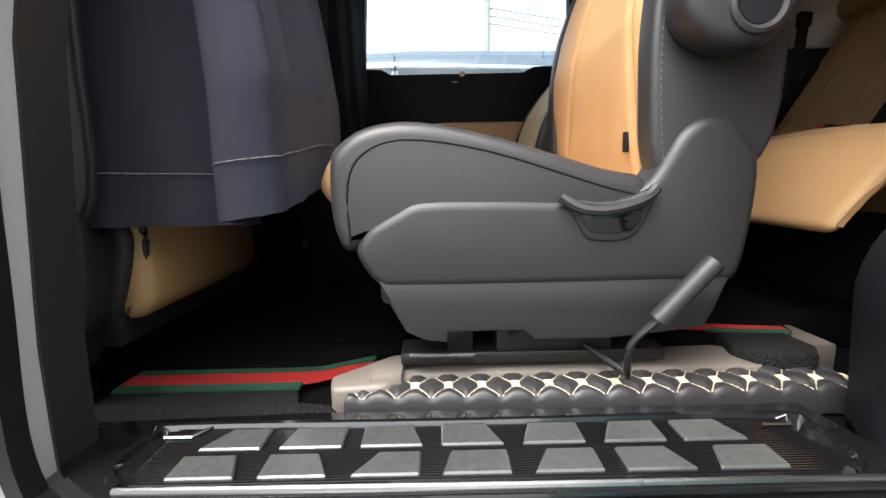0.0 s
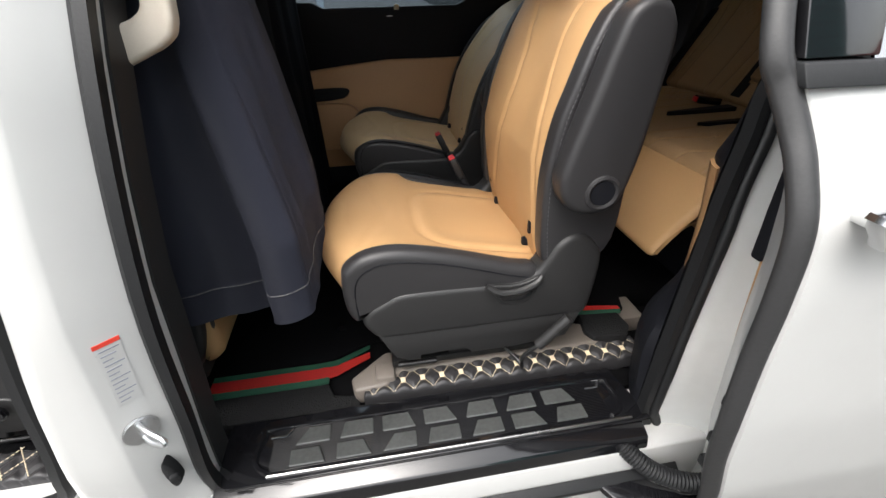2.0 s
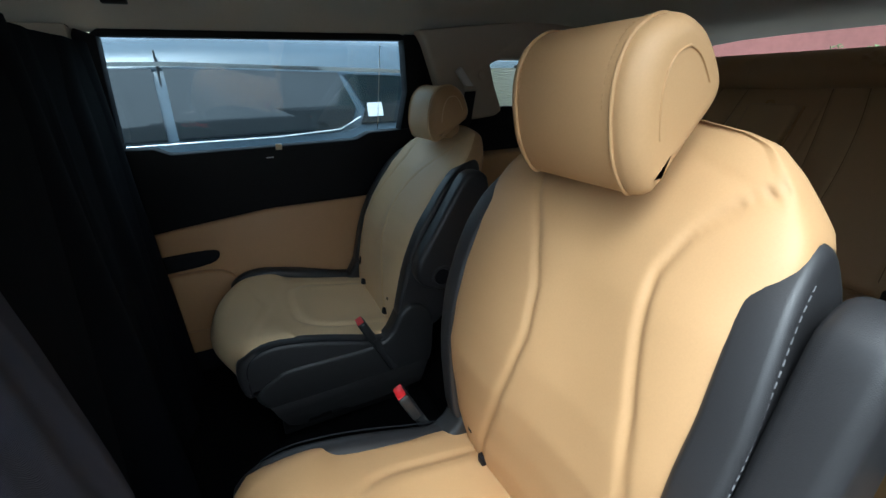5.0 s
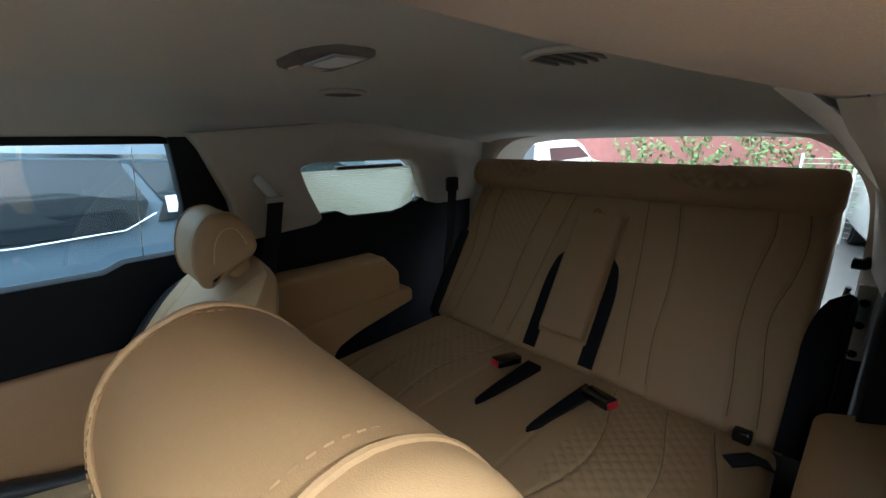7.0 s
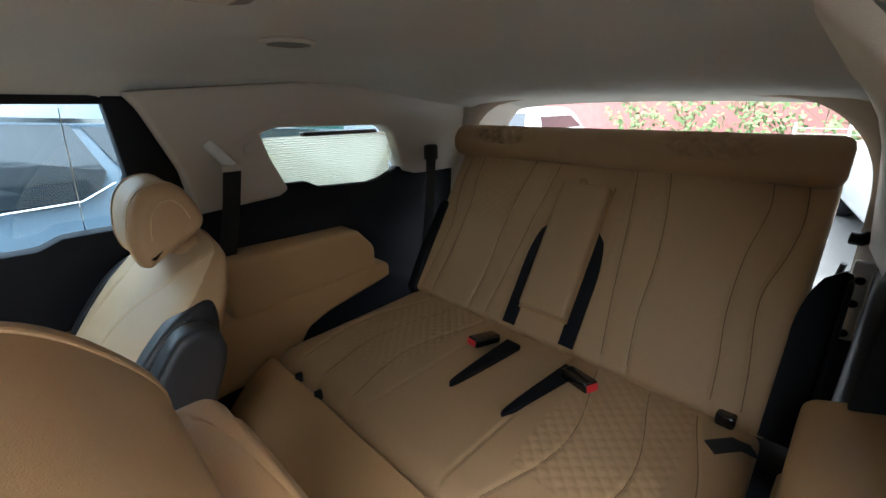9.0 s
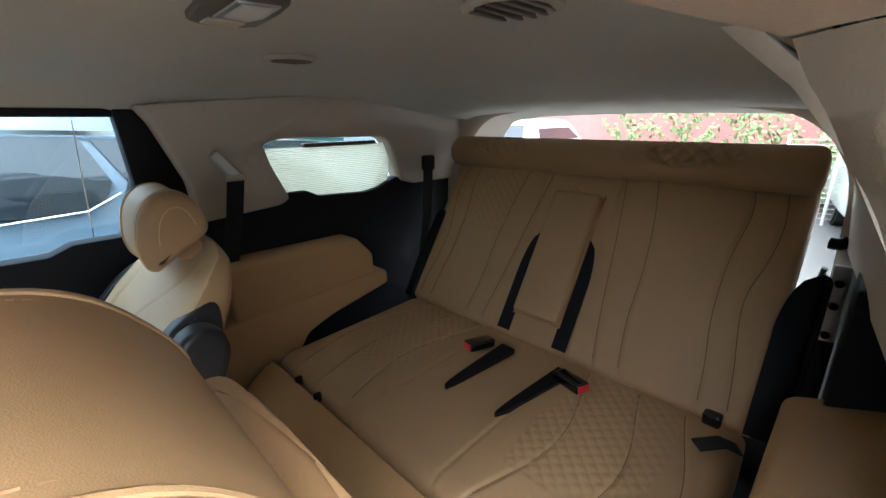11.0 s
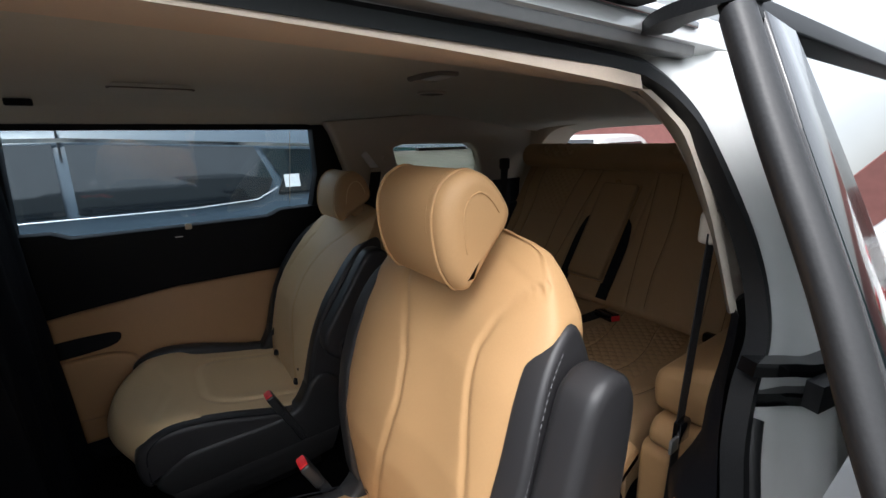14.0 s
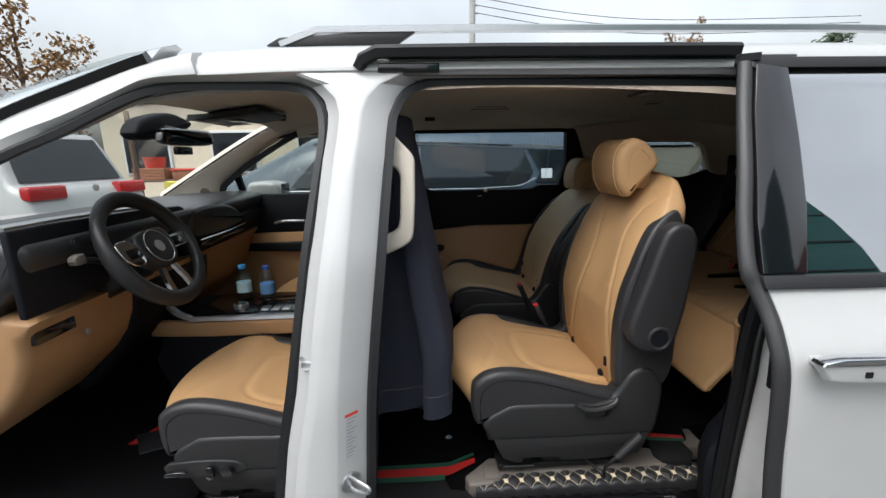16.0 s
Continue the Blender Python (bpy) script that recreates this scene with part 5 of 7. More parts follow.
part("rear_plate", flat_poly([(0.88, 0.70), (1.05, 0.70), (1.05, 0.80), (0.88, 0.80)], 0.41, 0.462, "z", 0.006), TAUPE, frail)

quilt = thing("quilted_sill_mat", "black quilted leather sill mat with cream stitching", "mat")
QX0, QX1, QY0, QY1 = 0.245, 0.975, 0.572, 0.645
N_Q = 15
PIT = (QX1 - QX0) / N_Q


def quilt_z(x, y):
    e = min(y - QY0, QY1 - y, x - QX0, QX1 - x)
    p = (x - QX0) / PIT + (y - 0.604) / (PIT * 1.25)
    q = (x - QX0) / PIT - (y - 0.604) / (PIT * 1.25)
    dd = min(abs(p - round(p)), abs(q - round(q)))
    return 0.452 + 0.006 * (1 - math.exp(-(dd / 0.16) ** 2)) - edge_drop(e, 0.012)


part("padding", sheet(lambda u, v: Vector((QX0 + (QX1 - QX0) * u, QY0 + (QY1 - QY0) * v, quilt_z(QX0 + (QX1 - QX0) * u, QY0 + (QY1 - QY0) * v))), 208, 24, 0.03, (0, 0, -1)), BLACK_L, quilt, angle=70)
stitch = bmesh.new()
for k in range(-1, N_Q + 2):
    for sg in (1, -1):
        pts = [Vector((QX0 + PIT * k + sg * (y - 0.604) / 1.25, y, 0)) for y in np.linspace(QY0 + 0.004, QY1 - 0.004, 12)]
        pts = [Vector((p.x, p.y, quilt_z(p.x, p.y) + 0.001)) for p in pts if QX0 + 0.004 < p.x < QX1 - 0.004]
        if len(pts) > 2:
            stitch = join(stitch, dashes(pts, 0.0045, 0.002, 0.0007))
part("stitching", stitch, THREAD, quilt, "cream stitching", smooth=False)
for k in range(N_Q + 1):
    x = min(max(QX0 + PIT * k, QX0 + 0.008), QX1 - 0.008)
    part("cream_square", rbox(x - 0.006, x + 0.006, 0.596, 0.612, 0.449, 0.4555, 0.001, 1), THREAD, quilt, smooth=False)

# step with tread tiles
step = thing("door_step", "gloss black door step with grey tread pads and a modelled edge highlight", "step")
part("plate", flat_poly([(-0.03, 0.40), (0.0, 0.55), (0.22, 0.558), (0.24, 0.556), (0.86, 0.556), (0.885, 0.40)], 0.436, 0.444, "z", 0.004), GLOSS_BLACK, step)
# thin metal tube added as the reflection along the gloss edge
part("edge_highlight", tube([(0.05, 0.412, 0.447), (0.40, 0.409, 0.447), (0.84, 0.409, 0.446)], 0.004, 8, sub=4), EDGE_GLINT, step, "metal line for the highlight on the step edge")
frame_pts = [(0.05, 0.418, 0.447), (0.02, 0.45, 0.447), (0.03, 0.51, 0.447), (0.06, 0.525, 0.447), (0.42, 0.522, 0.447), (0.79, 0.524, 0.447), (0.83, 0.50, 0.447), (0.83, 0.44, 0.447), (0.80, 0.42, 0.447)]
part("raised_frame", sweep(smooth_poly(frame_pts, 4, False), [(-0.006, -0.003), (0.006, -0.003), (0.003, 0.003), (-0.003, 0.003)]), GLOSS_BLACK, step)
for r, (y0, y1) in enumerate(((0.474, 0.514), (0.426, 0.464))):
    x0 = 0.098 if r == 0 else 0.09
    for k in range(7):
        a = x0 + k * (0.094 if r == 0 else 0.097)
        t = (0.026, 0.010, -0.014, -0.018)[(k + r * 2) % 4] if k < 4 else (-0.018, 0.014, 0.02)[(k + r) % 3]
        w = 0.074
        quad = [(a + max(0, -t) * 0.0, y0), (a + w, y0), (a + w - max(0, -t), y1), (a + max(0, t), y1)]
        part("tread_pad", flat_poly(quad, 0.440, 0.449, "z", 0.002, 1), TILE, step, smooth=False)
for x0, x1 in ((0.045, 0.09), (0.77, 0.815)):
    part("accent_line", tube([(x0, 0.500, 0.448), (x1 - 0.012, 0.500, 0.448), (x1, 0.517, 0.448)], 0.002, 6), CHROME, step)
for k in range(24):
    y = 0.424 + 0.095 * k / 23
    part("rib", rbox(0.05, 0.80, y, y + 0.0016, 0.444, 0.4455, 0, 1), GLOSS_BLACK, step, smooth=False)


# ---- left rear quarter and jamb ----
jamb = thing("rear_door_jamb", "white painted rear door jamb with black seal and tan trim", "door jamb", kind="structure")
JX = [(0.10, 0.97), (0.30, 0.925), (0.45, 0.90), (0.62, 0.893), (0.82, 0.912), (0.96, 0.930), (1.07, 0.960), (1.134, 0.982), (1.198, 1.02), (1.25, 1.10), (1.304, 1.142), (1.38, 1.150), (1.48, 1.132), (1.571, 1.112), (1.642, 1.06)]
JW = [(0.10, 0.12), (0.8, 0.10), (1.1, 0.13), (1.3, 0.14), (1.64, 0.14)]
rows = []
for k in range(44):
    z = 0.10 + 1.56 * k / 43
    x, y, w = lerp_table(JX, z), side(z), lerp_table(JW, z)
    rows.append([Vector(q) for q in ((x + 0.004, y + 0.072, z), (x, y + 0.06, z), (x + 0.012, y + 0.045, z), (x + w * 0.5, y + 0.035, z), (x + w * 0.9, y + 0.015, z), (x + w, y - 0.004, z), (x + w + 0.03, y - 0.008, z), (2.45, y, z), (2.45, y + 0.03, z), (x + 0.17, y + 0.072, z))])
part("quarter_panel", strip(rows), WHITE_IN, jamb, "white painted jamb and quarter panel", angle=50)
rows = []
for k in range(12):
    z = 1.23 + 0.38 * k / 11
    x, y = lerp_table(JX, z) + lerp_table(JW, z) + 0.05, side(z)
    rows.append([Vector((x, y - 0.012, z)), Vector((2.40, y - 0.004, z)), Vector((2.40, y + 0.01, z)), Vector((x, y + 0.01, z))])
part("quarter_glass", strip(rows), GLOSS_BLACK, jamb, "black quarter window", angle=80)
part("jamb_plug", disc((0.985, side(0.772) + 0.036, 0.772), (0, 1, 0), 0.012, 0.012, 20, 0.002), RUBBER, jamb, "black rubber plug")
part("jamb_boss", disc((0.995, side(0.772) + 0.042, 0.772), (0, 1, 0), 0.024, 0.010, 24, 0.004), WHITE_IN, jamb)
part("jamb_boss", disc((0.96, side(0.69) + 0.042, 0.69), (0, 1, 0), 0.014, 0.008, 20, 0.003), WHITE_IN, jamb)
LX = [(0.44, 0.885), (0.50, 0.876), (0.60, 0.862), (0.66, 0.868), (0.72, 0.892), (0.79, 0.918), (1.0, 0.920), (1.06, 0.938), (1.13, 0.965), (1.175, 1.0), (1.215, 1.045), (1.26, 1.10)]


def lining_front(z, out=0.0):
    """The face of the side lining that turns from the seal into the cabin."""
    x, y = lerp_table(LX, z) - out, side(z) - out * 0.5
    deep = lerp_table([(1.0, 1.0), (1.08, 0.5), (1.26, 0.25)], z)
    return [Vector((x + a, y + 0.086 + b * deep, z)) for a, b in ((0.0, 0.0), (0.014, 0.028), (0.040, 0.064), (0.075, 0.090))]


rows = []
for k in range(34):
    z = 0.43 + 0.83 * k / 33
    xs, y = lerp_table(JX, z), side(z)
    bulge = lerp_table([(0.43, 1.0), (0.62, 1.0), (0.74, 0.0)], z)
    rows.append([Vector((xs - 0.026, y + 0.075, z))] + [q + Vector((-0.012 * bulge, 0.01 * bulge * n, 0)) for n, q in enumerate(lining_front(z))]
                + [Vector((2.3, y + 0.185 + 0.03 * bulge - 0.06 * min(1, max(0, (z - 1.0) / 0.1)), z)), Vector((2.3, y + 0.11, z)), Vector((xs + 0.02, y + 0.10, z))])
part("side_lining", strip(rows), BLACK_TRIM, jamb, "black moulded side lining", angle=50)
rows = []
for k in range(13):
    z = 0.785 + 0.215 * k / 12
    front = [q + Vector((0, 0, -0.10 * (q.y - side(z) - 0.086))) for q in lining_front(z, 0.009)[:3]]
    rows.append(front + [front[2] + Vector((0.012, 0.002, 0)), front[0] + Vector((0.012, 0.004, 0))])
part("tan_trim_strip", strip(rows), TAN_TRIM, jamb, "tan padded trim insert", angle=60)
so = smooth_poly([(1.005, 0.678, 1.592), (1.056, 0.668, 1.563), (1.088, 0.646, 1.520), (1.101, 0.607, 1.42), (1.106, 0.582, 1.342), (1.094, 0.550, 1.256)], 5, False)
si = smooth_poly([(1.078, 0.728, 1.596), (1.12, 0.714, 1.560), (1.147, 0.678, 1.495), (1.158, 0.636, 1.40), (1.166, 0.608, 1.322), (1.152, 0.574, 1.236)], 5, False)
part("pillar_strip", strip([[a, a.lerp(b, 0.5) + Vector((-0.008, -0.004, 0)), b, b + Vector((0.012, -0.006, 0)), a + Vector((0.012, -0.006, 0))] for a, b in zip(so, si)]), BEIGE, jamb, "beige pillar trim", angle=60)
up = [(1.236, 1.152, 0.572, 0.682), (1.322, 1.166, 0.608, 0.692), (1.40, 1.158, 0.636, 0.702), (1.47, 1.150, 0.665, 0.714), (1.53, 1.135, 0.695, 0.734), (1.575, 1.105, 0.728, 0.760), (1.605, 1.07, 0.760, 0.785)]
rows = []
for z, x, y, y2 in up:
    rows.append([Vector((x, y, z)), Vector((x + 0.05, y + 0.004, z)), Vector((1.7, (y + y2) / 2 + 0.004, z)), Vector((2.2, y2, z)), Vector((2.2, y2 - 0.06, z)), Vector((x, y - 0.015, z))])
part("upper_lining", strip(rows), BEIGE, jamb, "beige upper lining", angle=60)
belt = thing("left_seat_belt", "black seat belt hanging from the beige pillar", "seat belt")
part("webbing", sweep([Vector((1.172, 0.622, 1.36)), Vector((1.16, 0.62, 1.2)), Vector((1.15, 0.62, 1.0)), Vector((1.14, 0.62, 0.74))], [(-0.021, -0.001), (0.021, -0.001), (0.021, 0.001), (-0.021, 0.001)], up=(-0.10, 0.995, 0)), WEBBING, belt)
part("anchor", rbox(1.155, 1.195, 0.61, 0.64, 1.34, 1.40, 0.010, 3), BEIGE, belt, "beige belt anchor")
part("tongue", rbox(1.125, 1.165, 0.606, 0.622, 0.955, 1.00, 0.004), GLOSS_BLACK, belt, "black belt tongue")
part("tongue_plate", rbox(1.10, 1.13, 0.608, 0.614, 0.945, 0.975, 0.002), SILVER, belt, "steel tongue plate")
part("lower_latch", rbox(0.905, 0.925, 0.50, 0.53, 0.44, 0.50, 0.006), GLOSS_BLACK, belt)

# ---- open left sliding door ----
sdoor = thing("left_sliding_door", "white sliding door slid open with dark window and chrome handle", "door", kind="structure")
DS = [(0.0, 0.27), (0.2, 0.24), (0.5, 0.197), (0.7, 0.187), (0.95, 0.188), (1.03, 0.196), (1.06, 0.202), (1.075, 0.212), (1.12, 0.24), (1.2, 0.285), (1.4, 0.38), (1.66, 0.51)]


def dside(z):
    return lerp_table(DS, z)


DE = [(0.12, 1.01), (0.28, 0.955), (0.40, 0.905), (0.50, 0.872), (0.61, 0.842), (0.72, 0.824), (0.84, 0.812), (0.94, 0.806), (1.03, 0.803), (1.09, 0.802), (1.13, 0.80), (1.175, 0.79)]
rows = []
for k in range(44):
    z = 0.12 + 1.055 * k / 43
    x, y = lerp_table(DE, z), dside(z)
    rows.append([Vector(q) for q in ((x, y + 0.012, z), (x + 0.006, y + 0.002, z), (x + 0.03, y, z), (2.05, y - 0.012, z), (2.05, y + 0.10, z), (x + 0.06, y + 0.105, z), (x + 0.045, y + 0.095, z), (x + 0.012, y + 0.04, z))])
part("door_skin", strip(rows), WHITE, sdoor, "white painted door skin", angle=45)
edge = smooth_poly([(lerp_table(DE, z) - 0.008, dside(z) + 0.016, z) for z in (0.14, 0.28, 0.40, 0.50, 0.61, 0.72, 0.84, 0.94, 1.03, 1.09, 1.13, 1.175)] + [(0.772, dside(1.21) + 0.012, 1.21), (0.785, dside(1.30) + 0.012, 1.30), (0.808, dside(1.4) + 0.012, 1.405), (0.838, dside(1.53) + 0.012, 1.53), (0.868, dside(1.64) + 0.012, 1.64)], 5, False)
part("edge_seal", sweep(edge, [(0.016 * math.cos(a) + 0.002 * math.cos(3 * a), 0.0155 * math.sin(a)) for a in np.linspace(0, 2 * math.pi, 15)[:-1]], up=(0, 1, 0)), DOOR_RUBBER, sdoor, "grey-black rubber door edge seal", angle=70)


def door_plate(pts, t0, t1, bevel=0.003):
    bm = flat_poly(pts, 0.0, 1.0, "y", 0)
    for v in bm.verts:
        v.co.y = dside(v.co.z) + (t0 if v.co.y < 0.5 else t1)
    if bevel:
        bmesh.ops.bevel(bm, geom=bm.edges[:], offset=bevel, segments=2, affect="EDGES", profile=0.5, clamp_overlap=True)
    return bm


part("front_post", door_plate([(0.788, 1.20), (0.80, 1.30), (0.822, 1.40), (0.85, 1.53), (0.882, 1.64), (0.955, 1.63), (0.945, 1.54), (0.935, 1.46), (0.915, 1.33), (0.882, 1.20)], -0.006, 0.02), GLOSS_BLACK, sdoor, "gloss black window post")
part("belt_moulding", door_plate([(0.782, 1.174), (0.782, 1.198), (2.05, 1.188), (2.05, 1.162)], -0.012, 0.03), RUBBER, sdoor, "black belt moulding")
part("top_frame", door_plate([(0.870, 1.630), (0.878, 1.656), (2.05, 1.656), (2.05, 1.628)], -0.004, 0.03), RUBBER, sdoor, "black upper window frame")
part("rear_post", door_plate([(1.98, 1.19), (2.0, 1.62), (2.05, 1.62), (2.05, 1.19)], -0.004, 0.03), GLOSS_BLACK, sdoor)
dg = []
for k in range(9):
    z = 1.19 + 0.44 * k / 8
    x0 = lerp_table([(1.19, 0.878), (1.33, 0.912), (1.50, 0.94), (1.63, 0.955)], z)
    dg.append([Vector((x0, dside(z), z)), Vector((2.05, dside(z), z)), Vector((2.05, dside(z) + 0.004, z)), Vector((x0, dside(z) + 0.004, z))])
part("pane", strip(dg), DOOR_GLASS, sdoor, "dark privacy window", angle=80)
part("inner_trim", puff([(0.995, 0.25), (0.91, 0.62), (0.895, 0.72), (0.884, 0.80), (0.872, 0.92), (0.872, 1.10), (1.3, 1.12), (1.9, 1.12), (1.9, 0.25)], 0.290, 0.306, 0.005, sub=1), TAN_TRIM, sdoor, "tan inner door trim")
part("inner_trim_upper", puff([(0.868, 0.925), (0.862, 1.0), (0.860, 1.17), (1.9, 1.17), (1.9, 0.93)], 0.298, 0.318, 0.005, sub=1), BLACK_TRIM, sdoor, "black upper inner trim")
hd = part("door_handle", puff([(0.814, 1.066), (0.85, 1.072), (1.06, 1.070), (1.09, 1.06), (1.06, 1.022), (0.86, 1.026), (0.83, 1.040)], 0.152, 0.176, 0.008, sub=2), WHITE, sdoor, "white pull handle")
part("chrome_strip", puff([(0.810, 1.066), (0.85, 1.078), (1.07, 1.074), (1.06, 1.064), (0.85, 1.066)], 0.146, 0.174, 0.003, sub=2), CHROME, hd, "chrome strip")
part("sensor", rbox(0.898, 0.912, 0.1495, 0.155, 1.038, 1.050, 0.001), GLOSS_BLACK, hd)
part("handle_mount", rbox(0.99, 1.05, 0.165, 0.205, 1.03, 1.06, 0.006), WHITE, hd)
part("handle_mount", rbox(0.835, 0.86, 0.165, 0.205, 1.045, 1.06, 0.004), WHITE, hd)
for z, dxx in ((0.61, 0.0), (0.70, -0.004), (0.545, 0.004)):
    part("edge_clip", rbox(0.838 + dxx, 0.856 + dxx, 0.222, 0.240, z, z + 0.022, 0.003), RUBBER, sdoor, "black edge clip")
part("roller_arm", sweep(smooth_poly([(0.87, 0.50, 1.655), (0.93, 0.60, 1.665), (0.985, 0.655, 1.668)], 5, False), [(-0.02, -0.008), (0.02, -0.008), (0.02, 0.008), (-0.02, 0.008)]), RUBBER, sdoor, "black roller arm")
part("roller", disc((0.99, 0.66, 1.672), (0, 0, 1), 0.018, 0.02, 20, 0.003), STEEL, sdoor)
hose = smooth_poly([(0.79, 0.43, 0.425), (0.815, 0.375, 0.39), (0.87, 0.325, 0.358), (0.95, 0.295, 0.345), (1.05, 0.29, 0.345)], 22, False)
part("cable_hose", sweep(hose, circle(0.021, 12), scale=[1.0 if k % 2 else 0.85 for k in range(len(hose))]), RUBBER, sdoor, "ribbed black cable hose")
part("lower_arm", flat_poly(smooth_poly([(0.745, 0.385, 0), (0.79, 0.40, 0), (0.85, 0.35, 0), (0.93, 0.30, 0), (1.01, 0.285, 0), (1.01, 0.225, 0), (0.93, 0.215, 0), (0.84, 0.25, 0), (0.77, 0.315, 0)], 4), 0.292, 0.312, "z", 0.005), GLOSS_BLACK, sdoor, "black lower roller arm")
part("middle_track", sweep([Vector((1.06, 0.43, 1.185)), Vector((1.2, 0.40, 1.185)), Vector((2.2, 0.40, 1.185))], [(-0.01, -0.02), (0.01, -0.02), (0.01, 0.02), (-0.01, 0.02)]), RUBBER, jamb, "black middle track")

for dzz in (0.0, -0.045):
    rail = smooth_poly([(1.0, side(1.2) + 0.055, 1.225 + dzz), (1.06, side(1.2) + 0.030, 1.215 + dzz), (1.14, side(1.2) + 0.004, 1.205 + dzz), (1.4, side(1.2) - 0.012, 1.195 + dzz), (2.2, side(1.2) - 0.012, 1.19 + dzz)], 5, False)
    part("track_lip", sweep(rail, [(-0.012, -0.010), (0.012, -0.010), (0.012, 0.010), (-0.012, 0.010)]), GLOSS_BLACK, jamb, "black middle track lip")

# ---- fittings on the centre pillar ----
GRAB = [(-0.035, 1.545), (0.020, 1.519), (0.055, 1.480), (0.082, 1.452), (0.089, 1.436), (0.087, 1.330), (0.081, 1.245), (0.074, 1.226), (0.055, 1.212), (0.0, 1.189), (-0.035, 1.172),
        (-0.035, 1.238), (0.022, 1.247), (0.041, 1.260), (0.047, 1.290), (0.050, 1.395), (0.044, 1.410), (0.028, 1.421), (-0.035, 1.440)]
GRAB_Y = [(1.17, 0.575), (1.24, 0.579), (1.31, 0.590), (1.40, 0.606), (1.46, 0.622), (1.55, 0.652)]
grab = thing("grab_handle", "beige grab handle on the inner centre pillar", "handle")
gb = flat_poly(GRAB, 0.0, 0.034, bevel=0.009, seg=3)
for v in gb.verts:
    v.co.y += lerp_table(GRAB_Y, v.co.z)
part("bow", gb, BEIGE, grab, angle=60)
part("foot", rbox(-0.052, -0.020, 0.585, 0.622, 1.170, 1.240, 0.010, 3), BEIGE, grab)
part("foot", rbox(-0.050, -0.020, 0.655, 0.692, 1.445, 1.540, 0.010, 3), BEIGE, grab)
part("pillar_lining", strip([[Vector(q) for q in ((-0.14, side(z) + 0.128, z), (lerp_table([(q[0], q[2]) for q in B_EDGE], z) + 0.005, side(z) + 0.10, z), (lerp_table([(q[0], q[2]) for q in B_EDGE], z) + 0.01, side(z) + 0.15, z), (-0.14, side(z) + 0.16, z))] for z in np.linspace(0.42, 1.42, 20)]), PLASTIC, van, "dark inner pillar lining")
striker = thing("door_striker", "bright steel door striker on the pillar", "striker")
SX, SY, SZ = -0.086, side(0.675) + 0.016, 0.675
part("plate", disc((SX, SY, SZ), (0.63, -0.77, 0), 0.026, 0.006, 28, 0.002), SILVER, striker, "round striker plate")
part("loop", tube([(SX - 0.004, SY + 0.004, SZ + 0.014), (SX + 0.022, SY - 0.018, SZ + 0.016), (SX + 0.044, SY - 0.030, SZ + 0.010), (SX + 0.050, SY - 0.034, SZ + 0.002), (SX + 0.040, SY - 0.028, SZ - 0.008), (SX + 0.016, SY - 0.014, SZ - 0.014), (SX - 0.004, SY + 0.004, SZ - 0.014)], 0.0048, 8, sub=4), SILVER, striker)
bump = thing("pillar_bumper", "small black rubber bumper screwed to the pillar", "bumper")
part("pad", puff([(-0.086, 0.530), (-0.090, 0.570), (-0.082, 0.590), (-0.072, 0.568), (-0.068, 0.538), (-0.077, 0.522)], side(0.56) + 0.010, side(0.56) + 0.034, 0.005, sub=2), RUBBER, bump)
part("knob", disc((-0.074, side(0.56) + 0.012, 0.552), (0.5, -1, 0), 0.008, 0.02, 14, 0.002), RUBBER, bump)
st2 = thing("door_striker", "bright steel door striker on the pillar", "striker")
part("loop", tube([(-0.19, 0.43, 0.982), (-0.178, 0.405, 0.984), (-0.155, 0.402, 0.98), (-0.155, 0.402, 0.968), (-0.178, 0.405, 0.966), (-0.19, 0.43, 0.965)], 0.004, 8, sub=4), SILVER, st2)
lab = thing("sill_label", "white sticker with a red head bar and grey print", "label")
def on_flank(z0, z1, a, b, h):
    """A thin plate on the pillar's slanted flank, a and b across it, h proud."""
    rows = []
    for z in (z0, (z0 + z1) / 2, z1):
        xr, y = lerp_table([(q[0], q[2]) for q in B_EDGE], z), side(z)
        p0, p1 = Vector((xr - 0.068, y + 0.003, z)), Vector((xr - 0.03, y + 0.034, z))
        n = Vector((p1.y - p0.y, -(p1.x - p0.x), 0)).normalized()
        q0, q1 = p0.lerp(p1, a), p0.lerp(p1, b)
        rows.append([q0 + n * h, q1 + n * h, q1 - n * 0.002, q0 - n * 0.002])
    return strip(rows)


part("sticker", on_flank(0.735, 0.846, 0.32, 0.98, 0.0008), WHITE, lab, smooth=False)
part("red_bar", on_flank(0.846, 0.853, 0.30, 1.0, 0.0012), LABEL_RED, lab, smooth=False)
for k in range(12):
    z = 0.838 - 0.0088 * k
    part("print_line", on_flank(z, z + 0.002, 0.40, 0.92 - 0.12 * (k % 3), 0.0012), INK, lab, smooth=False)

# ---- ceiling fittings ----
cl = thing("dome_lamp", "square dome lamp with a clear slanted lens in the headliner", "lamp")
part("bezel", flat_poly([(0.938, 1.130), (0.932, 1.165), (0.940, 1.238), (0.955, 1.250), (0.995, 1.246), (1.012, 1.225), (1.006, 1.150), (0.998, 1.108), (0.985, 1.100), (0.950, 1.106)], 1.6625, 1.676, "z", 0.004), TAUPE, cl, "grey bezel")
part("lens_frame", flat_poly([(0.950, 1.118), (0.954, 1.198), (0.990, 1.196), (0.996, 1.170), (0.990, 1.112)], 1.6605, 1.670, "z", 0.002), SILVER, cl, "silver lens surround")
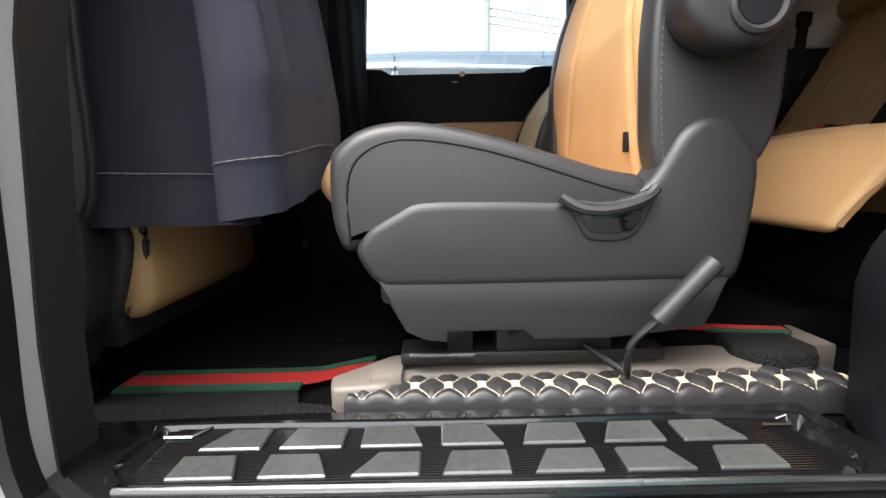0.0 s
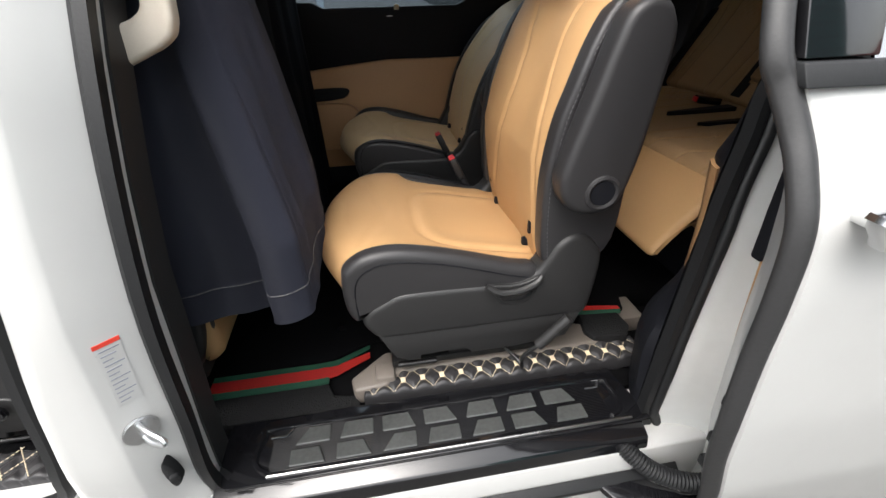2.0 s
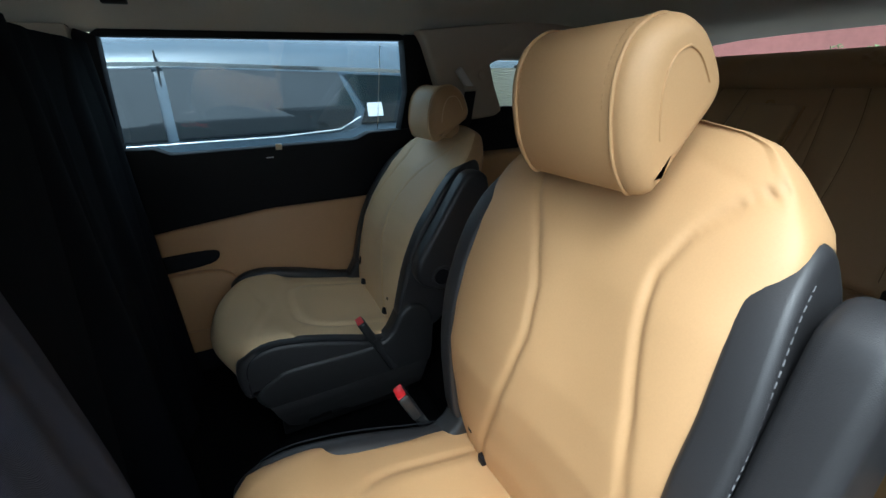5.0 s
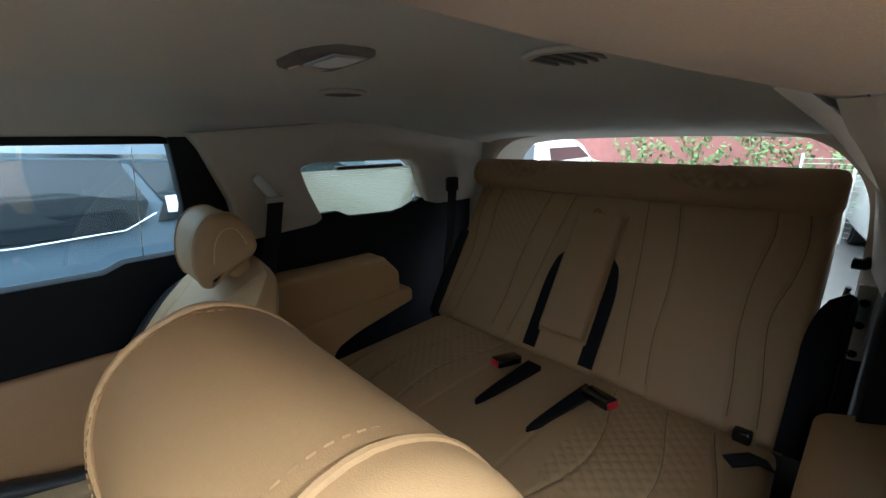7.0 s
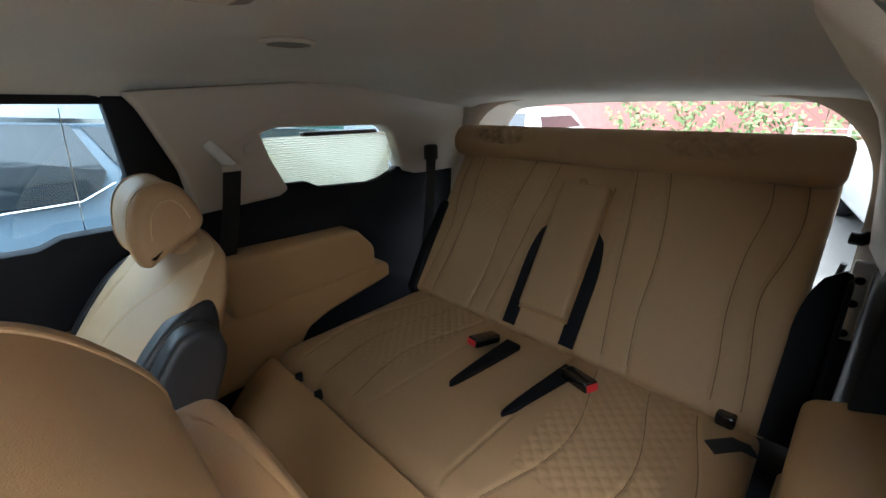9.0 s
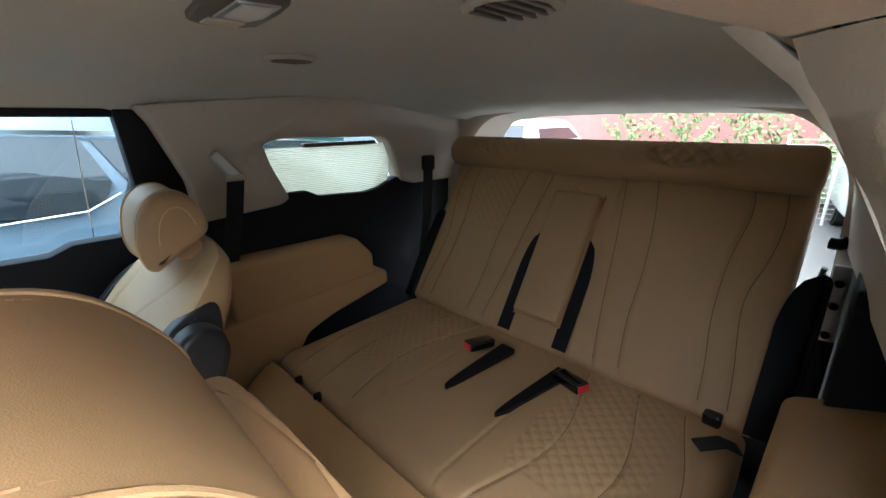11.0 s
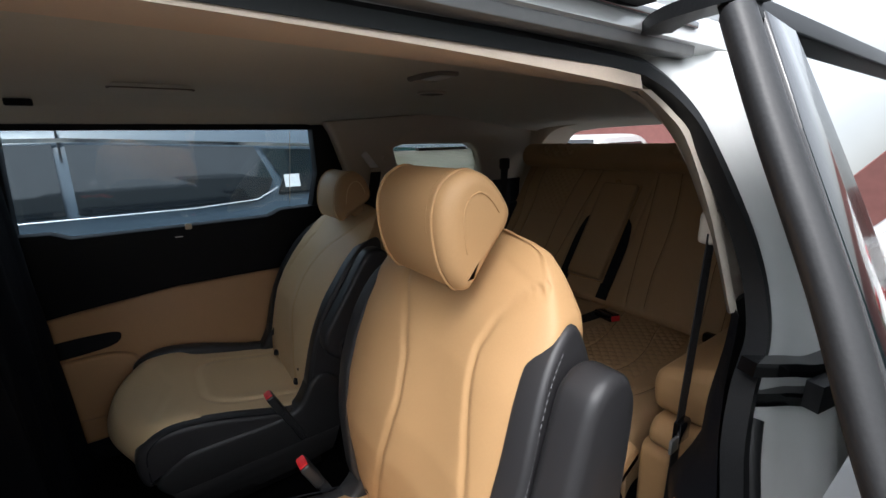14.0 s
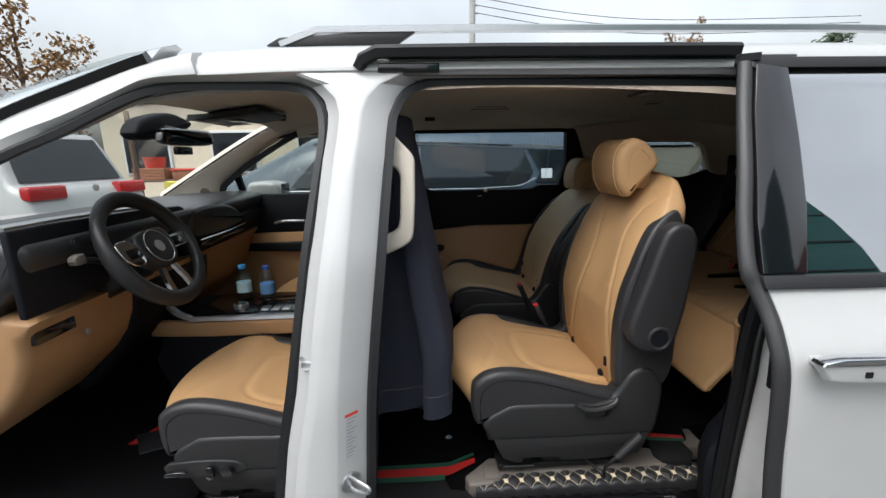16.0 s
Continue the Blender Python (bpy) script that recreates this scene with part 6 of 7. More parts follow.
part("lens", flat_poly([(0.956, 1.122), (0.958, 1.180), (0.984, 1.182), (0.989, 1.165), (0.984, 1.118)], 1.6585, 1.668, "z", 0.003), PAPER, cl, "pale lens")
part("switch", rbox(0.952, 0.992, 1.205, 1.235, 1.6605, 1.667, 0.002), BEIGE, cl)
for i, (x, y, r) in enumerate(((1.157, 0.966, 0.044), (1.180, 1.485, 0.040))):
    v = thing("ceiling_vent", "round slatted air vent in the headliner", "vent", "ceiling vents")
    zc = 1.6635 if i == 0 else 1.668
    ringp = [Vector((x + r * math.cos(a), y + r * math.sin(a), zc)) for a in np.linspace(0, 2 * math.pi, 33)[:-1]]
    part("ring", sweep(ringp, circle(0.005, 8, 0.008), True), BEIGE, v)
    part("bowl", disc((x, y, zc + 0.004), (0, 0, 1), r, 0.008, 32), PLASTIC, v)
    for k in range(5):
        o = -0.70 + 0.35 * k
        ln = r * math.sqrt(1 - o * o) * 0.95
        part("slat", rbox(x - ln, x + ln, y + o * r - 0.003, y + o * r + 0.003, zc - 0.005, zc + 0.002, 0.001, 1), TAUPE, v)
slot = thing("ceiling_hook", "dark slot of a ceiling hook in the headliner", "hook")
part("slot", rbox(0.13, 0.185, 1.875, 1.893, 1.632, 1.65, 0.003), BLACK_TRIM, slot)
hatch = thing("ceiling_panel", "small grey lid set into the headliner", "lid")
part("lid", rbox(0.36, 0.52, 1.58, 1.72, 1.654, 1.668, 0.005), HEADLINER, hatch)
part("lid_gap", tube([(0.355, 1.60, 1.657), (0.36, 1.577, 1.657), (0.44, 1.574, 1.657), (0.52, 1.577, 1.657), (0.525, 1.60, 1.657)], 0.002, 6, sub=3), TAUPE, hatch)

# right seat belts
sb = thing("right_seat_belt", "black seat belt with a beige shoulder guide", "seat belt")
m = Matrix.Translation((1.195, 1.985, 1.435)) @ Euler((0, radians(-38), 0)).to_matrix().to_4x4()
part("guide", rbox(-0.015, 0.015, -0.010, 0.012, -0.045, 0.05, 0.009, 3, m), PAPER, sb, "white shoulder guide")
part("slot_plate", rbox(1.185, 1.24, 1.972, 1.986, 1.392, 1.412, 0.005), BEIGE, sb)
part("button", disc((1.275, 1.990, 1.448), (0, 1, 0), 0.017, 0.006, 24, 0.002), BEIGE, sb, "round trim button")
part("webbing", sweep([Vector((1.215, 1.975, 1.405)), Vector((1.20, 1.985, 1.30)), Vector((1.16, 2.03, 1.05))], [(-0.024, -0.001), (0.024, -0.001), (0.024, 0.001), (-0.024, 0.001)], up=(0, 1, 0)), WEBBING, sb)
sb2 = thing("bench_seat_belt", "black seat belt hanging at the bench corner", "seat belt")
part("guide", rbox(1.93, 1.985, 1.94, 1.97, 1.36, 1.42, 0.008), PLASTIC, sb2)
part("webbing", sweep([Vector((1.95, 1.945, 1.42)), Vector((1.94, 1.945, 1.2)), Vector((1.88, 1.93, 0.9))], [(-0.024, -0.002), (0.024, -0.002), (0.024, 0.002), (-0.024, 0.002)], up=(0, 1, 0)), WEBBING, sb2)

# ---- front cabin ----
drv = captain_seat(0.87, 1, TAN, dx=-0.91, name="driver_seat", label="tan leather driver seat with charcoal side bolster", arm=0, z_off=-0.06, manual=False)
psg = captain_seat(2 * C - 0.87, -1, TAN, dx=-0.91, name="passenger_seat", label="tan leather passenger seat beside the console", arm=0, z_off=-0.06, manual=False)
for seat_, yc_ in ((drv, 0.83), (psg, 2 * C - 0.83)):
    def wrap(q, yc_=yc_):
        q.x -= 0.55 * (q.y - yc_) ** 2
        return q
    part("back_cover", puff([(-0.10, 0.56), (-0.06, 0.555), (-0.045, 0.60), (-0.05, 0.75), (-0.02, 0.95), (0.0, 1.15), (-0.03, 1.20), (-0.10, 1.15), (-0.13, 0.75)], yc_ - 0.175, yc_ + 0.22, 0.02, sub=3, seg=4, lean=wrap), TAN, seat_, "tan back cover hanging over the frame")
dash = thing("dashboard", "black and tan dashboard with screen and vents", "dashboard")
top = [(-1.85, 1.16), (-1.5, 1.235), (-1.1, 1.262), (-0.92, 1.255), (-0.87, 1.225), (-0.90, 1.15), (-0.98, 1.08), (-1.1, 1.0), (-1.85, 1.0)]
part("upper", puff(top, 0.54, 2.13, 0.03, sub=3), DASH_SOFT, dash, "charcoal soft upper dashboard")
part("lower", puff([(-1.8, 0.60), (-1.8, 1.02), (-0.98, 1.06), (-0.94, 0.99), (-0.98, 0.85), (-1.1, 0.72), (-1.3, 0.60)], 0.56, 2.11, 0.03, sub=2), TAN_TRIM, dash, "tan knee panel")
part("band", puff([(-0.97, 1.02), (-0.90, 1.06), (-0.875, 1.13), (-0.90, 1.17), (-1.0, 1.15), (-1.0, 1.02)], 1.30, 2.115, 0.015, sub=2), BLACK_TRIM, dash, "black instrument band")
part("centre_panel", puff([(-1.2, 0.60), (-1.2, 1.04), (-0.965, 1.07), (-0.925, 0.99), (-0.96, 0.84), (-1.05, 0.72)], 0.98, 1.50, 0.02, sub=2), BLACK_TRIM, dash, "black centre panel")
part("trim_line", tube([(-0.866, 1.34, 1.104), (-0.864, 1.6, 1.100), (-0.866, 1.80, 1.106)], 0.0035, 6), CHROME, dash, "silver trim line")
part("screen", flat_poly([(0.53, 1.06), (0.53, 1.283), (0.68, 1.284), (1.03, 1.276), (1.26, 1.263), (1.285, 1.252), (1.292, 1.20), (1.285, 1.135), (1.26, 1.12), (0.70, 1.06)], -0.905, -0.885, "x", 0.006, 3), BLACK_TRIM, dash, "wide black curved display")
part("screen_hood", sweep([Vector((-0.90, y, z)) for y, z in ((0.53, 1.290), (0.68, 1.291), (0.90, 1.287), (1.08, 1.281))], [(-0.030, -0.004), (0.012, -0.004), (0.012, 0.004), (-0.030, 0.006)]), SILVER, dash, "satin edge over the instruments")
pad = [(1.30, 1.13), (1.30, 1.225), (1.36, 1.246), (1.52, 1.244), (1.66, 1.224), (1.76, 1.180), (1.80, 1.135), (1.74, 1.118), (1.52, 1.108)]
part("passenger_pad", puff(pad, -0.93, -0.862, 0.022, "x", sub=3), DASH_SOFT, dash, "padded charcoal passenger panel")
part("air_vent", rbox(-0.885, -0.862, 1.345, 1.80, 1.072, 1.094, 0.005), GLOSS_BLACK, dash, "slim air vent under the trim line")
part("ring_switch", disc((-0.868, 0.70, 1.222), (1, 0, 0.1), 0.017, 0.014, 24, 0.004), PLASTIC, dash)
part("switch_panel", rbox(-0.955, -0.93, 0.585, 0.72, 0.965, 1.02, 0.006), GLOSS_BLACK, dash)
part("knob", disc((-0.925, 0.745, 0.94), (1, 0, 0.2), 0.010, 0.015, 18, 0.003), SILVER, dash)
part("column", tube([(-1.0, 0.87, 1.03), (-0.90, 0.87, 1.08), (-0.82, 0.87, 1.125)], 0.055, 16), PLASTIC, dash, "steering column shroud")
part("stalk", tube([(-0.87, 0.80, 1.14), (-0.85, 0.73, 1.165), (-0.84, 0.655, 1.183)], 0.010, 8), PLASTIC, dash)
part("stalk_knob", puff([(0.640, 1.172), (0.640, 1.194), (0.672, 1.198), (0.675, 1.170)], -0.852, -0.828, 0.006, "x", sub=2), TAUPE, dash)
wheel = thing("steering_wheel", "black leather steering wheel with silver spokes", "steering wheel")
WM = Matrix.Translation((-0.765, 0.868, 1.168)) @ Euler((0, radians(62), 0)).to_matrix().to_4x4()
rim = [WM @ Vector((0.180 * math.cos(a), 0.186 * math.sin(a), 0)) for a in np.linspace(0, 2 * math.pi, 65)[:-1]]
part("rim", sweep(rim, circle(0.026, 14, 0.019), True), PLASTIC, wheel, "leather rim")
part("hub", puff([(-0.055, -0.065), (-0.06, 0.065), (0.0, 0.085), (0.06, 0.05), (0.07, 0.0), (0.06, -0.05), (0.0, -0.085)], -0.03, 0.02, 0.012, "z", sub=3, lean=lambda q: WM @ q), PLASTIC, wheel, "airbag hub")
part("hub_ring", tube([WM @ Vector((0.056 * math.cos(a), 0.058 * math.sin(a), 0.0205)) for a in np.linspace(0, 2 * math.pi, 41)[:-1]], 0.0016, 6, True), SILVER, wheel, "thin ring on the hub")
part("spoke_pad", puff([(-0.045, -0.155), (-0.040, -0.095), (0.0, -0.082), (0.038, -0.088), (0.034, -0.135), (0.0, -0.160)], 0.004, 0.014, 0.004, "z", sub=3, lean=lambda q: WM @ q), CHROME, wheel, "bright silver spoke cover")
part("badge", disc(WM @ Vector((0.0, 0.0, 0.0215)), WM.to_3x3() @ Vector((0, 0, 1)), 0.020, 0.003, 24, 0.001), SILVER, wheel, "plain oval badge")
for sg in (-1, 1):
    sp = part("spoke", sweep([WM @ Vector((0.0, sg * 0.07, 0.005)), WM @ Vector((-0.005, sg * 0.12, 0.0)), WM @ Vector((-0.005, sg * 0.175, 0))], [(-0.022, -0.008), (0.022, -0.008), (0.022, 0.008), (-0.022, 0.008)], up=WM.to_3x3() @ Vector((0, 0, 1))), SILVER, wheel, "silver spoke")
    part("button_pad", rbox(-0.018, 0.016, 0.085 if sg > 0 else -0.14, 0.14 if sg > 0 else -0.085, 0.008, 0.016, 0.004, 2, WM), GLOSS_BLACK, wheel)
    part("lower_spoke", sweep([WM @ Vector((0.06, sg * 0.03, 0.0)), WM @ Vector((0.12, sg * 0.045, 0.0)), WM @ Vector((0.17, sg * 0.05, 0))], [(-0.010, -0.006), (0.010, -0.006), (0.010, 0.006), (-0.010, 0.006)], up=WM.to_3x3() @ Vector((0, 0, 1))), CHROME, wheel)
con = thing("centre_console", "black centre console with a satin silver rim", "console")
part("body", puff([(-0.98, 0.45), (-0.98, 0.78), (-0.84, 0.80), (-0.20, 0.80), (-0.15, 0.77), (-0.15, 0.45)], 1.18, 1.50, 0.02, sub=2), BLACK_TRIM, con, "black console side")
part("tan_side", puff([(-1.02, 0.735), (-0.98, 0.80), (-0.86, 0.792), (-0.20, 0.790), (-0.18, 0.745), (-0.5, 0.728)], 1.160, 1.192, 0.008, sub=2), TAN_TRIM, con, "tan padded console flank")
part("top_plate", flat_poly([(-0.86, 1.19), (-0.86, 1.48), (-0.22, 1.48), (-0.22, 1.19)], 0.797, 0.813, "z", 0.005), GLOSS_BLACK, con, "gloss black top plate")
part("edge_trim", sweep(smooth_poly([(-0.985, 1.20, 0.905), (-0.93, 1.178, 0.845), (-0.87, 1.172, 0.813), (-0.80, 1.172, 0.806), (-0.22, 1.172, 0.808)], 5, False), [(-0.014, -0.008), (0.014, -0.008), (0.010, 0.007), (-0.010, 0.007)]), SILVER, con, "satin silver rim")
part("dial", disc((-0.695, 1.265, 0.823), (0, 0, 1), 0.030, 0.024, 28, 0.004), SILVER, con, "ribbed rotary shifter")
part("dial_cap", disc((-0.695, 1.265, 0.836), (0, 0, 1), 0.022, 0.004, 28, 0.001), GLOSS_BLACK, con)
for k in range(3):
    part("switch_row", rbox(-0.60 + 0.045 * k, -0.565 + 0.045 * k, 1.22, 1.27, 0.812, 0.819, 0.003), SILVER, con)
part("storage_bin", rbox(-0.46, -0.40, 1.24, 1.40, 0.811, 0.817, 0.003), SILVER, con)
part("rear_lid", puff([(-0.40, 0.805), (-0.40, 0.855), (-0.36, 0.865), (-0.18, 0.865), (-0.15, 0.845), (-0.15, 0.805)], 1.19, 1.48, 0.02, sub=2), BLACK_L, con)


def bottle(x, y, capcol, name_label):
    b = thing("water_bottle", name_label, "bottle", "bottles on the console")
    prof = [(0.0, 0.0), (0.028, 0.0), (0.031, 0.006), (0.031, 0.03), (0.029, 0.035), (0.031, 0.04), (0.031, 0.105), (0.027, 0.125), (0.014, 0.142), (0.013, 0.152)]
    n = 24
    rows = [[Vector((x + r * math.cos(2 * math.pi * k / n), y + r * math.sin(2 * math.pi * k / n), 0.813 + z)) for k in range(n)] for r, z in prof[1:]]
    part("shell", strip(rows), PET, b, "clear plastic shell")
    part("label_sleeve", strip([[Vector((x + 0.0318 * math.cos(2 * math.pi * k / n), y + 0.0318 * math.sin(2 * math.pi * k / n), 0.813 + z)) for k in range(n)] for z in (0.045, 0.09)]), mat("bottle_sleeve_" + name_label[:4], (0.10, 0.22, 0.42) if "dark" in name_label else (0.45, 0.62, 0.66), 0.4), b, "printed sleeve")
    part("cap", disc((x, y, 0.813 + 0.160), (0, 0, 1), 0.0155, 0.018, 20, 0.002), mat("bottle_cap_" + name_label[:4], capcol, 0.4), b, "blue screw cap")


bottle(-0.715, 1.365, (0.05, 0.30, 0.62), "clear water bottle with pale label and blue cap")
bottle(-0.60, 1.335, (0.03, 0.07, 0.30), "dark labelled water bottle with navy cap")
mir = thing("rear_view_mirror", "black rear-view mirror with its camera housing", "mirror")
part("housing", puff([(1.13, 1.505), (1.125, 1.545), (1.15, 1.562), (1.44, 1.568), (1.485, 1.558), (1.492, 1.525), (1.475, 1.508), (1.30, 1.500)], -0.86, -0.825, 0.012, "x", sub=3), GLOSS_BLACK, mir)
part("stem", tube([(-0.86, 1.30, 1.54), (-0.93, 1.31, 1.56), (-0.97, 1.315, 1.58)], 0.028, 12), PLASTIC, mir)
part("camera_cover", puff([(1.125, 1.545), (1.17, 1.592), (1.27, 1.622), (1.36, 1.636), (1.44, 1.628), (1.52, 1.606), (1.44, 1.565), (1.26, 1.530), (1.16, 1.522)], -0.99, -0.92, 0.015, "x", sub=3), BLACK_TRIM, mir)
part("toll_reader", rbox(-0.85, -0.83, 1.205, 1.315, 1.466, 1.498, 0.005, 2), GLOSS_BLACK, mir, "small black box under the mirror")
oc = thing("overhead_console", "dark overhead console on the headliner", "console")
part("cover", puff([(-0.76, 1.590), (-0.74, 1.612), (-0.54, 1.632), (-0.49, 1.622), (-0.58, 1.602)], 1.17, 1.50, 0.02, sub=2), PLASTIC, oc)
part("switch_strip", rbox(-0.66, -0.60, 1.24, 1.43, 1.594, 1.606, 0.004), GLOSS_BLACK, oc)

# right front door with quarter pane and mirror
rfd = thing("right_front_door", "closed right front door with black trim and tan panel", "door", kind="structure")
part("upper_trim", wall_plate([(-1.30, 0.98), (-1.30, 1.20), (-1.10, 1.235), (-0.6, 1.235), (0.02, 1.245), (0.02, 0.98)], -0.03, 0.03, 0.01), BLACK_TRIM, rfd)
part("tan_panel", flat_poly([(-1.25, 0.52), (-1.25, 0.95), (-0.9, 1.0), (0.0, 1.01), (0.0, 0.52)], 2.07, 2.13, bevel=0.012), TAN_TRIM, rfd, "tan door panel")
part("armrest", puff([(-1.1, 0.90), (-1.08, 0.94), (-0.3, 0.945), (-0.2, 0.93), (-0.3, 0.89)], 2.03, 2.09, 0.01, sub=2), BLACK_TRIM, rfd)
part("door_pull", tube([(-0.80, 2.075, 1.06), (-0.74, 2.055, 1.075), (-0.62, 2.055, 1.075), (-0.58, 2.075, 1.06)], 0.008, 8, sub=3), SILVER, rfd, "silver inside handle")
part("quarter_post", wall_plate([(-0.995, 1.22), (-1.02, 1.37), (-0.985, 1.385), (-0.965, 1.22)], -0.01, 0.03, 0.004), BLACK_TRIM, rfd)
part("b_post", wall_plate([(-0.20, 1.22), (-0.14, 1.60), (0.02, 1.60), (0.03, 1.22)], -0.03, 0.04, 0.008), BEIGE, rfd)
part("top_frame", wall_plate([(-0.75, 1.555), (-0.6, 1.60), (0.02, 1.60), (0.02, 1.575), (-0.55, 1.575)], -0.01, 0.04, 0.004), BLACK_TRIM, rfd)
part("pane", wall_plate([(-1.18, 1.22), (-1.05, 1.36), (-0.80, 1.54), (-0.6, 1.585), (-0.15, 1.585), (-0.19, 1.22)], 0.028, 0.032, 0), CLEAR, rfd, smooth=False)
om = thing("right_wing_mirror", "white wing mirror outside the far front window", "mirror")
part("shell", puff([(-1.02, 1.17), (-1.02, 1.26), (-0.98, 1.30), (-0.84, 1.30), (-0.80, 1.26), (-0.82, 1.18)], 2.24, 2.42, 0.03, sub=3), WHITE, om)
part("mirror_glass", rbox(-0.80, -0.795, 2.25, 2.41, 1.19, 1.285, 0.002), CHROME, om, "mirror glass")
part("arm", rbox(-0.98, -0.90, 2.12, 2.26, 1.19, 1.22, 0.008), PLASTIC, om)
# windscreen
ws = thing("windscreen", "clear windscreen", "windscreen", kind="structure")
WX = [(-0.58, 1.742), (-0.68, 1.728), (-0.80, 1.698), (-0.92, 1.662), (-1.07, 1.61), (-1.30, 1.49), (-1.55, 1.32), (-1.72, 1.19)]
wbm = bmesh.new()
wg = [[wbm.verts.new((x - 0.13 * math.sin(math.pi * k / 16), 0.755 + (2 * C - 1.51) * k / 16, z + 0.02 * math.sin(math.pi * k / 16))) for k in range(17)] for x, z in WX]
for a, b in zip(wg, wg[1:]):
    for k in range(16):
        wbm.faces.new((a[k], a[k + 1], b[k + 1], b[k]))
part("pane", wbm, CLEAR, ws)
part("header", sweep([Vector((-0.62, 0.76, 1.655)), Vector((-0.74, C, 1.675)), Vector((-0.62, 1.91, 1.655))], [(-0.05, -0.015), (0.05, -0.015), (0.05, 0.012), (-0.05, 0.012)]), HEADLINER, ws)
bon = puff([(-2.75, 0.55), (-2.7, 0.82), (-2.3, 0.96), (-1.8, 1.06), (-1.7, 1.05), (-1.7, 0.55)], 0.50, 2.17, 0.06, sub=3)
part("bonnet", bon, WHITE, van, "white bonnet")
# pedals and front mat
pm = thing("front_floor_mat", "black front floor mat with a red edge", "mat")
part("velour", flat_poly([(-1.45, 0.60), (-1.45, 1.15), (-0.62, 1.15), (-0.62, 0.60)], 0.41, 0.428, "z", 0.003), CARPET, pm)
part("red_stripe", flat_poly([(-1.0, 0.90), (-0.97, 0.90), (-0.86, 1.12), (-0.89, 1.12)], 0.424, 0.432, "z", 0.001), RED, pm)
part("foot_plate", flat_poly([(-1.0, 0.95), (-0.80, 1.02), (-0.74, 0.92), (-0.92, 0.84)], 0.424, 0.434, "z", 0.002), RUBBER, pm)
fq = thing("quilted_sill_mat", "black quilted leather sill mat with cream stitching in the front doorway", "mat")
part("padding", sheet(lambda u, v: Vector((-1.0 + 0.72 * u, 0.50 + 0.08 * v, quilt_z(QX0 + 0.004 + 0.72 * u, QY0 + 0.003 + 0.077 * v) - 0.01)), 208, 20, 0.03, (0, 0, -1)), BLACK_L, fq, angle=70)
part("stitching", join(*[dashes([Vector((-1.0 + 0.72 * ((PIT * k + sg * (y - 0.042) / 1.25) / 0.72), 0.50 + y, 0.449)) for y in np.linspace(0.002, 0.078, 6)], 0.006, 0.003, 0.0011) for k in range(1, 12) for sg in (1, -1)]), THREAD, fq, smooth=False)

# power seat switches on the driver seat side
part("switch_cover", puff([(-0.66, 0.555), (-0.65, 0.585), (-0.50, 0.590), (-0.44, 0.575), (-0.45, 0.545), (-0.62, 0.535)], 0.586, 0.60, 0.004, sub=2), PLASTIC, drv, "switch panel on the seat side")
part("seat_switch", puff([(-0.652, 0.555), (-0.65, 0.568), (-0.60, 0.570), (-0.598, 0.557)], 0.566, 0.58, 0.003, sub=2), GLOSS_BLACK, drv)
part("seat_switch", puff([(-0.538, 0.542), (-0.54, 0.578), (-0.52, 0.580), (-0.518, 0.544)], 0.566, 0.58, 0.003, sub=2), GLOSS_BLACK, drv)
part("lumbar_switch", disc((-0.478, 0.572, 0.562), (0, 1, 0), 0.019, 0.014, 28, 0.004), GLOSS_BLACK, drv)
sb_prof = [(-0.20, 0.56), (-0.195, 0.70), (-0.15, 0.74), (-0.10, 0.735), (-0.075, 0.68), (-0.082, 0.62), (-0.110, 0.550), (-0.14, 0.535)]
db = part("back_bolster", puff(sb_prof, 0.64, 0.70, 0.02, sub=3, seg=4), BLACK_L, drv, "charcoal leather back bolster")
part("piping", tube([(-0.085, 0.665, 0.735), (-0.066, 0.668, 0.68), (-0.074, 0.668, 0.62), (-0.102, 0.668, 0.545)], 0.006, 8, sub=4), BLACK_L, db)

# ---- surroundings ----
NV = mat("dark_blue_grey_paint", (0.06, 0.085, 0.11), 0.22, scale=15, var=0.04, coat=0.6)
NGLASS = mat("black_mirror_glass", (0.012, 0.015, 0.018), 0.06, scale=10, var=0.05, coat=0.6)
nvan = thing("parked_van", "dark blue-grey van parked alongside with black windows", "van")
body = [(3.10, 0.25), (3.03, 0.55), (3.04, 0.95), (3.10, 1.17), (3.155, 1.45), (3.20, 1.58), (3.30, 1.68), (3.6, 1.74), (4.1, 1.76), (4.6, 1.74), (4.9, 1.68), (5.0, 1.58), (5.1, 1.17), (5.16, 0.9), (5.16, 0.5), (5.1, 0.25)]
rows = []
for x, zs, ys in ((-1.9, 0.55, 0.92), (-1.7, 0.66, 0.97), (-0.9, 0.92, 0.99), (-0.5, 0.98, 1.0), (0.2, 1.0, 1.0), (1.4, 0.985, 1.0), (2.3, 0.96, 0.99), (2.8, 0.93, 0.97), (3.0, 0.80, 0.93)):
    rows.append([Vector((x, 4.1 + (y - 4.1) * ys, 0.25 + (z - 0.25) * zs)) for y, z in body])
part("body", strip(rows), NV, nvan, "dark painted body", angle=50)


def nv_y(z):
    return lerp_table([(0.95, 3.035), (1.17, 3.09), (1.45, 3.145), (1.58, 3.19)], z)


def nv_plate(pts, t=0.006):
    bm = flat_poly(pts, 0.0, 1.0, "y", 0)
    for v in bm.verts:
        v.co.y = nv_y(v.co.z) - (t if v.co.y < 0.5 else -0.01)
    return bm


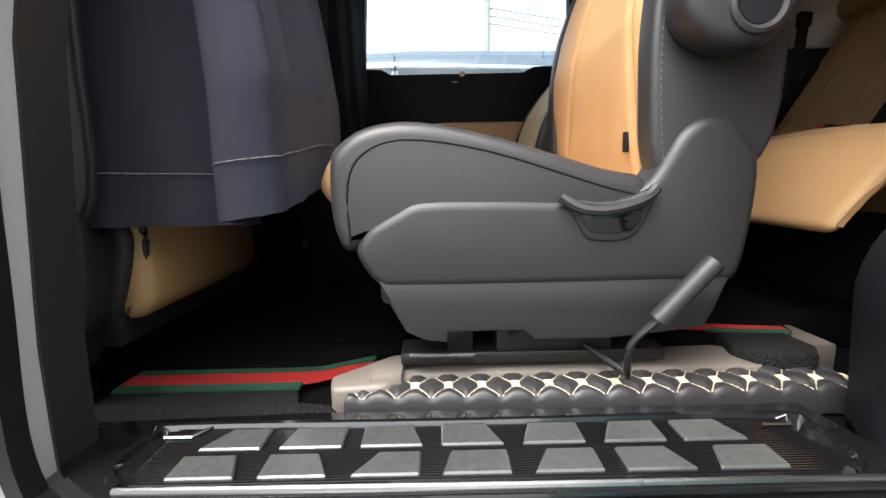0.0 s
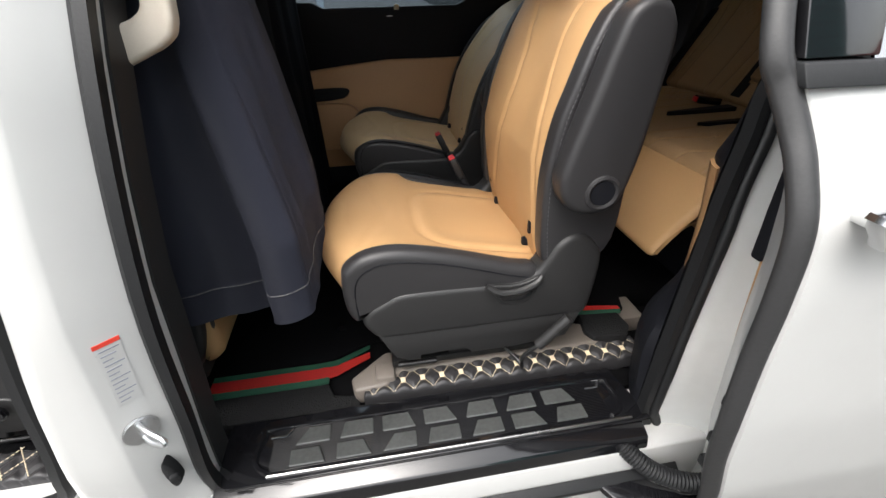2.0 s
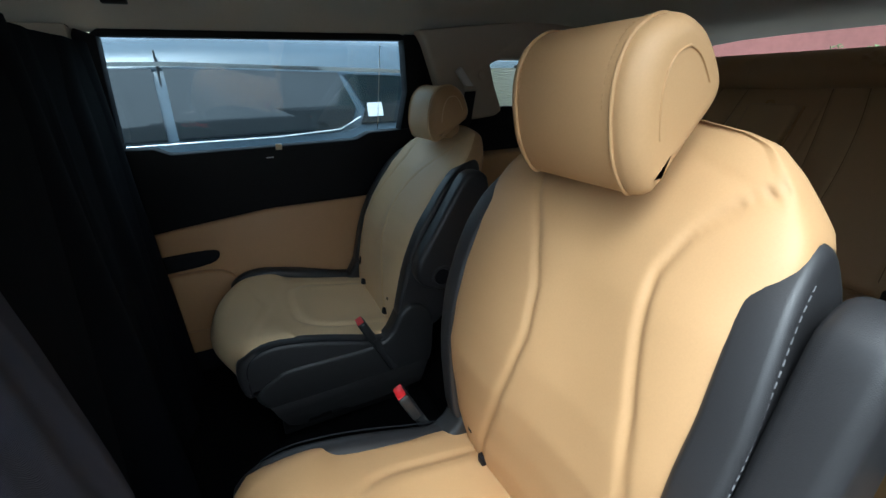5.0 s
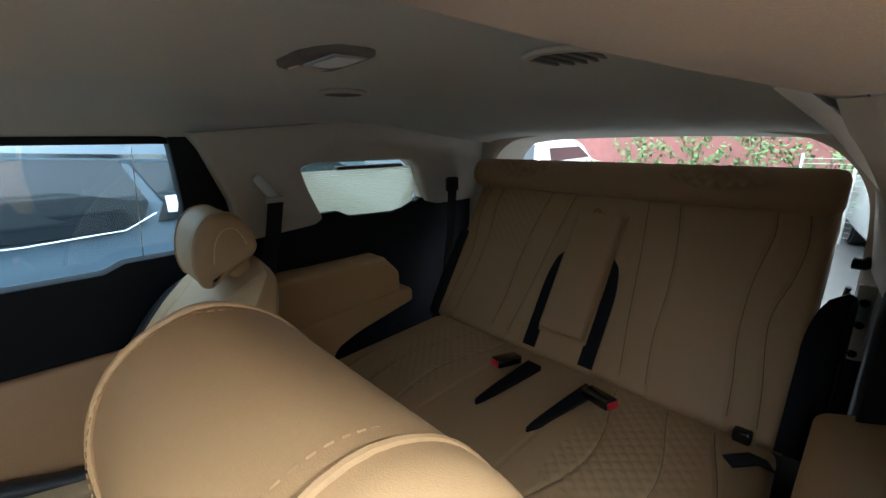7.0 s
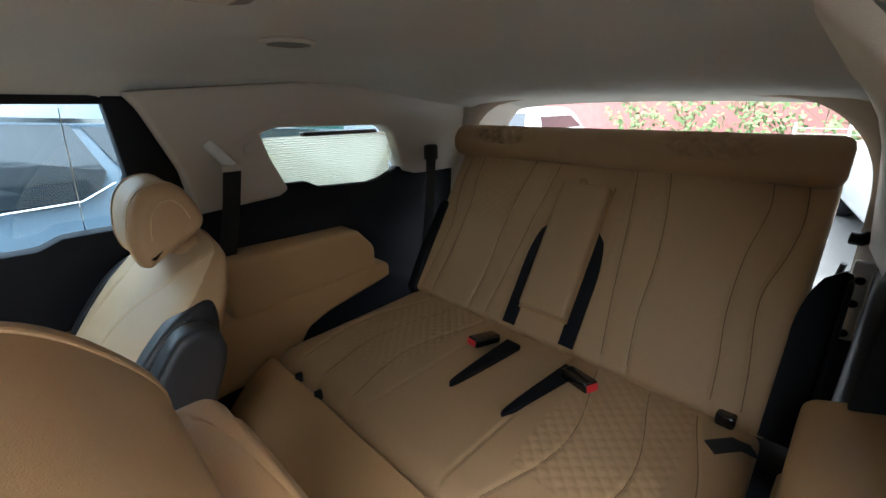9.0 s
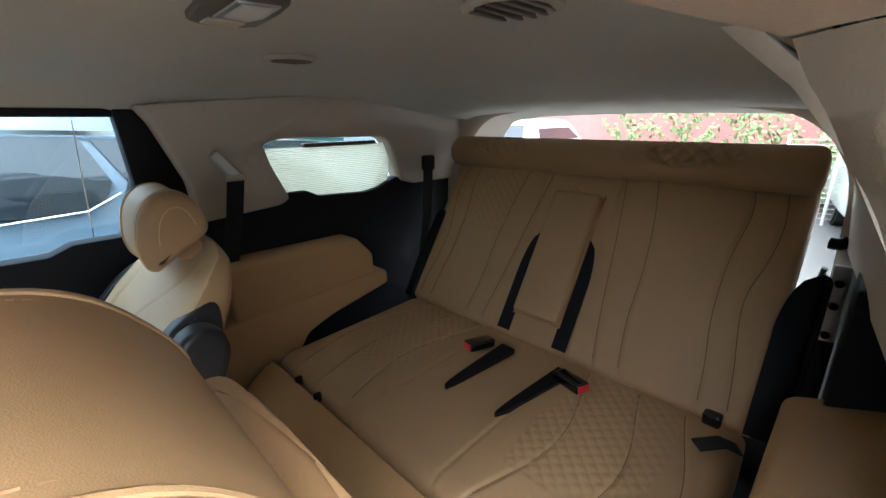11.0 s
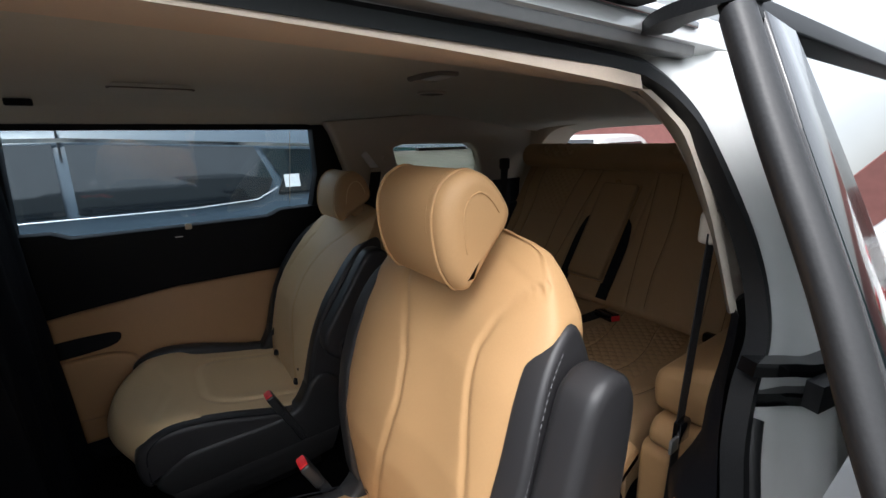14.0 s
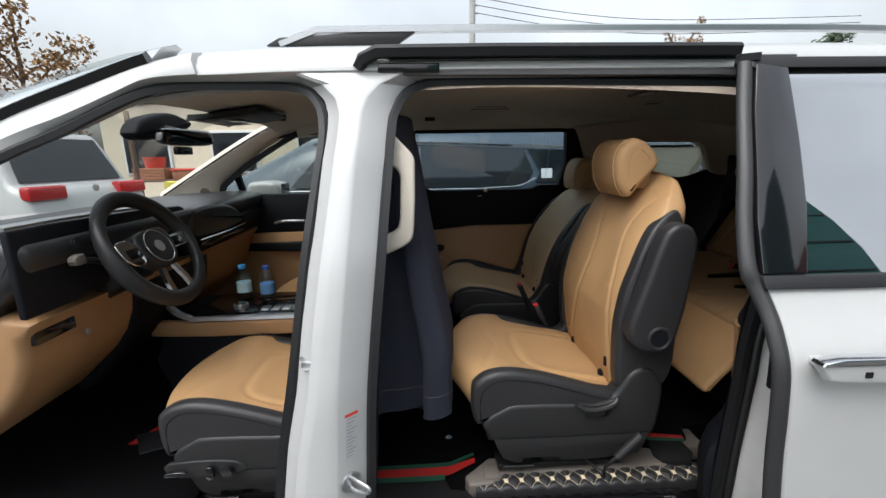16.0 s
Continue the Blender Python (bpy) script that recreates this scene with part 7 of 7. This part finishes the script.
part("window", nv_plate([(-1.0, 1.20), (-0.7, 1.53), (0.05, 1.535), (0.05, 1.19)]), NGLASS, nvan, "black side window", smooth=False)
part("window", nv_plate([(0.10, 1.19), (0.10, 1.535), (0.98, 1.50), (1.06, 1.30), (1.02, 1.22), (0.9, 1.185)]), NGLASS, nvan, "black side window", smooth=False)
part("window", nv_plate([(1.08, 1.21), (1.12, 1.30), (1.02, 1.49), (2.1, 1.44), (2.3, 1.36), (2.3, 1.21)]), NGLASS, nvan, "black side window", smooth=False)
part("chrome_line", sweep([Vector((-0.8, nv_y(1.56) - 0.014, 1.556)), Vector((0.12, nv_y(1.56) - 0.014, 1.556)), Vector((1.26, nv_y(1.49) - 0.014, 1.505)), Vector((2.3, nv_y(1.44) - 0.012, 1.44))], [(-0.006, -0.010), (0.006, -0.010), (0.006, 0.010), (-0.006, 0.010)]), CHROME, nvan, "bright roof moulding")
part("belt_line", sweep([Vector((-1.0, nv_y(1.18) - 0.012, 1.175)), Vector((0.6, nv_y(1.17) - 0.012, 1.168)), Vector((0.95, nv_y(1.19) - 0.012, 1.185)), Vector((1.08, nv_y(1.24) - 0.012, 1.25))], circle(0.0035, 6)), SILVER, nvan, "bright belt moulding")
part("door_gap", nv_plate([(0.072, 0.6), (0.072, 1.62), (0.080, 1.62), (0.080, 0.6)], 0.008), RUBBER, nvan, smooth=False)
part("window_sticker", nv_plate([(1.13, 1.245), (1.13, 1.325), (1.225, 1.325), (1.225, 1.245)], 0.010), PAPER, nvan, "plain white window sticker", smooth=False)
for wx in (-1.0, 2.1):
    w = part("wheel", disc((wx, 3.12, 0.34), (0, 1, 0), 0.34, 0.22, 40, 0.03), RUBBER, nvan)
    part("rim", disc((wx, 3.005, 0.34), (0, 1, 0), 0.23, 0.02, 32, 0.006), SILVER, w)


def simple_car(name, label, m, paint, h=1.68, ln=4.6, w=1.86):
    car = thing(name, label, "car")
    prof = [(-ln / 2, 0.30), (-ln / 2 - 0.02, 0.70), (-ln / 2 + 0.10, 0.98), (-ln / 2 + 0.30, 1.08), (-ln / 2 + 0.55, h - 0.10), (-ln / 2 + 0.85, h), (0.0, h + 0.02), (0.75, h - 0.08), (1.25, 1.08), (ln / 2 - 0.25, 0.92), (ln / 2, 0.70), (ln / 2, 0.30)]

    def narrow(q):
        k = max(0, (q.z - 0.95) / (h - 0.95))
        q.y *= 1 - 0.20 * k
        return m @ q
    part("body", puff(prof, -w / 2, w / 2, 0.08, sub=3, seg=4, lean=narrow), paint, car)
    rw = [(-0.76, 1.08), (-0.66, h - 0.08), (0.66, h - 0.08), (0.76, 1.08)]
    bm = bmesh.new()
    vs = [bm.verts.new(m @ Vector((-ln / 2 + (0.29 if z < 1.2 else 0.56) - 0.02, y, z))) for y, z in rw] + [bm.verts.new(m @ Vector((-ln / 2 + (0.29 if z < 1.2 else 0.56) + 0.03, y, z))) for y, z in rw]
    for f in ((0, 1, 2, 3), (7, 6, 5, 4), (0, 4, 5, 1), (1, 5, 6, 2), (2, 6, 7, 3), (3, 7, 4, 0)):
        bm.faces.new([vs[k] for k in f])
    part("rear_window", bm, NGLASS, car, "dark rear window", smooth=False)
    for sg in (-1, 1):
        part("tail_lamp", rbox(-ln / 2 - 0.02, -ln / 2 + 0.14, min(sg * 0.42, sg * 0.92), max(sg * 0.42, sg * 0.92), 0.88, 1.04, 0.03, 3, m), mat("tail_lamp_red", (0.45, 0.01, 0.012), 0.2, coat=0.5), car, "red tail lamp")
        for wx in (-1.35, 1.35):
            part("wheel", disc(m @ Vector((wx, sg * 0.82, 0.34)), m.to_3x3() @ Vector((0, 1, 0)), 0.34, 0.20, 32, 0.03), RUBBER, car)
        sw = [(-1.45, 1.10), (-1.35, h - 0.16), (0.45, h - 0.16), (1.0, 1.10)]
        bm = bmesh.new()
        vs = [bm.verts.new(m @ Vector((x, sg * (w / 2 * (1 - 0.20 * max(0, (z - 0.95) / (h - 0.95))) + 0.004), z))) for x, z in sw] + [bm.verts.new(m @ Vector((x, sg * (w / 2 * (1 - 0.20 * max(0, (z - 0.95) / (h - 0.95))) - 0.05), z))) for x, z in sw]
        for f in ((0, 1, 2, 3), (7, 6, 5, 4), (0, 4, 5, 1), (1, 5, 6, 2), (2, 6, 7, 3), (3, 7, 4, 0)):
            bm.faces.new([vs[k] for k in f])
        part("side_window", bm, NGLASS, car, "dark side window", smooth=False)
    part("badge", disc(m @ Vector((-ln / 2 - 0.02, 0, 0.98)), m.to_3x3() @ Vector((1, 0, 0)), 0.05, 0.02, 20), CHROME, car)
    return car


# white crossover ahead, seen from behind
simple_car("parked_car", "white crossover parked ahead with red tail lamps", Matrix.Translation((-7.0, 6.32, -0.052)) @ Matrix.Rotation(radians(171), 4, "Z") @ Matrix.Diagonal((1, 1, 1.15, 1)), WHITE)
simple_car("parked_car", "white car parked far beyond the passenger side", Matrix.Translation((-6.0, 16.0, 0)) @ Matrix.Rotation(radians(60), 4, "Z"), WHITE, h=1.5)
simple_car("parked_car", "white car parked behind the open tailgate", Matrix.Translation((9.6, 6.6, 0)) @ Matrix.Rotation(radians(10), 4, "Z"), WHITE, h=1.52)
simple_car("parked_car", "pale car parked by the fence behind", Matrix.Translation((8.0, -0.2, 0)) @ Matrix.Rotation(radians(10), 4, "Z"), WHITE, h=1.5)

STUCCO = mat("cream_stucco", (0.62, 0.55, 0.42), 0.9, scale=8, var=0.08, bump=0.004, bump_scale=60)
MAROON = mat("maroon_painted_wall", (0.21, 0.085, 0.075), 0.85, scale=6, var=0.15, big=0.8)
TEAL = mat("teal_metal_roof", (0.02, 0.15, 0.14), 0.45, scale=4, var=0.1)
GREYB = mat("pale_grey_render", (0.55, 0.55, 0.54), 0.9, scale=5, var=0.08)
BARK = mat("brown_bark", (0.14, 0.09, 0.06), 0.95, scale=40, var=0.3, bump=0.02, bump_scale=30)
LEAF = mat("green_leaves", (0.075, 0.12, 0.035), 0.7, scale=3, var=0.35, big=0.6)
LEAF_DK = mat("dark_pine_needles", (0.035, 0.06, 0.025), 0.8, scale=3, var=0.35, big=0.6)
LEAF_BR = mat("brown_autumn_leaves", (0.20, 0.11, 0.04), 0.8, scale=3, var=0.35, big=0.6)
POLE = mat("weathered_concrete_pole", (0.40, 0.40, 0.38), 0.9, scale=20, var=0.1)


def building(name, label, x0, x1, y0, y1, h, wall, cols, rows_, face, gable=0.0, roof=None):
    """A rendered building with real window openings' frames and panes on the face that looks this way."""
    b = thing(name, label, "building")
    part("wall", rbox(x0, x1, y0, y1, 0, h, 0.02, 1), wall, b, smooth=False)
    if gable:
        g = flat_poly([(x0 - 0.4, h), ((x0 + x1) / 2, h + gable), (x1 + 0.4, h)], y0 - 0.4, y1 + 0.4, "y", 0)
        part("roof", g, roof or TEAL, b, smooth=False)
    else:
        part("roof", rbox(x0 - 0.2, x1 + 0.2, y0 - 0.2, y1 + 0.2, h, h + 0.25, 0.02, 1), roof or GREYB, b, smooth=False)
    for i in range(cols):
        for j in range(rows_):
            c = (i + 0.5) / cols
            z = (j + 0.55) * h / rows_
            if face == "y0":
                cx = x0 + (x1 - x0) * c
                w = part("window", rbox(cx - 0.65, cx + 0.65, y0 - 0.06, y0 + 0.05, z - 0.6, z + 0.6, 0.02, 1), WHITE_IN, b, smooth=False)
                part("pane", rbox(cx - 0.58, cx + 0.58, y0 - 0.075, y0 - 0.055, z - 0.53, z + 0.53, 0, 1), NGLASS, w, smooth=False)
            else:
                cx = x0 + (x1 - x0) * c
                w = part("window", rbox(cx - 0.65, cx + 0.65, y1 - 0.05, y1 + 0.06, z - 0.6, z + 0.6, 0.02, 1), WHITE_IN, b, smooth=False)
                part("pane", rbox(cx - 0.58, cx + 0.58, y1 + 0.055, y1 + 0.075, z - 0.53, z + 0.53, 0, 1), NGLASS, w, smooth=False)
    return b


building("apartment_block", "cream apartment block far beyond the parked van", 6, 34, 30, 40, 5.2, STUCCO, 9, 2, "y0")
building("shop_house", "cream workshop with windows beyond the windscreen", -8.8, -1.6, 12, 17, 3.0, STUCCO, 3, 1, "y0")
building("grey_house", "grey house with a shallow gable roof", -40, -28, 28, 36, 5.2, GREYB, 3, 1, "y0", 2.4, mat("grey_roof_tiles", (0.16, 0.16, 0.17), 0.8, scale=10, var=0.2))
hall = thing("teal_hall", "tall teal clad hall with a gable across the yard", "building")
part("wall", flat_poly([(5, 0), (5, 9), (13.8, 13.3), (15.3, 9.2), (15.3, 0)], -18, -10, "y", 0), TEAL, hall, smooth=False)
for k in range(12):
    z = 1.0 + 1.05 * k
    x0, x1 = (5.0 if z < 9 else 5.0 + (z - 9) * 2.05), (15.3 if z < 9.2 else 15.3 - (z - 9.2) * 0.366)
    part("panel_joint", rbox(x0 + 0.1, x1 - 0.1, -10.03, -9.98, z, z + 0.06, 0, 1), RUBBER, hall, smooth=False)
for k in range(4):
    part("window", rbox(6.2 + 2.3 * k, 7.6 + 2.3 * k, -10.05, -9.95, 1.3, 2.6, 0.02, 1), NGLASS, hall, smooth=False)
building("yard_hall", "long pale hall across the yard", -22, -2, -26, -14, 4.2, GREYB, 6, 1, "y1")
wallr = thing("maroon_wall", "maroon painted wall behind the yard", "wall")
part("wall", rbox(12.5, 12.9, -8, 14, 0, 2.6, 0.02, 1), MAROON, wallr, smooth=False)
fence = thing("wire_fence", "pale wire mesh fence by the planting", "fence")
for k in range(9):
    part("post", tube([(9.0, -3.2 + 0.6 * k, 0), (9.0, -3.2 + 0.6 * k, 1.3)], 0.02, 8), POLE, fence)
for k in range(16):
    part("wire", tube([(9.0, -3.2, 0.1 + 0.075 * k), (9.0, 1.6, 0.1 + 0.075 * k)], 0.004, 5), POLE, fence)
pole = thing("utility_pole", "concrete utility pole with cross wires", "pole")
part("shaft", tube([(3.1, 25, 0), (3.15, 25, 10.6)], 0.17, 14), POLE, pole)
for k, z in enumerate((10.0, 9.6, 9.2)):
    part("insulator", disc((3.35, 25, z), (1, 0, 0), 0.06, 0.2, 10), POLE, pole)
    part("wire", tube([(3.4, 25, z), (9, 26, z - 0.5), (16, 27, z - 0.6), (30, 29, z + 0.2)], 0.02, 5, sub=4), RUBBER, pole)


def leaf_cloud(name, centres, count, size, material, parent, seed):
    rnd = random.Random(seed)
    verts, faces = [], []
    for _ in range(count):
        c, r = rnd.choice(centres)
        while True:
            d = Vector((rnd.uniform(-1, 1), rnd.uniform(-1, 1), rnd.uniform(-1, 1)))
            if d.length < 1:
                break
        p = Vector(c) + d * r
        a = Vector((rnd.uniform(-1, 1), rnd.uniform(-1, 1), rnd.uniform(-1, 1))).normalized()
        b = a.orthogonal().normalized()
        s = size * rnd.uniform(0.6, 1.3)
        n = len(verts)
        verts += [p - a * s, p + b * s * 0.45, p + a * s, p - b * s * 0.45]
        faces.append((n, n + 1, n + 2, n + 3))
    me = bpy.data.meshes.new(name)
    me.from_pydata([tuple(v) for v in verts], [], faces)
    me.materials.append(material)
    ob = new(name, me)
    ob.parent = parent
    return ob


def tree(label, base, h, spread, leaf, count, size, seed, kind="broad", lean=0.0):
    rnd = random.Random(seed)
    t = thing("tree", label, "tree")
    base = Vector(base)
    top = base + Vector((lean, 0, h * 0.75))
    bm = sweep([base.lerp(top, k / 6) + Vector((rnd.uniform(-1, 1), rnd.uniform(-1, 1), 0)) * h * 0.012 for k in range(7)], circle(h * (0.012 if kind == "shrub" else 0.028), 8), scale=[1.25 - 0.9 * k / 6 for k in range(7)])
    centres = []
    for k in range(11):
        f = 0.35 + 0.6 * k / 10
        a = k * 2.4 + rnd.random()
        st = base.lerp(top, f)
        r = spread * (1.15 - f) if kind == "pine" else spread * (0.6 + 0.5 * math.sin(f * 3))
        end = st + Vector((math.cos(a) * r, math.sin(a) * r, (0.02 if kind == "pine" else 0.22) * h))
        bm = join(bm, sweep([st, st.lerp(end, 0.5) + Vector((0, 0, 0.02 * h)), end], circle(h * (0.003 if kind == "shrub" else 0.008), 6), scale=[1, 0.7, 0.35]))
        for q in (0.45, 0.75, 1.0):
            centres.append((st.lerp(end, q), spread * rnd.uniform(0.18, 0.36)))
    part("trunk", bm, BARK, t)
    leaf_cloud("crown", centres, count, size, leaf, t, seed + 7)
    return t


tree("dark pine far beyond the van", (31, 32, 0), 13, 2.6, LEAF_DK, 3500, 0.2, 3, "pine")
tree("brown-leaved tree far beyond the van", (19, 31, 0), 11.2, 1.5, LEAF_BR, 2600, 0.12, 4)
tree("dark pine far beyond the van", (27, 36, 0), 12.6, 1.6, LEAF_DK, 2500, 0.18, 5, "pine")
tree("bare brown autumn tree by the grey house", (-22.5, 26, 0), 10, 3.5, LEAF_BR, 2600, 0.16, 6)
tree("bare brown autumn tree by the grey house", (-27, 22, 0), 8, 3.0, LEAF_BR, 2600, 0.16, 8)
for k, (x, y, h, sp) in enumerate(((10.6, 4.6, 1.9, 0.5), (10.8, 3.6, 2.1, 0.45), (10.5, 2.4, 2.2, 0.6), (10.9, 1.4, 2.3, 0.8), (10.0, 0.6, 1.9, 0.7), (9.8, -0.8, 1.6, 0.8))):
    tree("green garden shrub before the maroon wall", (x, y, 0), h, sp, LEAF, 420, 0.06, 20 + k, "shrub")
bush = thing("hedge_plants", "mixed green planting below the maroon wall", "planting", kind="stuff")
leaf_cloud("leaves", [((10.4, -3 + 0.8 * k, 0.45), 0.6) for k in range(12)], 6000, 0.08, LEAF, bush, 99)
# clutter by the workshop
tb = thing("workshop_bench", "brown wooden workshop bench by the wall", "bench")
part("top", rbox(-6.6, -4.3, 9.2, 9.8, 0.98, 1.03, 0.01), BARK, tb)
part("shelf", rbox(-6.5, -4.4, 9.25, 9.75, 0.45, 0.49, 0.01), BARK, tb)
for x in (-6.5, -4.4):
    part("leg", rbox(x - 0.05, x + 0.05, 9.25, 9.75, 0, 0.98, 0.005), BARK, tb)
bin_ = thing("red_bucket", "red plastic bucket on a workshop bench", "bucket")
RP = mat("red_plastic", (0.5, 0.06, 0.04), 0.45)
part("bucket", disc((-5.95, 9.5, 1.41), (0, 0, 1), 0.19, 0.24, 24, 0.01, 0.23), RP, bin_)
crate = thing("storage_crate", "brown crate on the workshop bench", "crate")
CR = mat("brown_crate", (0.25, 0.11, 0.06), 0.7, scale=20, var=0.2)
for k in range(4):
    part("slat", rbox(-6.35, -5.65, 9.28, 9.30, 1.035 + 0.065 * k, 1.09 + 0.065 * k, 0.006, 1), CR, crate)
part("box", rbox(-6.33, -5.67, 9.30, 9.7, 1.03, 1.285, 0.01), CR, crate)
crate2 = thing("storage_crate", "dark red crate on the workshop bench", "crate")
part("box", rbox(-5.5, -4.9, 9.3, 9.7, 1.03, 1.25, 0.015), CR, crate2)
part("rim", rbox(-5.52, -4.88, 9.28, 9.72, 1.22, 1.27, 0.01), RP, crate2)
box3 = thing("carton", "yellow printed carton before the bench", "carton")
part("box", rbox(-5.3, -4.95, 8.6, 8.85, 0.72, 1.02, 0.01, 1, Matrix.Rotation(0, 4, "Z")), mat("yellow_card", (0.62, 0.55, 0.10), 0.7), box3)
part("base", rbox(-5.35, -4.9, 8.55, 8.9, 0, 0.72, 0.01, 1), CR, box3)
gp2 = thing("wooden_post", "brown wooden post beside the workshop", "post")
part("post", tube([(-5.6, 8.3, 0), (-5.62, 8.3, 2.4)], 0.05, 10), BARK, gp2)
